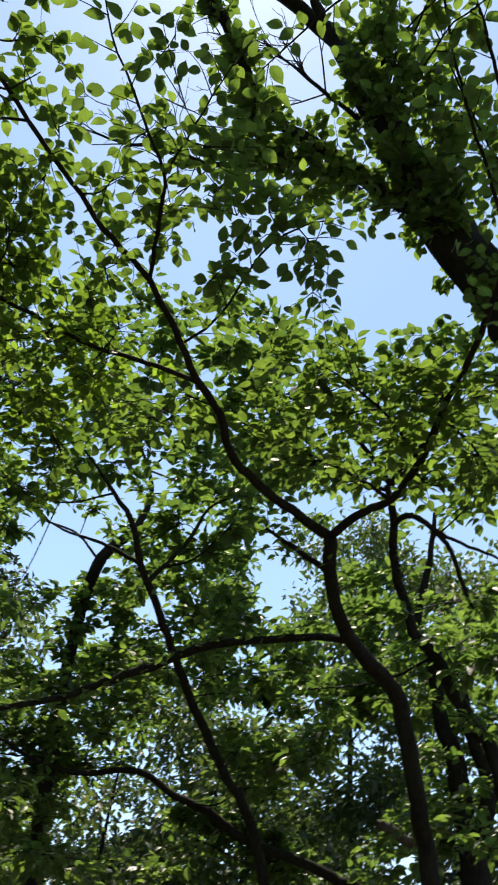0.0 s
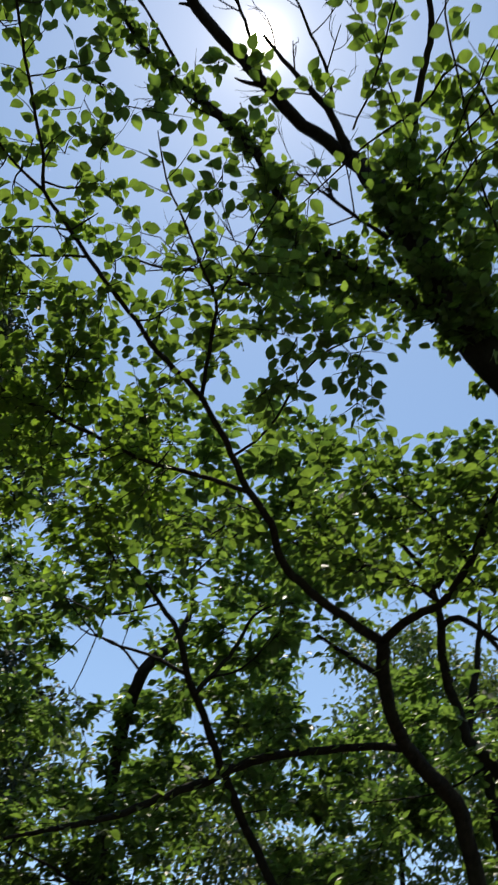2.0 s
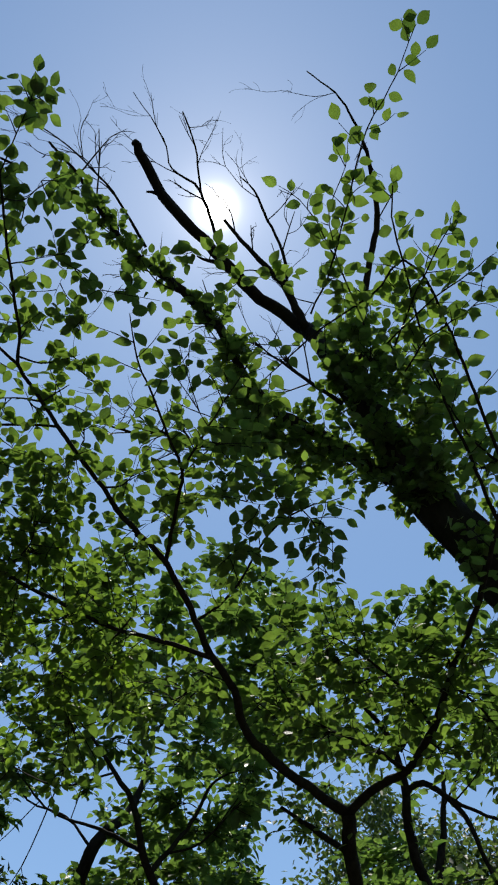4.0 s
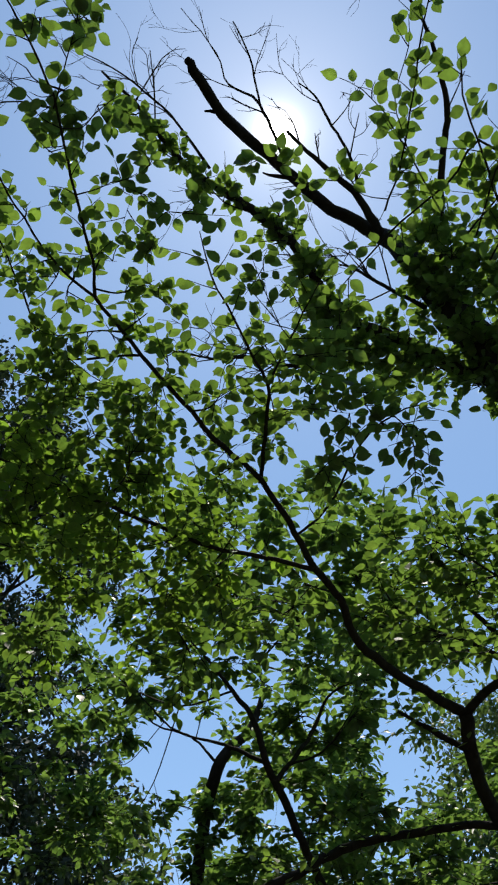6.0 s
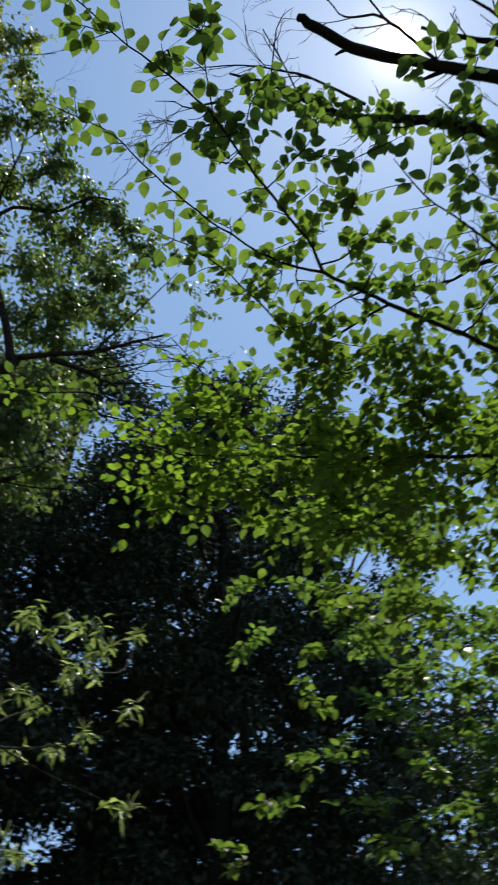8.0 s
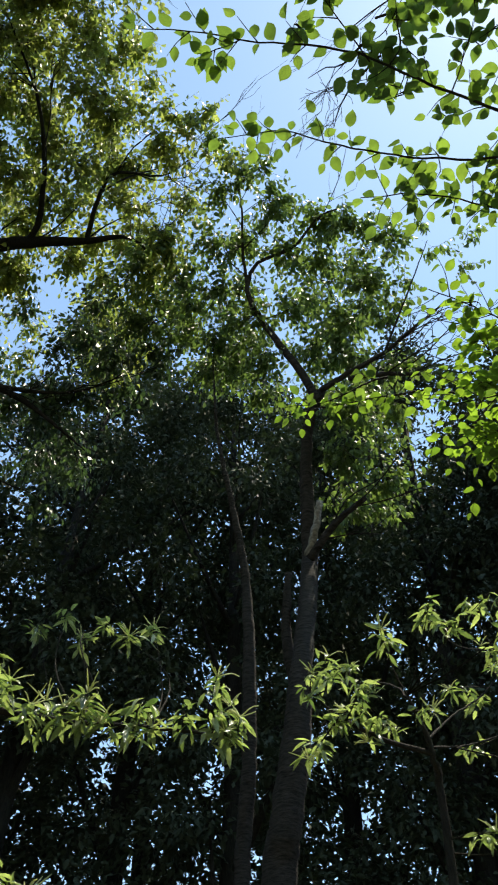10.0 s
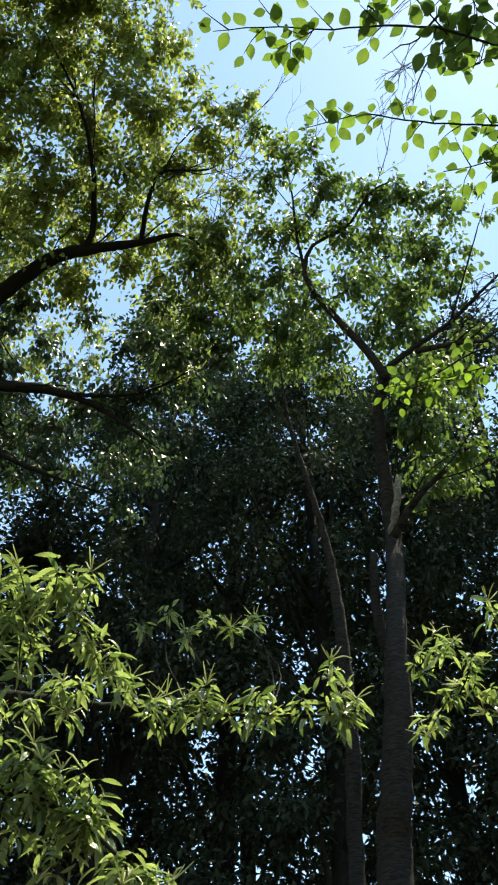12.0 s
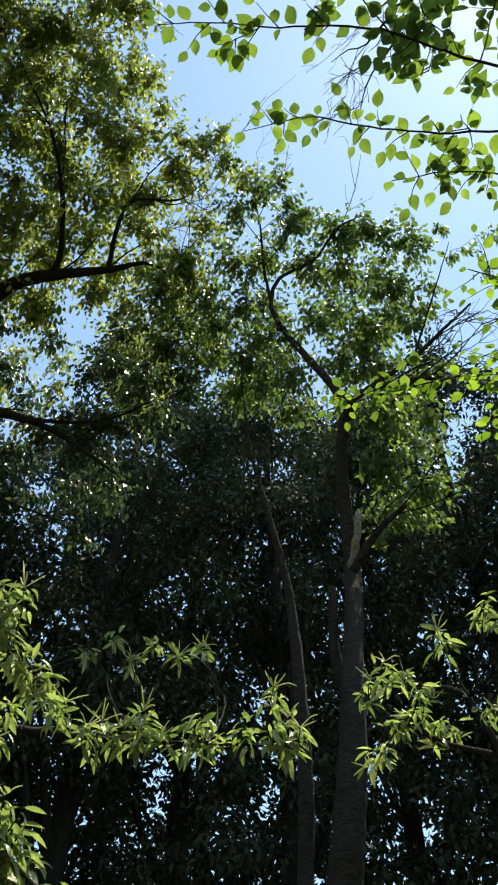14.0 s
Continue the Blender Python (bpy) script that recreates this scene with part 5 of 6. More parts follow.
limb(tree_g, 'trunk', [(-1.74, 6.55, -0.1, 0.08), (-1.74, 6.5, 1.6, 0.06), (-1.72, 6.25, 3.4, 0.05), (-1.6, 5.88, 4.7, 0.046), (-1.4, 5.58, 5.1, 0.045), (-1.18, 5.62, 5.4, 0.03), (-1.12, 5.7, 5.87, 0.019), (-1.27, 5.58, 6.31, 0.01)])
limb(tree_g, 'branch', [(-1.43, 5.64, 5.1, 0.0117), (-1.67, 5.66, 5.38, 0.009), (-1.92, 5.55, 5.44, 0.0072), (-2.11, 5.39, 5.56, 0.0054), (-2.39, 5.21, 5.63, 0.0036)])
puffs(tree_g, [(-3.00, 4.14, 6.54, 0.25), (-2.55, 4.47, 7.06, 0.26), (-1.12, 4.63, 7.02, 0.23), (-0.48, 4.79, 7.24, 0.26), (-0.02, 4.78, 6.74, 0.23), (0.59, 5.70, 7.35, 0.18), (-3.18, 4.93, 7.05, 0.30), (-2.58, 4.74, 6.82, 0.27), (-2.44, 5.10, 6.84, 0.19), (-1.60, 4.80, 6.74, 0.20), (-1.49, 5.33, 7.25, 0.27), (-0.55, 5.39, 7.09, 0.21), (-0.20, 6.14, 7.50, 0.23), (0.07, 5.28, 6.51, 0.23), (-3.34, 5.37, 6.35, 0.25), (-2.79, 5.07, 6.23, 0.25), (-2.22, 5.15, 6.45, 0.21), (-1.81, 5.83, 6.94, 0.26), (-1.41, 5.29, 6.14, 0.17), (-0.83, 6.28, 7.14, 0.25)], 1.37, 0.09)
puffs(tree_g, [(-0.36, 5.43, 6.02, 0.23), (0.03, 6.43, 7.19, 0.28), (-3.76, 5.88, 6.63, 0.28), (-2.80, 5.77, 6.39, 0.23), (-2.57, 5.91, 6.35, 0.22), (-2.07, 6.26, 6.66, 0.27), (-0.89, 6.56, 6.46, 0.23), (-0.50, 5.74, 6.10, 0.16), (-3.22, 5.70, 5.86, 0.28), (-2.80, 5.89, 5.72, 0.18), (-2.50, 5.84, 5.79, 0.22), (-0.54, 6.91, 5.83, 0.26), (-3.57, 6.33, 5.41, 0.20), (-2.85, 5.75, 5.30, 0.17), (-2.42, 6.29, 5.13, 0.21)], 1.37, 0.09)
puffs(tree_g, [(-3.04, 5.75, 4.71, 0.16), (-2.98, 7.07, 5.29, 0.20), (-2.48, 6.31, 5.06, 0.17), (-1.61, 6.44, 4.67, 0.22), (-0.98, 6.31, 4.73, 0.19), (-0.80, 7.61, 5.33, 0.27), (0.08, 6.28, 4.74, 0.22)], 1.37, 0.09)
puffs(tree_g, [(-2.58, 4.48, 6.62, 0.24), (-2.24, 4.60, 6.68, 0.22), (-2.00, 4.88, 6.51, 0.22), (-1.59, 5.17, 6.52, 0.24), (-1.23, 5.35, 6.43, 0.24), (-2.45, 4.86, 6.32, 0.24), (-2.68, 4.88, 6.02, 0.22), (-2.13, 5.16, 6.16, 0.20), (-1.78, 5.30, 6.16, 0.22), (-0.79, 5.64, 6.35, 0.23), (-2.25, 5.51, 5.31, 0.23), (-2.45, 5.63, 4.98, 0.25), (-2.60, 5.31, 5.37, 0.17), (-1.27, 6.15, 5.15, 0.22), (-1.39, 6.33, 4.76, 0.22), (-2.64, 5.71, 4.70, 0.22)], 1.37, 0.09)
puffs(tree_g, [(-0.76, 5.96, 5.94, 0.23), (-0.52, 6.17, 5.67, 0.20), (-0.90, 6.15, 5.45, 0.20), (-0.40, 6.46, 5.23, 0.24), (-0.63, 6.62, 4.87, 0.24), (-0.17, 6.59, 4.99, 0.24)], 1.37, 0.09)
puffs(tree_g, [(-2.04, 3.64, 4.37, 0.15), (-2.48, 3.84, 3.58, 0.17), (-2.98, 3.75, 4.29, 0.13), (-2.59, 5.50, 4.36, 0.20), (-2.99, 3.56, 3.84, 0.12), (-1.82, 3.19, 4.42, 0.18), (-3.16, 3.33, 5.34, 0.14), (-2.53, 4.22, 3.87, 0.14), (-2.61, 3.65, 5.31, 0.18), (-2.95, 4.37, 5.51, 0.19), (-3.03, 3.27, 4.84, 0.19)], 0.6, 0.07)
puffs(tree_g, [(-1.93, 3.46, 4.89, 0.19), (-2.45, 3.12, 4.89, 0.12), (-2.70, 3.72, 4.21, 0.16), (-1.75, 3.87, 4.60, 0.19), (-1.98, 3.89, 4.05, 0.14), (-2.94, 4.25, 5.65, 0.19), (-2.71, 4.50, 4.84, 0.21), (-2.42, 3.59, 3.71, 0.17), (-2.17, 3.74, 4.00, 0.20), (-3.03, 4.25, 4.46, 0.17), (-2.42, 3.68, 4.32, 0.15)], 0.6, 0.07)
puffs(tree_g, [(-1.92, 5.22, 4.04, 0.16), (-2.30, 6.05, 3.81, 0.23), (-1.97, 6.62, 4.54, 0.21), (-1.78, 5.36, 4.10, 0.17), (-1.94, 5.42, 3.44, 0.17), (-2.32, 7.25, 3.36, 0.25), (-1.69, 7.48, 4.42, 0.23), (-2.45, 6.98, 3.18, 0.25), (-1.78, 6.60, 4.05, 0.21), (-2.48, 7.20, 4.50, 0.27), (-2.41, 6.86, 3.84, 0.26), (-2.82, 7.02, 4.56, 0.25), (-1.52, 5.93, 5.02, 0.22), (-1.84, 5.54, 4.05, 0.14), (-2.86, 6.58, 5.63, 0.23), (-1.20, 5.39, 3.77, 0.14), (-1.30, 5.34, 4.03, 0.19), (-1.64, 6.34, 4.32, 0.19), (-2.13, 6.81, 3.47, 0.23), (-1.57, 6.61, 4.83, 0.20), (-1.94, 5.07, 4.49, 0.14), (-2.47, 7.58, 3.40, 0.23), (-2.33, 5.47, 4.52, 0.20)], 0.95, 0.085)
puffs(tree_g, [(-2.09, 6.53, 3.83, 0.24)], 0.95, 0.085)
puffs(tree_g, [(-1.55, 5.52, 4.70, 0.17), (-1.45, 5.54, 4.52, 0.17), (-1.58, 5.60, 4.33, 0.17), (-1.51, 5.62, 4.12, 0.17), (-1.61, 5.66, 3.94, 0.17), (-1.52, 5.66, 3.73, 0.17), (-1.59, 5.62, 3.49, 0.17), (-1.50, 5.62, 3.28, 0.17), (-1.43, 5.53, 4.74, 0.17)], 1.1, 0.08)
puffs(tree_g, [(-1.57, 5.55, 5.58, 0.20), (-1.74, 5.71, 4.87, 0.20), (-1.47, 5.82, 5.02, 0.18), (-1.30, 5.80, 5.31, 0.20), (-1.61, 5.76, 4.63, 0.20), (-1.81, 5.43, 5.64, 0.17), (-1.09, 5.66, 5.59, 0.20), (-1.27, 5.89, 4.77, 0.20), (-1.39, 5.66, 5.48, 0.16), (-1.09, 5.88, 5.05, 0.18), (-1.94, 5.61, 4.71, 0.17)], 0.95, 0.08)
# the cherry with two stems, and the tall tree beside it
cherry = tree('cherry_tree', 'two-stemmed cherry tree with banded grey bark and small leaves', 'tree', (-9.29, 2.74), cherry_bark, cherry_leaf)
cherry['droop'] = 0.75
cherry['fork'] = (1.5, 0.013)
limb(cherry, 'trunk', [(-9.29, 2.74, -0.1, 0.24), (-9.29, 2.74, 1.5, 0.175), (-9.19, 2.79, 5.13, 0.1956), (-8.81, 2.79, 5.97, 0.1825), (-8.45, 2.82, 6.78, 0.1694), (-8.21, 2.83, 7.54, 0.1304), (-8.24, 2.98, 8.7, 0.12), (-8.39, 3.09, 9.66, 0.1174), (-8.08, 2.98, 10.12, 0.1043), (-7.62, 2.84, 10.67, 0.08606), (-7.24, 2.78, 11.09, 0.07823), (-6.87, 2.86, 11.42, 0.07171)])
limb(cherry, 'trunk', [(-9.49, 2.44, -0.1, 0.12), (-9.49, 2.44, 1.5, 0.09), (-9.85, 2.55, 5.37, 0.0978), (-9.3, 2.49, 6.9, 0.09127), (-9.04, 2.41, 7.92, 0.08475), (-8.86, 2.34, 8.69, 0.07171), (-8.68, 2.22, 9.42, 0.05867), (-8.39, 2.01, 10, 0.04694), (-8.07, 1.76, 10.56, 0.0339), (-7.7, 1.52, 11.11, 0.02347), (-7.29, 1.36, 11.64, 0.01304)])
limb(cherry, 'stub', [(-8.09, 2.97, 9.32, 0.06), (-7.75, 2.95, 9.45, 0.05), (-7.43, 2.94, 9.71, 0.046)], mat=sunlit_stub_bark, label="pale peeled broken stub, with sunlight put into its colour")
limb(cherry, 'branch', [(-8.07, 2.98, 9.24, 0.06136), (-7.74, 3.1, 9.4, 0.05216), (-7.46, 3.23, 9.5, 0.04602), (-7.12, 3.46, 9.6, 0.03068)], dead=4)
limb(cherry, 'branch', [(-8.76, 2.99, 7.77, 0.1074), (-8.64, 2.83, 8.02, 0.0767), (-8.43, 2.73, 8.47, 0.06136), (-8.11, 2.68, 8.96, 0.04602)])
limb(cherry, 'branch', [(-6.75, 2.81, 11.24, 0.0476), (-6.38, 3.11, 11.29, 0.0380), (-5.91, 3.46, 11.27, 0.0304), (-5.42, 3.71, 11.27, 0.0228), (-4.97, 3.92, 11.24, 0.0133)], dead=4)
limb(cherry, 'branch', [(-5.91, 3.46, 11.27, 0.0190), (-5.41, 3.52, 11.53, 0.0133), (-4.88, 3.57, 11.77, 0.0086), (-4.49, 3.6, 11.94, 0.0048)])
limb(cherry, 'branch', [(-6.84, 2.79, 11.09, 0.06903), (-6.66, 2.48, 11.48, 0.05829), (-6.53, 2.16, 11.81, 0.05216), (-6.4, 1.84, 12.15, 0.04602), (-6.16, 1.56, 12.5, 0.03682), (-5.87, 1.63, 12.82, 0.02761), (-5.52, 2.08, 12.92, 0.02148), (-5.05, 2.33, 13.08, 0.01534), (-4.77, 2.69, 13.11, 0.009204)], dead=4)
limb(cherry, 'branch', [(-6.16, 1.56, 12.5, 0.02761), (-5.76, 1.37, 12.91, 0.01994), (-5.34, 1.24, 13.3, 0.01381), (-4.84, 1.02, 13.69, 0.00767)], dead=4)
limb(cherry, 'branch', [(-6.44, 3.12, 11.25, 0.04602), (-6.16, 3.49, 11.1, 0.03375), (-5.91, 3.91, 10.91, 0.02148)], dead=4)
puffs(cherry, [(-5.18, 0.73, 13.41, 0.43), (-4.91, 1.19, 13.48, 0.43), (-5.13, 1.71, 13.33, 0.43), (-5.18, 2.37, 13.19, 0.43), (-5.02, 2.88, 12.96, 0.38), (-4.87, 3.37, 12.72, 0.34), (-5.84, 0.72, 13.11, 0.48), (-5.84, 1.30, 13.05, 0.48), (-5.68, 1.95, 13.04, 0.48), (-5.58, 2.57, 12.78, 0.47), (-5.55, 3.10, 12.49, 0.42), (-6.38, 1.02, 12.62, 0.47), (-6.50, 1.70, 12.29, 0.42), (-6.12, 2.31, 12.39, 0.46), (-6.07, 2.92, 12.09, 0.46), (-5.75, 3.38, 11.94, 0.33), (-6.04, 3.73, 11.29, 0.40), (-6.84, 1.24, 12.14, 0.46), (-6.87, 1.90, 11.84, 0.46)], 1.944, 0.135)
puffs(cherry, [(-6.32, 3.24, 11.66, 0.41), (-6.88, 3.28, 11.08, 0.49), (-6.60, 3.81, 10.90, 0.48), (-7.34, 3.49, 10.67, 0.49), (-7.23, 3.95, 10.35, 0.48), (-7.74, 3.64, 10.06, 0.40), (-6.70, 0.72, 12.46, 0.43), (-7.49, 3.31, 10.82, 0.33), (-4.47, 0.24, 14.02, 0.22), (-4.65, 0.59, 13.95, 0.31)], 1.944, 0.135)
puffs(cherry, [(-7.44, 0.26, 12.92, 0.50), (-7.99, 3.66, 10.69, 0.46), (-7.98, 4.12, 10.49, 0.46), (-6.66, 0.54, 13.38, 0.45), (-6.39, 0.16, 13.53, 0.41), (-8.36, 3.62, 10.37, 0.30)], 1.7172, 0.135)
puffs(cherry, [(-6.50, -0.18, 13.25, 0.41), (-6.62, 0.72, 13.73, 0.43), (-6.62, 1.61, 13.64, 0.43), (-6.80, -0.25, 13.20, 0.41), (-6.54, 0.85, 12.97, 0.40), (-6.81, 1.76, 13.40, 0.42), (-7.34, 0.00, 12.87, 0.41), (-7.19, 0.93, 12.69, 0.41), (-6.93, 1.60, 12.77, 0.41)], 1.52874, 0.135)
puffs(cherry, [(-7.43, 1.78, 12.79, 0.42)], 1.52874, 0.135)
puffs(cherry, [(-6.75, 3.15, 12.30, 0.44), (-7.14, 3.53, 12.18, 0.44), (-6.48, 3.07, 12.49, 0.44), (-7.47, 3.70, 11.64, 0.44), (-7.45, 3.40, 12.01, 0.41), (-7.03, 3.80, 11.91, 0.40), (-6.94, 2.75, 12.54, 0.41), (-7.50, 4.10, 11.46, 0.40)], 1.6092, 0.135)
tall_tree = tree('oak_tree', 'tall oak with heavy dark limbs and sunlit yellow-green crown', 'tree', (-12.63, -4.8), bark, oak_leaf)
tall_tree['droop'] = 0.75
tall_tree['fork'] = (1.8, 0.018)
limb(tall_tree, 'trunk', [(-12.63, -4.8, -0.1, 0.36), (-12.53, -4.8, 2, 0.3), (-9.07, -4.83, 11.45, 0.2832), (-8.16, -4.77, 12.59, 0.2407), (-6.98, -4.59, 14.12, 0.1699), (-5.63, -4.24, 15.53, 0.09912), (-4.67, -4.01, 16.54, 0.05664)])
limb(tall_tree, 'branch', [(-8.43, -4.82, 12.19, 0.1699), (-8.17, -4.01, 12.71, 0.1558), (-7.77, -3.33, 13.03, 0.1416), (-7.38, -2.76, 13.43, 0.1204), (-7.08, -2.25, 13.71, 0.1062), (-6.95, -1.64, 13.88, 0.08496), (-6.81, -0.93, 14.03, 0.05664), (-6.65, -0.3, 14.14, 0.02832), (-6.93, 0.28, 13.99, 0.01133)], dead=5)
limb(tall_tree, 'branch', [(-7, -1.86, 13.82, 0.05664), (-6.64, -1.75, 14.03, 0.04956), (-5.86, -1.82, 14.4, 0.03965), (-5.03, -2.07, 14.7, 0.02549), (-4.34, -2.52, 15.01, 0.01416), (-3.73, -2.95, 15.24, 0.00708)], dead=5)
limb(tall_tree, 'branch', [(-6.84, -0.97, 14.01, 0.04248), (-6.22, -0.92, 14.33, 0.0354), (-5.81, -0.73, 14.53, 0.02549), (-5.68, -0.01, 14.6, 0.01699), (-5.32, 0.4, 14.74, 0.008496)], dead=5)
limb(tall_tree, 'branch', [(-5.63, -4.24, 15.53, 0.0708), (-4.88, -3.31, 15.73, 0.05664), (-4.3, -2.52, 16.07, 0.0354), (-3.71, -1.74, 16.34, 0.01699)], dead=5)
puffs(tall_tree, [(-2.74, -4.20, 14.59, 0.47), (-2.67, -3.59, 14.33, 0.45), (-2.77, -3.48, 14.63, 0.46), (-2.86, -3.09, 15.02, 0.47), (-2.69, -2.50, 15.41, 0.48), (-2.79, -2.39, 15.75, 0.49), (-2.74, -1.78, 15.56, 0.48), (-2.70, -1.51, 15.49, 0.48), (-2.48, -1.03, 15.96, 0.49), (-3.20, -4.26, 15.32, 0.49), (-2.85, -3.53, 14.41, 0.46), (-3.20, -3.50, 14.79, 0.47), (-2.98, -2.96, 15.07, 0.47), (-3.00, -2.65, 15.25, 0.48), (-3.18, -2.18, 15.43, 0.48), (-3.22, -1.66, 15.94, 0.50), (-2.92, -1.30, 15.85, 0.49), (-3.73, -4.58, 15.17, 0.50), (-3.50, -3.94, 14.55, 0.47), (-3.44, -3.64, 15.19, 0.49)], 1.9332, 0.145)
puffs(tall_tree, [(-3.28, -2.91, 15.18, 0.48), (-3.40, -2.72, 14.77, 0.47), (-3.51, -2.03, 15.12, 0.47), (-3.12, -1.49, 14.66, 0.45), (-3.05, -1.23, 14.88, 0.46), (-3.19, -0.87, 14.81, 0.46), (-3.86, -4.31, 14.69, 0.48), (-3.86, -3.85, 14.80, 0.48), (-3.75, -3.26, 14.71, 0.47), (-3.60, -2.88, 14.64, 0.46), (-3.76, -2.43, 15.05, 0.48), (-3.74, -2.37, 15.12, 0.48), (-3.80, -1.94, 15.24, 0.48), (-3.71, -1.46, 15.08, 0.47), (-4.18, -4.38, 14.50, 0.48), (-4.03, -3.85, 14.28, 0.46), (-4.11, -3.43, 14.36, 0.46), (-4.04, -2.93, 14.09, 0.45), (-4.46, -2.74, 15.67, 0.50), (-4.26, -2.38, 15.80, 0.50)], 1.9332, 0.145)
puffs(tall_tree, [(-3.86, -1.55, 14.63, 0.46), (-3.97, -1.25, 14.50, 0.45), (-4.09, -0.93, 15.56, 0.49), (-4.27, -4.12, 13.82, 0.46), (-4.55, -3.98, 14.84, 0.49), (-4.32, -3.26, 14.31, 0.46), (-4.70, -3.00, 15.04, 0.49), (-4.64, -2.83, 15.60, 0.50), (-4.88, -2.38, 15.60, 0.50), (-4.38, -1.79, 14.78, 0.47), (-4.58, -1.35, 15.51, 0.49), (-4.41, -0.99, 15.62, 0.49), (-5.09, -4.27, 14.32, 0.48), (-4.76, -3.81, 14.09, 0.47), (-4.79, -3.59, 14.53, 0.48), (-4.79, -2.98, 13.85, 0.45), (-5.26, -2.60, 15.43, 0.50), (-5.32, -2.11, 15.49, 0.50), (-4.65, -1.46, 14.13, 0.45), (-4.61, -1.12, 14.60, 0.46)], 1.9332, 0.145)
puffs(tall_tree, [(-4.76, -0.70, 14.75, 0.47), (-5.07, -4.07, 13.67, 0.46), (-5.22, -3.75, 13.66, 0.46), (-5.60, -3.46, 14.59, 0.49), (-5.17, -2.94, 14.61, 0.48), (-5.00, -2.40, 14.24, 0.46), (-5.60, -2.38, 15.34, 0.50), (-5.57, -1.83, 15.44, 0.50), (-4.82, -1.07, 14.17, 0.45), (-4.86, -0.87, 14.19, 0.45), (-5.06, -0.06, 14.16, 0.45), (-5.61, -4.20, 13.65, 0.47), (-5.40, -3.86, 13.48, 0.46), (-5.68, -3.41, 13.90, 0.47), (-5.50, -3.16, 14.03, 0.47), (-5.71, -2.51, 14.09, 0.47), (-6.06, -2.14, 15.19, 0.50), (-5.95, -1.80, 15.28, 0.50), (-5.66, -1.18, 14.37, 0.47), (-5.92, -0.68, 15.39, 0.50)], 1.9332, 0.145)
puffs(tall_tree, [(-5.93, -0.36, 15.40, 0.50), (-6.12, -4.13, 13.45, 0.47), (-6.02, -3.66, 13.47, 0.46), (-6.11, -3.59, 14.34, 0.49), (-6.39, -3.04, 14.31, 0.49), (-6.19, -2.52, 14.16, 0.48), (-5.81, -2.17, 13.53, 0.45), (-6.54, -1.90, 15.00, 0.50), (-5.66, -1.32, 13.87, 0.45), (-6.24, -0.57, 15.26, 0.50), (-5.89, -0.39, 13.86, 0.46), (-6.17, 0.46, 14.82, 0.49), (-6.42, -4.32, 13.88, 0.49), (-6.27, -3.74, 13.07, 0.46), (-6.34, -3.22, 13.11, 0.45), (-6.70, -3.18, 14.18, 0.49), (-6.20, -2.60, 13.64, 0.46), (-6.97, -2.17, 14.75, 0.50), (-6.81, -1.78, 14.89, 0.50), (-6.78, -1.27, 14.96, 0.50)], 1.9332, 0.145)
puffs(tall_tree, [(-6.65, -0.75, 15.06, 0.50), (-6.97, -0.16, 14.92, 0.50), (-6.22, 0.28, 13.76, 0.46), (-6.80, -4.24, 13.23, 0.47), (-6.73, -3.70, 12.89, 0.46), (-7.21, -3.75, 13.88, 0.49), (-6.99, -3.06, 13.87, 0.48), (-6.59, -2.60, 13.35, 0.46), (-7.23, -2.18, 14.61, 0.50), (-7.37, -1.82, 14.59, 0.50), (-7.18, -0.98, 14.78, 0.50), (-7.21, -0.57, 14.79, 0.50), (-7.23, 0.03, 14.79, 0.50), (-6.34, 0.24, 13.48, 0.45), (-7.00, -4.35, 12.80, 0.47), (-7.43, -3.96, 13.81, 0.50), (-7.25, -3.44, 13.20, 0.47), (-7.84, -3.03, 14.09, 0.50), (-7.72, -2.66, 14.24, 0.50), (-7.33, -1.93, 13.38, 0.47)], 1.9332, 0.145)
puffs(tall_tree, [(-7.60, -1.29, 14.52, 0.50), (-7.61, -0.52, 14.27, 0.50), (-6.88, 0.05, 13.46, 0.46), (-7.19, 0.29, 14.11, 0.48), (-7.94, -3.82, 13.81, 0.50), (-7.37, -1.94, 13.25, 0.47), (-7.73, 0.00, 14.09, 0.49), (-7.72, 0.64, 14.17, 0.49)], 1.9332, 0.145)


puffs(tall_tree, [(-4.16, -0.42, 13.94, 0.34), (-4.56, -0.01, 14.57, 0.39), (-4.52, 0.26, 13.83, 0.36), (-4.34, 0.48, 14.29, 0.32), (-4.99, 0.73, 14.32, 0.32), (-4.97, 1.06, 13.94, 0.38), (-4.96, -0.12, 14.03, 0.39), (-5.27, 0.24, 14.24, 0.44), (-3.82, -0.62, 14.24, 0.40), (-4.72, -0.50, 14.39, 0.34)], 1.62, 0.145)
puffs(cherry, [(-4.58, 1.29, 13.11, 0.40), (-4.99, 1.69, 13.22, 0.32), (-5.27, 2.11, 13.68, 0.35), (-5.13, 2.37, 13.23, 0.37), (-4.84, 2.58, 12.82, 0.36), (-5.10, 3.07, 12.97, 0.29), (-5.28, 3.55, 13.08, 0.39), (-5.53, 3.35, 12.50, 0.36), (-5.70, 3.74, 12.40, 0.37), (-5.62, 3.06, 13.13, 0.31), (-5.54, 1.64, 13.57, 0.36)], 1.404, 0.135)
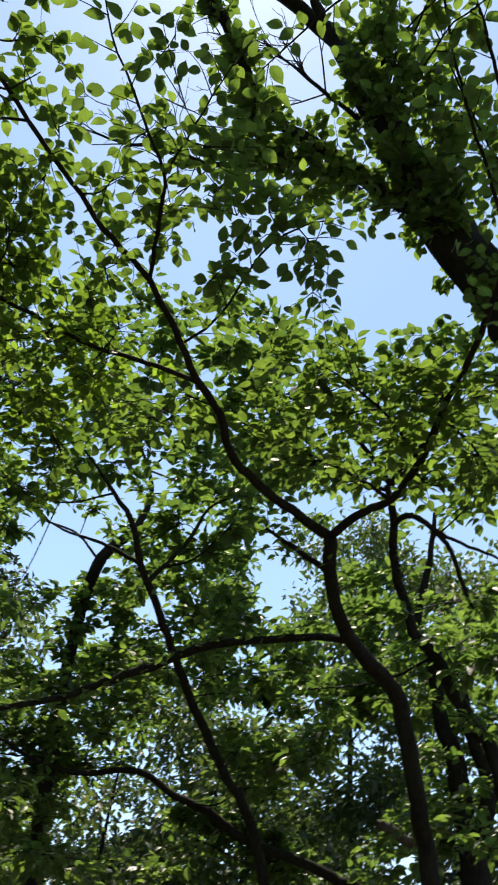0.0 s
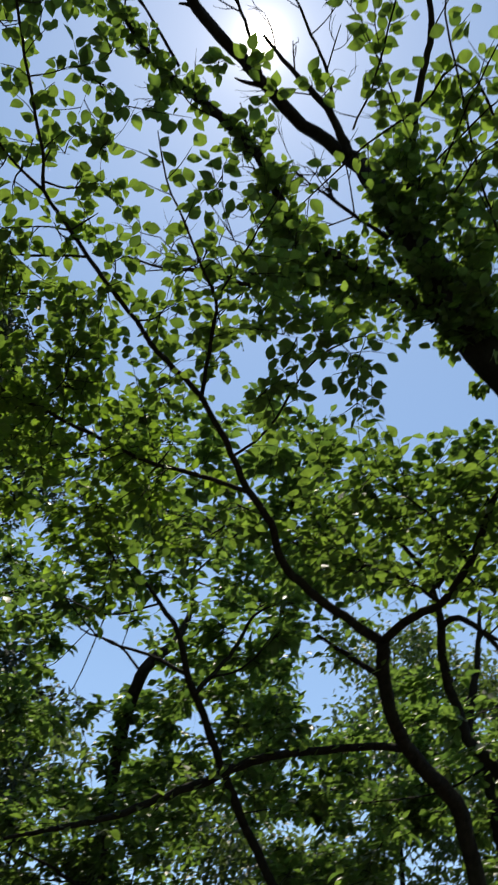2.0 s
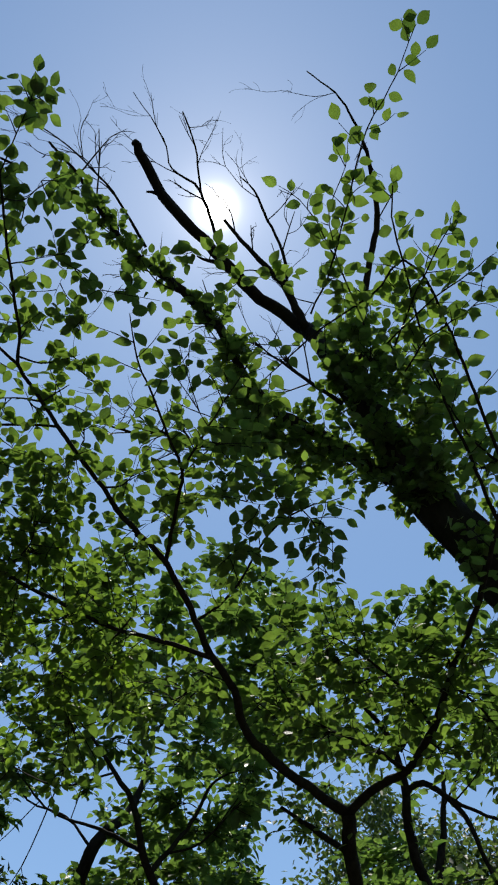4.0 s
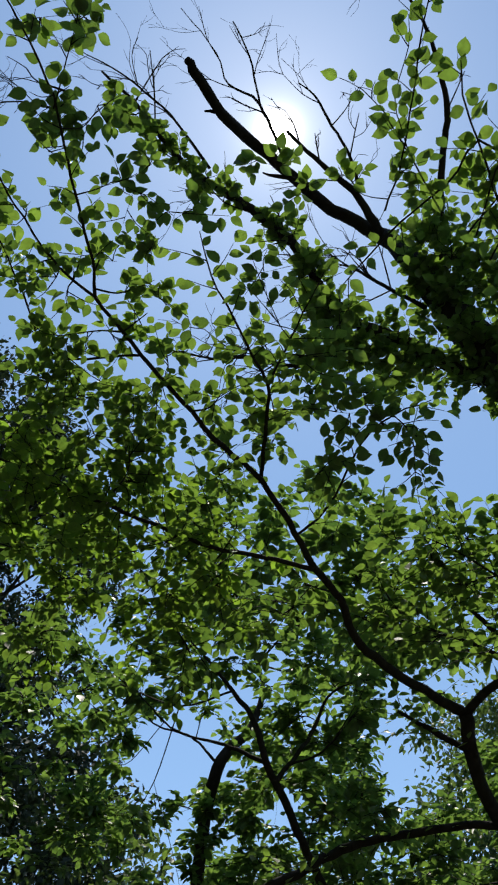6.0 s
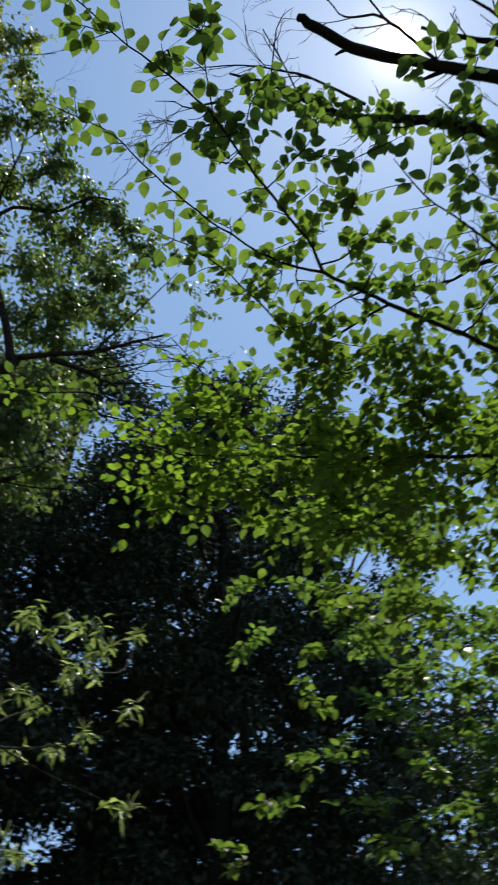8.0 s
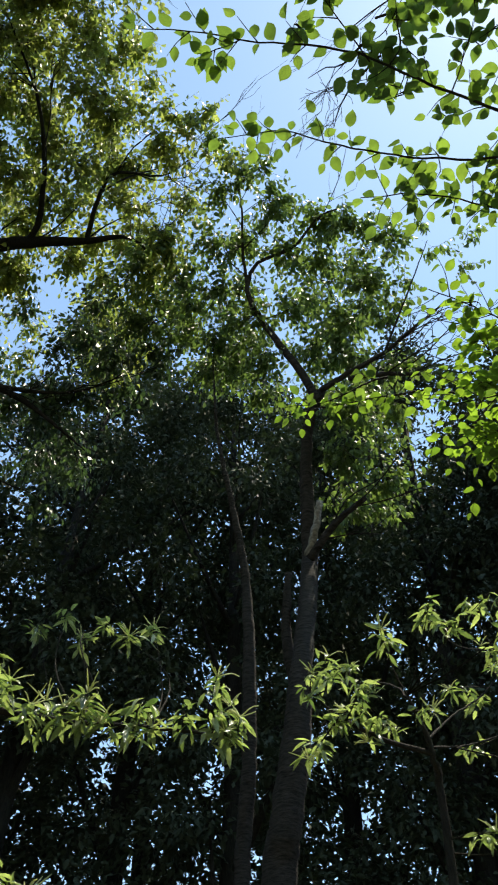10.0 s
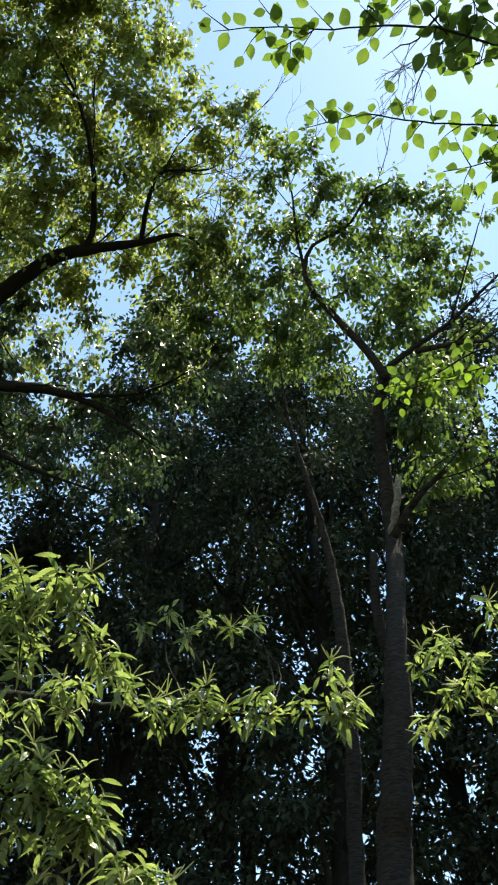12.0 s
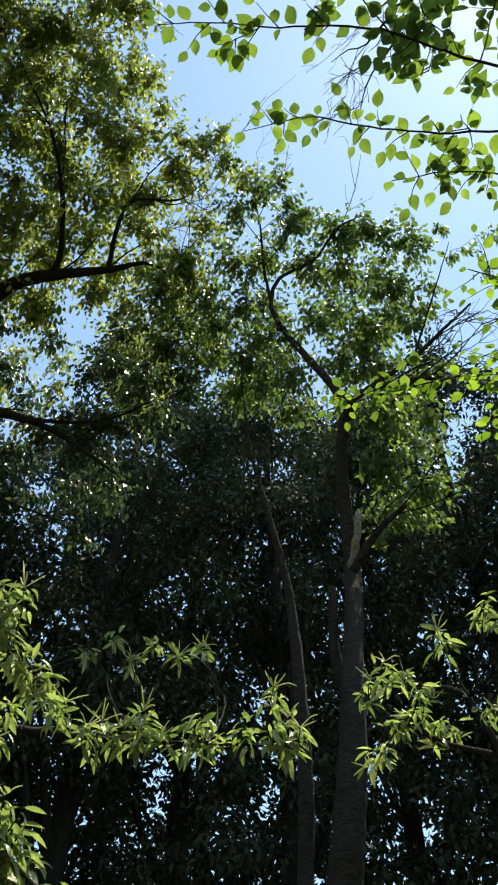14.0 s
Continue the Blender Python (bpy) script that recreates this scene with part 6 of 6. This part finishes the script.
puffs(cherry, [(-5.38, 2.66, 13.43, 0.33), (-5.33, 3.20, 13.04, 0.33), (-5.15, 3.71, 13.48, 0.23), (-5.17, 4.29, 13.25, 0.28), (-4.88, 3.17, 13.30, 0.24), (-5.16, 4.64, 12.95, 0.26), (-4.85, 3.95, 13.52, 0.26), (-4.63, 4.54, 13.05, 0.28), (-5.75, 3.21, 13.04, 0.25), (-5.40, 3.77, 12.55, 0.32)], 0.972, 0.135)
# the oak's lower boughs on an added trunk, shade put into their leaf colour
shaded_oak = tree('shaded_oak_tree', 'lower oak boughs on an added trunk, their shade put into dark blue-green leaves', 'tree', (-12.4, -6.2), bark, shaded_oak_leaf)
shaded_oak['droop'] = 0.75
shaded_oak['fork'] = (1.6, 0.015)
limb(shaded_oak, 'trunk', [(-12.4, -6.2, -0.1, 0.28), (-12.2, -6.2, 2.0, 0.24), (-10.9, -5.9, 7.5, 0.2), (-9.8, -5.5, 10.2, 0.17), (-9.1, -5.0, 11.3, 0.145), (-8.7, -3.84, 11.81, 0.1274)])
limb(shaded_oak, 'branch', [(-9.1, -5.0, 11.3, 0.1416), (-8.7, -3.84, 11.81, 0.1274), (-8.54, -3.17, 11.98, 0.1062), (-8.61, -2.16, 12.17, 0.07788), (-8.79, -1.44, 12.15, 0.04956), (-8.93, -0.87, 11.9, 0.02832), (-9.19, -0.3, 11.71, 0.01133)], dead=5)
limb(shaded_oak, 'branch', [(-8.61, -2.16, 12.17, 0.04248), (-8.68, -1.45, 12.24, 0.0354), (-8.68, -0.65, 12.49, 0.02266), (-8.35, 0.06, 12.76, 0.01133)], dead=5)
limb(shaded_oak, 'branch', [(-9.45, -5.26, 10.75, 0.09912), (-9.25, -3.63, 11.4, 0.0708), (-9.22, -3.11, 11.41, 0.05664), (-9.4, -2.39, 11.23, 0.03682), (-9.59, -1.77, 11.18, 0.02266), (-9.73, -1.14, 11.13, 0.01133)])
puffs(shaded_oak, [(-8.37, -4.45, 13.30, 0.47), (-8.54, -4.02, 13.34, 0.47), (-7.98, -4.14, 11.95, 0.44), (-8.62, -4.09, 12.55, 0.47), (-9.01, -3.57, 13.13, 0.47), (-8.24, -2.95, 12.52, 0.45), (-8.10, -0.34, 12.81, 0.44), (-7.99, 0.59, 12.74, 0.44), (-8.85, -4.14, 12.04, 0.46), (-8.41, -3.82, 11.77, 0.44), (-9.34, -3.56, 12.88, 0.47), (-9.25, -3.21, 13.05, 0.47), (-9.54, -1.91, 13.10, 0.47), (-9.35, -1.33, 13.33, 0.47), (-9.43, -0.98, 13.31, 0.47), (-9.02, 0.13, 13.16, 0.47), (-9.09, -4.09, 11.66, 0.45), (-8.80, -3.65, 11.51, 0.44), (-9.42, -2.08, 12.22, 0.46), (-9.75, -1.73, 12.96, 0.47), (-9.65, -1.12, 13.12, 0.47), (-9.68, -4.10, 11.60, 0.46), (-9.93, -3.95, 11.82, 0.47), (-9.16, -1.99, 11.59, 0.44)], 1.45, 0.15)
puffs(shaded_oak, [(-9.69, -4.19, 11.13, 0.45), (-9.22, -3.48, 10.80, 0.43), (-9.56, -3.24, 10.84, 0.44), (-10.39, -2.99, 12.11, 0.47), (-8.27, -1.22, 13.05, 0.38), (-8.40, -3.01, 12.32, 0.38), (-9.37, -2.40, 12.16, 0.38), (-8.87, -1.30, 12.29, 0.38), (-10.35, -1.77, 12.19, 0.38), (-10.52, -0.83, 11.65, 0.38), (-9.86, -2.47, 11.44, 0.38)], 1.45, 0.15)
puffs(shaded_oak, [(-7.54, -4.30, 12.45, 0.46), (-8.16, -4.14, 13.56, 0.50), (-8.06, -3.02, 13.95, 0.50), (-8.18, -2.73, 13.94, 0.50), (-7.33, -0.54, 13.32, 0.46), (-8.44, -3.49, 13.57, 0.50), (-7.89, -0.17, 12.74, 0.46), (-8.13, 0.42, 13.34, 0.48), (-8.50, -0.18, 13.41, 0.49), (-8.25, -3.04, 13.38, 0.40), (-8.57, -2.38, 13.30, 0.40), (-7.95, -1.83, 13.47, 0.40), (-7.82, -0.77, 13.11, 0.40)], 1.5, 0.15)
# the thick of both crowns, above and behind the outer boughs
for T, (cx, cy, cz), (ax, ay, az), count in ((tall_tree, (-5.6, -2.9, 15.6), (2.0, 2.2, 0.9), 30), (tall_tree, (-9.0, -1.8, 15.0), (2.2, 2.6, 0.9), 36), (shaded_oak, (-9.8, -1.8, 13.3), (1.9, 2.6, 0.7), 26), (cherry, (-7.5, 2.0, 13.9), (1.7, 2.2, 0.9), 34)):
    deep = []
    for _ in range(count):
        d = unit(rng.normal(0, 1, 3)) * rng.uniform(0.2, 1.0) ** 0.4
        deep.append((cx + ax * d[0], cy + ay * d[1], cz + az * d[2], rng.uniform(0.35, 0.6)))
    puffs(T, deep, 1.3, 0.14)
# the chestnut in flower, low in front of the dark wood
chestnut = tree('chestnut_tree', 'young chestnut in flower with long toothed leaves and cream catkins', 'tree', (-3.97, -1.53), bark, chestnut_leaf)
limb(chestnut, 'trunk', [(-3.97, -1.53, -0.1, 0.1), (-3.97, -1.53, 1.2, 0.08), (-3.59, -1.22, 3.2, 0.06), (-3.46, -1.24, 3.64, 0.045), (-3.35, -1.19, 4.02, 0.03), (-3.25, -1.06, 4.19, 0.02)])
limb(chestnut, 'branch', [(-3.54, -1.24, 3.52, 0.035), (-3.49, -0.93, 3.56, 0.03), (-3.52, -0.61, 3.63, 0.025), (-3.64, -0.27, 3.7, 0.02), (-3.73, 0.15, 3.75, 0.014), (-3.73, 0.54, 3.78, 0.01), (-3.69, 0.97, 3.78, 0.005)])
limb(chestnut, 'branch', [(-3.53, -1.2, 3.33, 0.03), (-3.37, -0.86, 3.17, 0.024), (-3.34, -0.55, 3.13, 0.018), (-3.41, -0.24, 3.07, 0.012), (-3.5, 0.06, 2.87, 0.005)])
limb(chestnut, 'branch', [(-3.36, -1.2, 3.81, 0.026), (-3.21, -0.91, 3.81, 0.02), (-3.13, -0.62, 3.83, 0.014), (-3.16, -0.33, 3.85, 0.006)])
rosettes(chestnut, [(-2.96, -0.67, 3.87), (-3.05, -0.55, 3.87), (-3, -0.38, 3.9), (-3.04, -0.72, 3.75), (-3.1, -0.55, 3.72), (-3.12, -0.39, 3.81), (-3.18, -0.25, 3.66), (-3.23, -0.2, 3.59), (-3.33, -0.38, 3.61), (-3.17, -0.67, 3.59), (-3.27, -0.53, 3.67), (-3.4, -0.34, 3.5), (-3.24, -0.58, 3.31), (-3.3, -0.39, 3.26), (-3.33, -0.24, 3.23), (-3.37, -0.18, 3.14), (-3.36, -0.31, 3.15), (-3.29, -0.5, 3.25)])
rosettes(chestnut, [(-3.03, -0.78, 3.86), (-3.1, -0.5, 3.96), (-2.99, -0.6, 3.65), (-3.22, -0.36, 3.71), (-3.45, -0.49, 3.52), (-3.17, -0.61, 3.79), (-3.13, -0.7, 3.26), (-3.38, -0.15, 3.13), (-3.25, -0.39, 3.21)])
rosettes(chestnut, [(-3.49, -0.1, 3.76), (-3.54, 0.01, 3.68), (-3.61, 0.16, 3.74), (-3.57, 0.25, 3.81), (-3.62, 0.33, 3.7), (-3.58, 0.5, 3.83), (-3.68, 0.58, 3.75), (-3.61, 0.71, 3.82), (-3.57, 0.84, 3.84), (-3.61, 0.91, 3.75), (-3.6, 0.98, 3.83), (-3.49, -0, 2.9), (-3.44, -0.12, 3), (-3.58, 0.15, 2.92), (-3.31, -0.64, 3.16), (-3.25, -0.65, 3.46), (-3.23, -0.74, 3.27), (-3.04, -0.83, 3.72)])
rosettes(chestnut, [(-3.38, -0.14, 3.74), (-3.67, 0.07, 3.8), (-3.62, 0.24, 3.75), (-3.63, 0.48, 3.68), (-3.47, 0.83, 3.94), (-3.71, 0.95, 3.95), (-3.55, -0.08, 2.93), (-3.29, -0.77, 3.09), (-3.25, -0.67, 3.3)])
rosettes(chestnut, [(-3.36, -0.65, 3.43), (-3.29, -0.44, 3.30), (-3.54, -0.59, 3.30), (-3.37, -0.32, 3.24), (-3.30, -0.17, 3.14), (-3.42, -0.43, 3.11), (-3.42, -0.25, 3.08), (-3.67, -0.13, 3.16), (-3.38, -0.51, 3.00), (-3.67, -0.34, 3.05), (-3.36, -0.03, 2.82), (-2.99, -0.65, 3.50), (-3.12, -0.53, 3.47), (-3.32, -0.30, 3.59), (-3.22, -0.16, 3.64), (-3.00, -0.70, 3.69), (-2.95, -0.45, 3.82)])
chestnut_b = tree('chestnut_tree', 'chestnut sapling with long toothed leaves', 'tree', (-4.05, 2.14), bark, chestnut_leaf)
limb(chestnut_b, 'trunk', [(-4.05, 2.14, -0.1, 0.04), (-4.05, 2.14, 1.2, 0.03), (-3.94, 2.14, 3.55, 0.022), (-3.78, 2.05, 3.91, 0.016), (-3.68, 1.91, 4.17, 0.008)])
limb(chestnut_b, 'branch', [(-3.78, 2.05, 3.91, 0.015), (-3.85, 1.8, 4, 0.012), (-3.88, 1.59, 4.11, 0.008), (-3.87, 1.43, 4.23, 0.004)])
rosettes(chestnut_b, [(-3.73, 1.5, 4.37), (-3.86, 1.62, 4.13), (-3.81, 1.43, 4.3), (-3.96, 1.44, 3.88), (-3.92, 1.57, 4.06), (-3.78, 1.7, 4.19), (-3.89, 1.75, 3.99)], 0.085)
limb(chestnut_b, 'branch', [(-3.69, 1.91, 4.16, 0.007), (-3.82, 1.9, 4.32, 0.005), (-4.09, 1.88, 4.51, 0.003), (-4.28, 1.85, 4.62, 0.002)])
limb(chestnut_b, 'branch', [(-3.77, 2.02, 3.97, 0.008), (-3.93, 2.29, 4.26, 0.006), (-4.06, 2.62, 4.56, 0.004), (-4.03, 2.9, 4.91, 0.002)])
limb(chestnut_b, 'branch', [(-3.77, 2.04, 3.94, 0.008), (-4.05, 2.42, 4.17, 0.006), (-4.18, 2.82, 4.41, 0.004), (-4.08, 3.16, 4.62, 0.002)])
rosettes(chestnut_b, [(-4.34, 2.02, 4.62), (-4.29, 2.51, 4.71), (-4.12, 2.7, 4.96), (-4, 2.85, 4.98), (-4.19, 3.01, 4.61), (-4.39, 2.88, 4.46), (-4.52, 2.68, 4.44), (-4.35, 2.7, 4.67), (-3.91, 3.21, 4.78), (-4.24, 1.54, 4.08), (-4.41, 2.16, 4.42), (-3.95, 2.82, 5.23)], 0.085)
rosettes(chestnut_b, [(-4.99, 2.13, 5.28), (-4.85, 2.79, 5.73), (-4.79, 3.08, 5.94), (-4.48, 3.61, 5.87), (-4.86, 3.24, 5.39)], 0.085)
rosettes(chestnut_b, [(-3.50, 1.44, 4.11), (-3.56, 1.60, 4.12), (-3.26, 1.91, 4.48), (-3.23, 2.06, 4.40), (-3.16, 2.23, 4.54), (-3.18, 2.37, 4.41), (-3.67, 2.43, 3.46), (-3.72, 2.29, 3.51), (-3.47, 2.85, 3.76), (-3.50, 1.94, 3.97), (-3.38, 1.66, 4.32)], 0.085)
rosettes(chestnut, [(-2.85, -0.73, 3.89), (-2.88, -0.59, 3.82), (-2.90, -0.44, 3.90), (-2.93, -0.31, 3.89), (-3.42, -0.60, 3.03), (-3.46, -0.46, 3.00), (-3.46, -0.32, 3.04), (-3.40, -0.52, 2.85), (-3.43, -0.34, 2.83), (-3.48, -0.11, 2.91), (-3.54, 0.04, 2.90), (-3.04, -0.73, 3.64), (-3.50, -0.24, 2.97)])
rosettes(chestnut, [(-4.89, 0.34, 5.22), (-4.97, 0.19, 5.12), (-4.92, 0.5, 5.16), (-4.88, 0.06, 5.24), (-4.96, -0.12, 5.14), (-4.86, 0.66, 5.22)])

for T in (tree_a, tree_b):
    finish(T, 300)
for T in (tree_c, tree_d, tree_e, tree_f, tree_g):
    finish(T, 120)
finish(cherry, 100)
finish(tall_tree, 100)
finish(shaded_oak, 60)
finish(chestnut, 300)
finish(chestnut_b, 150)

# the wood behind
EVERGREEN = "tall dark evergreen tree in the shaded wood behind"
GREEN = "broadleaf tree of the wood with light green crown"
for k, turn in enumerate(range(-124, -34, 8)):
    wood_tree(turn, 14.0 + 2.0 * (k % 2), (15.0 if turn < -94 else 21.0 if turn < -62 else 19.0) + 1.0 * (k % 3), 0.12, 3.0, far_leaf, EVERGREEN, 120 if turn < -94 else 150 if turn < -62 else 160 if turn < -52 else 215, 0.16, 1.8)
for turn, far, height, crown, wide in ((-21, 13, 8.5, 0.15, 2.3), (-13, 13.5, 7.8, 0.2, 2.0), (-5, 13, 6.4, 0.25, 1.9),
                                      (3, 13, 10.5, 0.2, 2.0), (11, 13.5, 9.5, 0.2, 2.1), (20, 12.5, 10.0, 0.2, 2.2), (30, 12.5, 9.5, 0.2, 2.2)):
    wood_tree(turn, far, height, crown, wide, mid_leaf, GREEN, 62, 0.14, 1.25)
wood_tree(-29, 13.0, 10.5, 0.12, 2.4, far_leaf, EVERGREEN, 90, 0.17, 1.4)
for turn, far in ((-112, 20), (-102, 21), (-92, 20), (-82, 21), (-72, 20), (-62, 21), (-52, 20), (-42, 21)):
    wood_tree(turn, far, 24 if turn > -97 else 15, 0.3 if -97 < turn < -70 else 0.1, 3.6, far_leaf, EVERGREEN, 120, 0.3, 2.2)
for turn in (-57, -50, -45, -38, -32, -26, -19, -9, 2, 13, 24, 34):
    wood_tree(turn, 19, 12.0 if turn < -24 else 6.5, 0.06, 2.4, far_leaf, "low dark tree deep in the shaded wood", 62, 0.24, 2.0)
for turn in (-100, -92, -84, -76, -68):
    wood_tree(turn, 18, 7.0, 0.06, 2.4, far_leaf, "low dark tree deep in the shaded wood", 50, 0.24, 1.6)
# unseen trees added round behind the camera to hold back sky light
for k, turn in enumerate(range(44, 232, 17)):
    wood_tree(turn, 11 + 2.5 * (k % 2), 12.5 + 1.5 * (k % 3), 0.2, 3.2, mid_leaf, GREEN, 70, 0.22, 1.2)
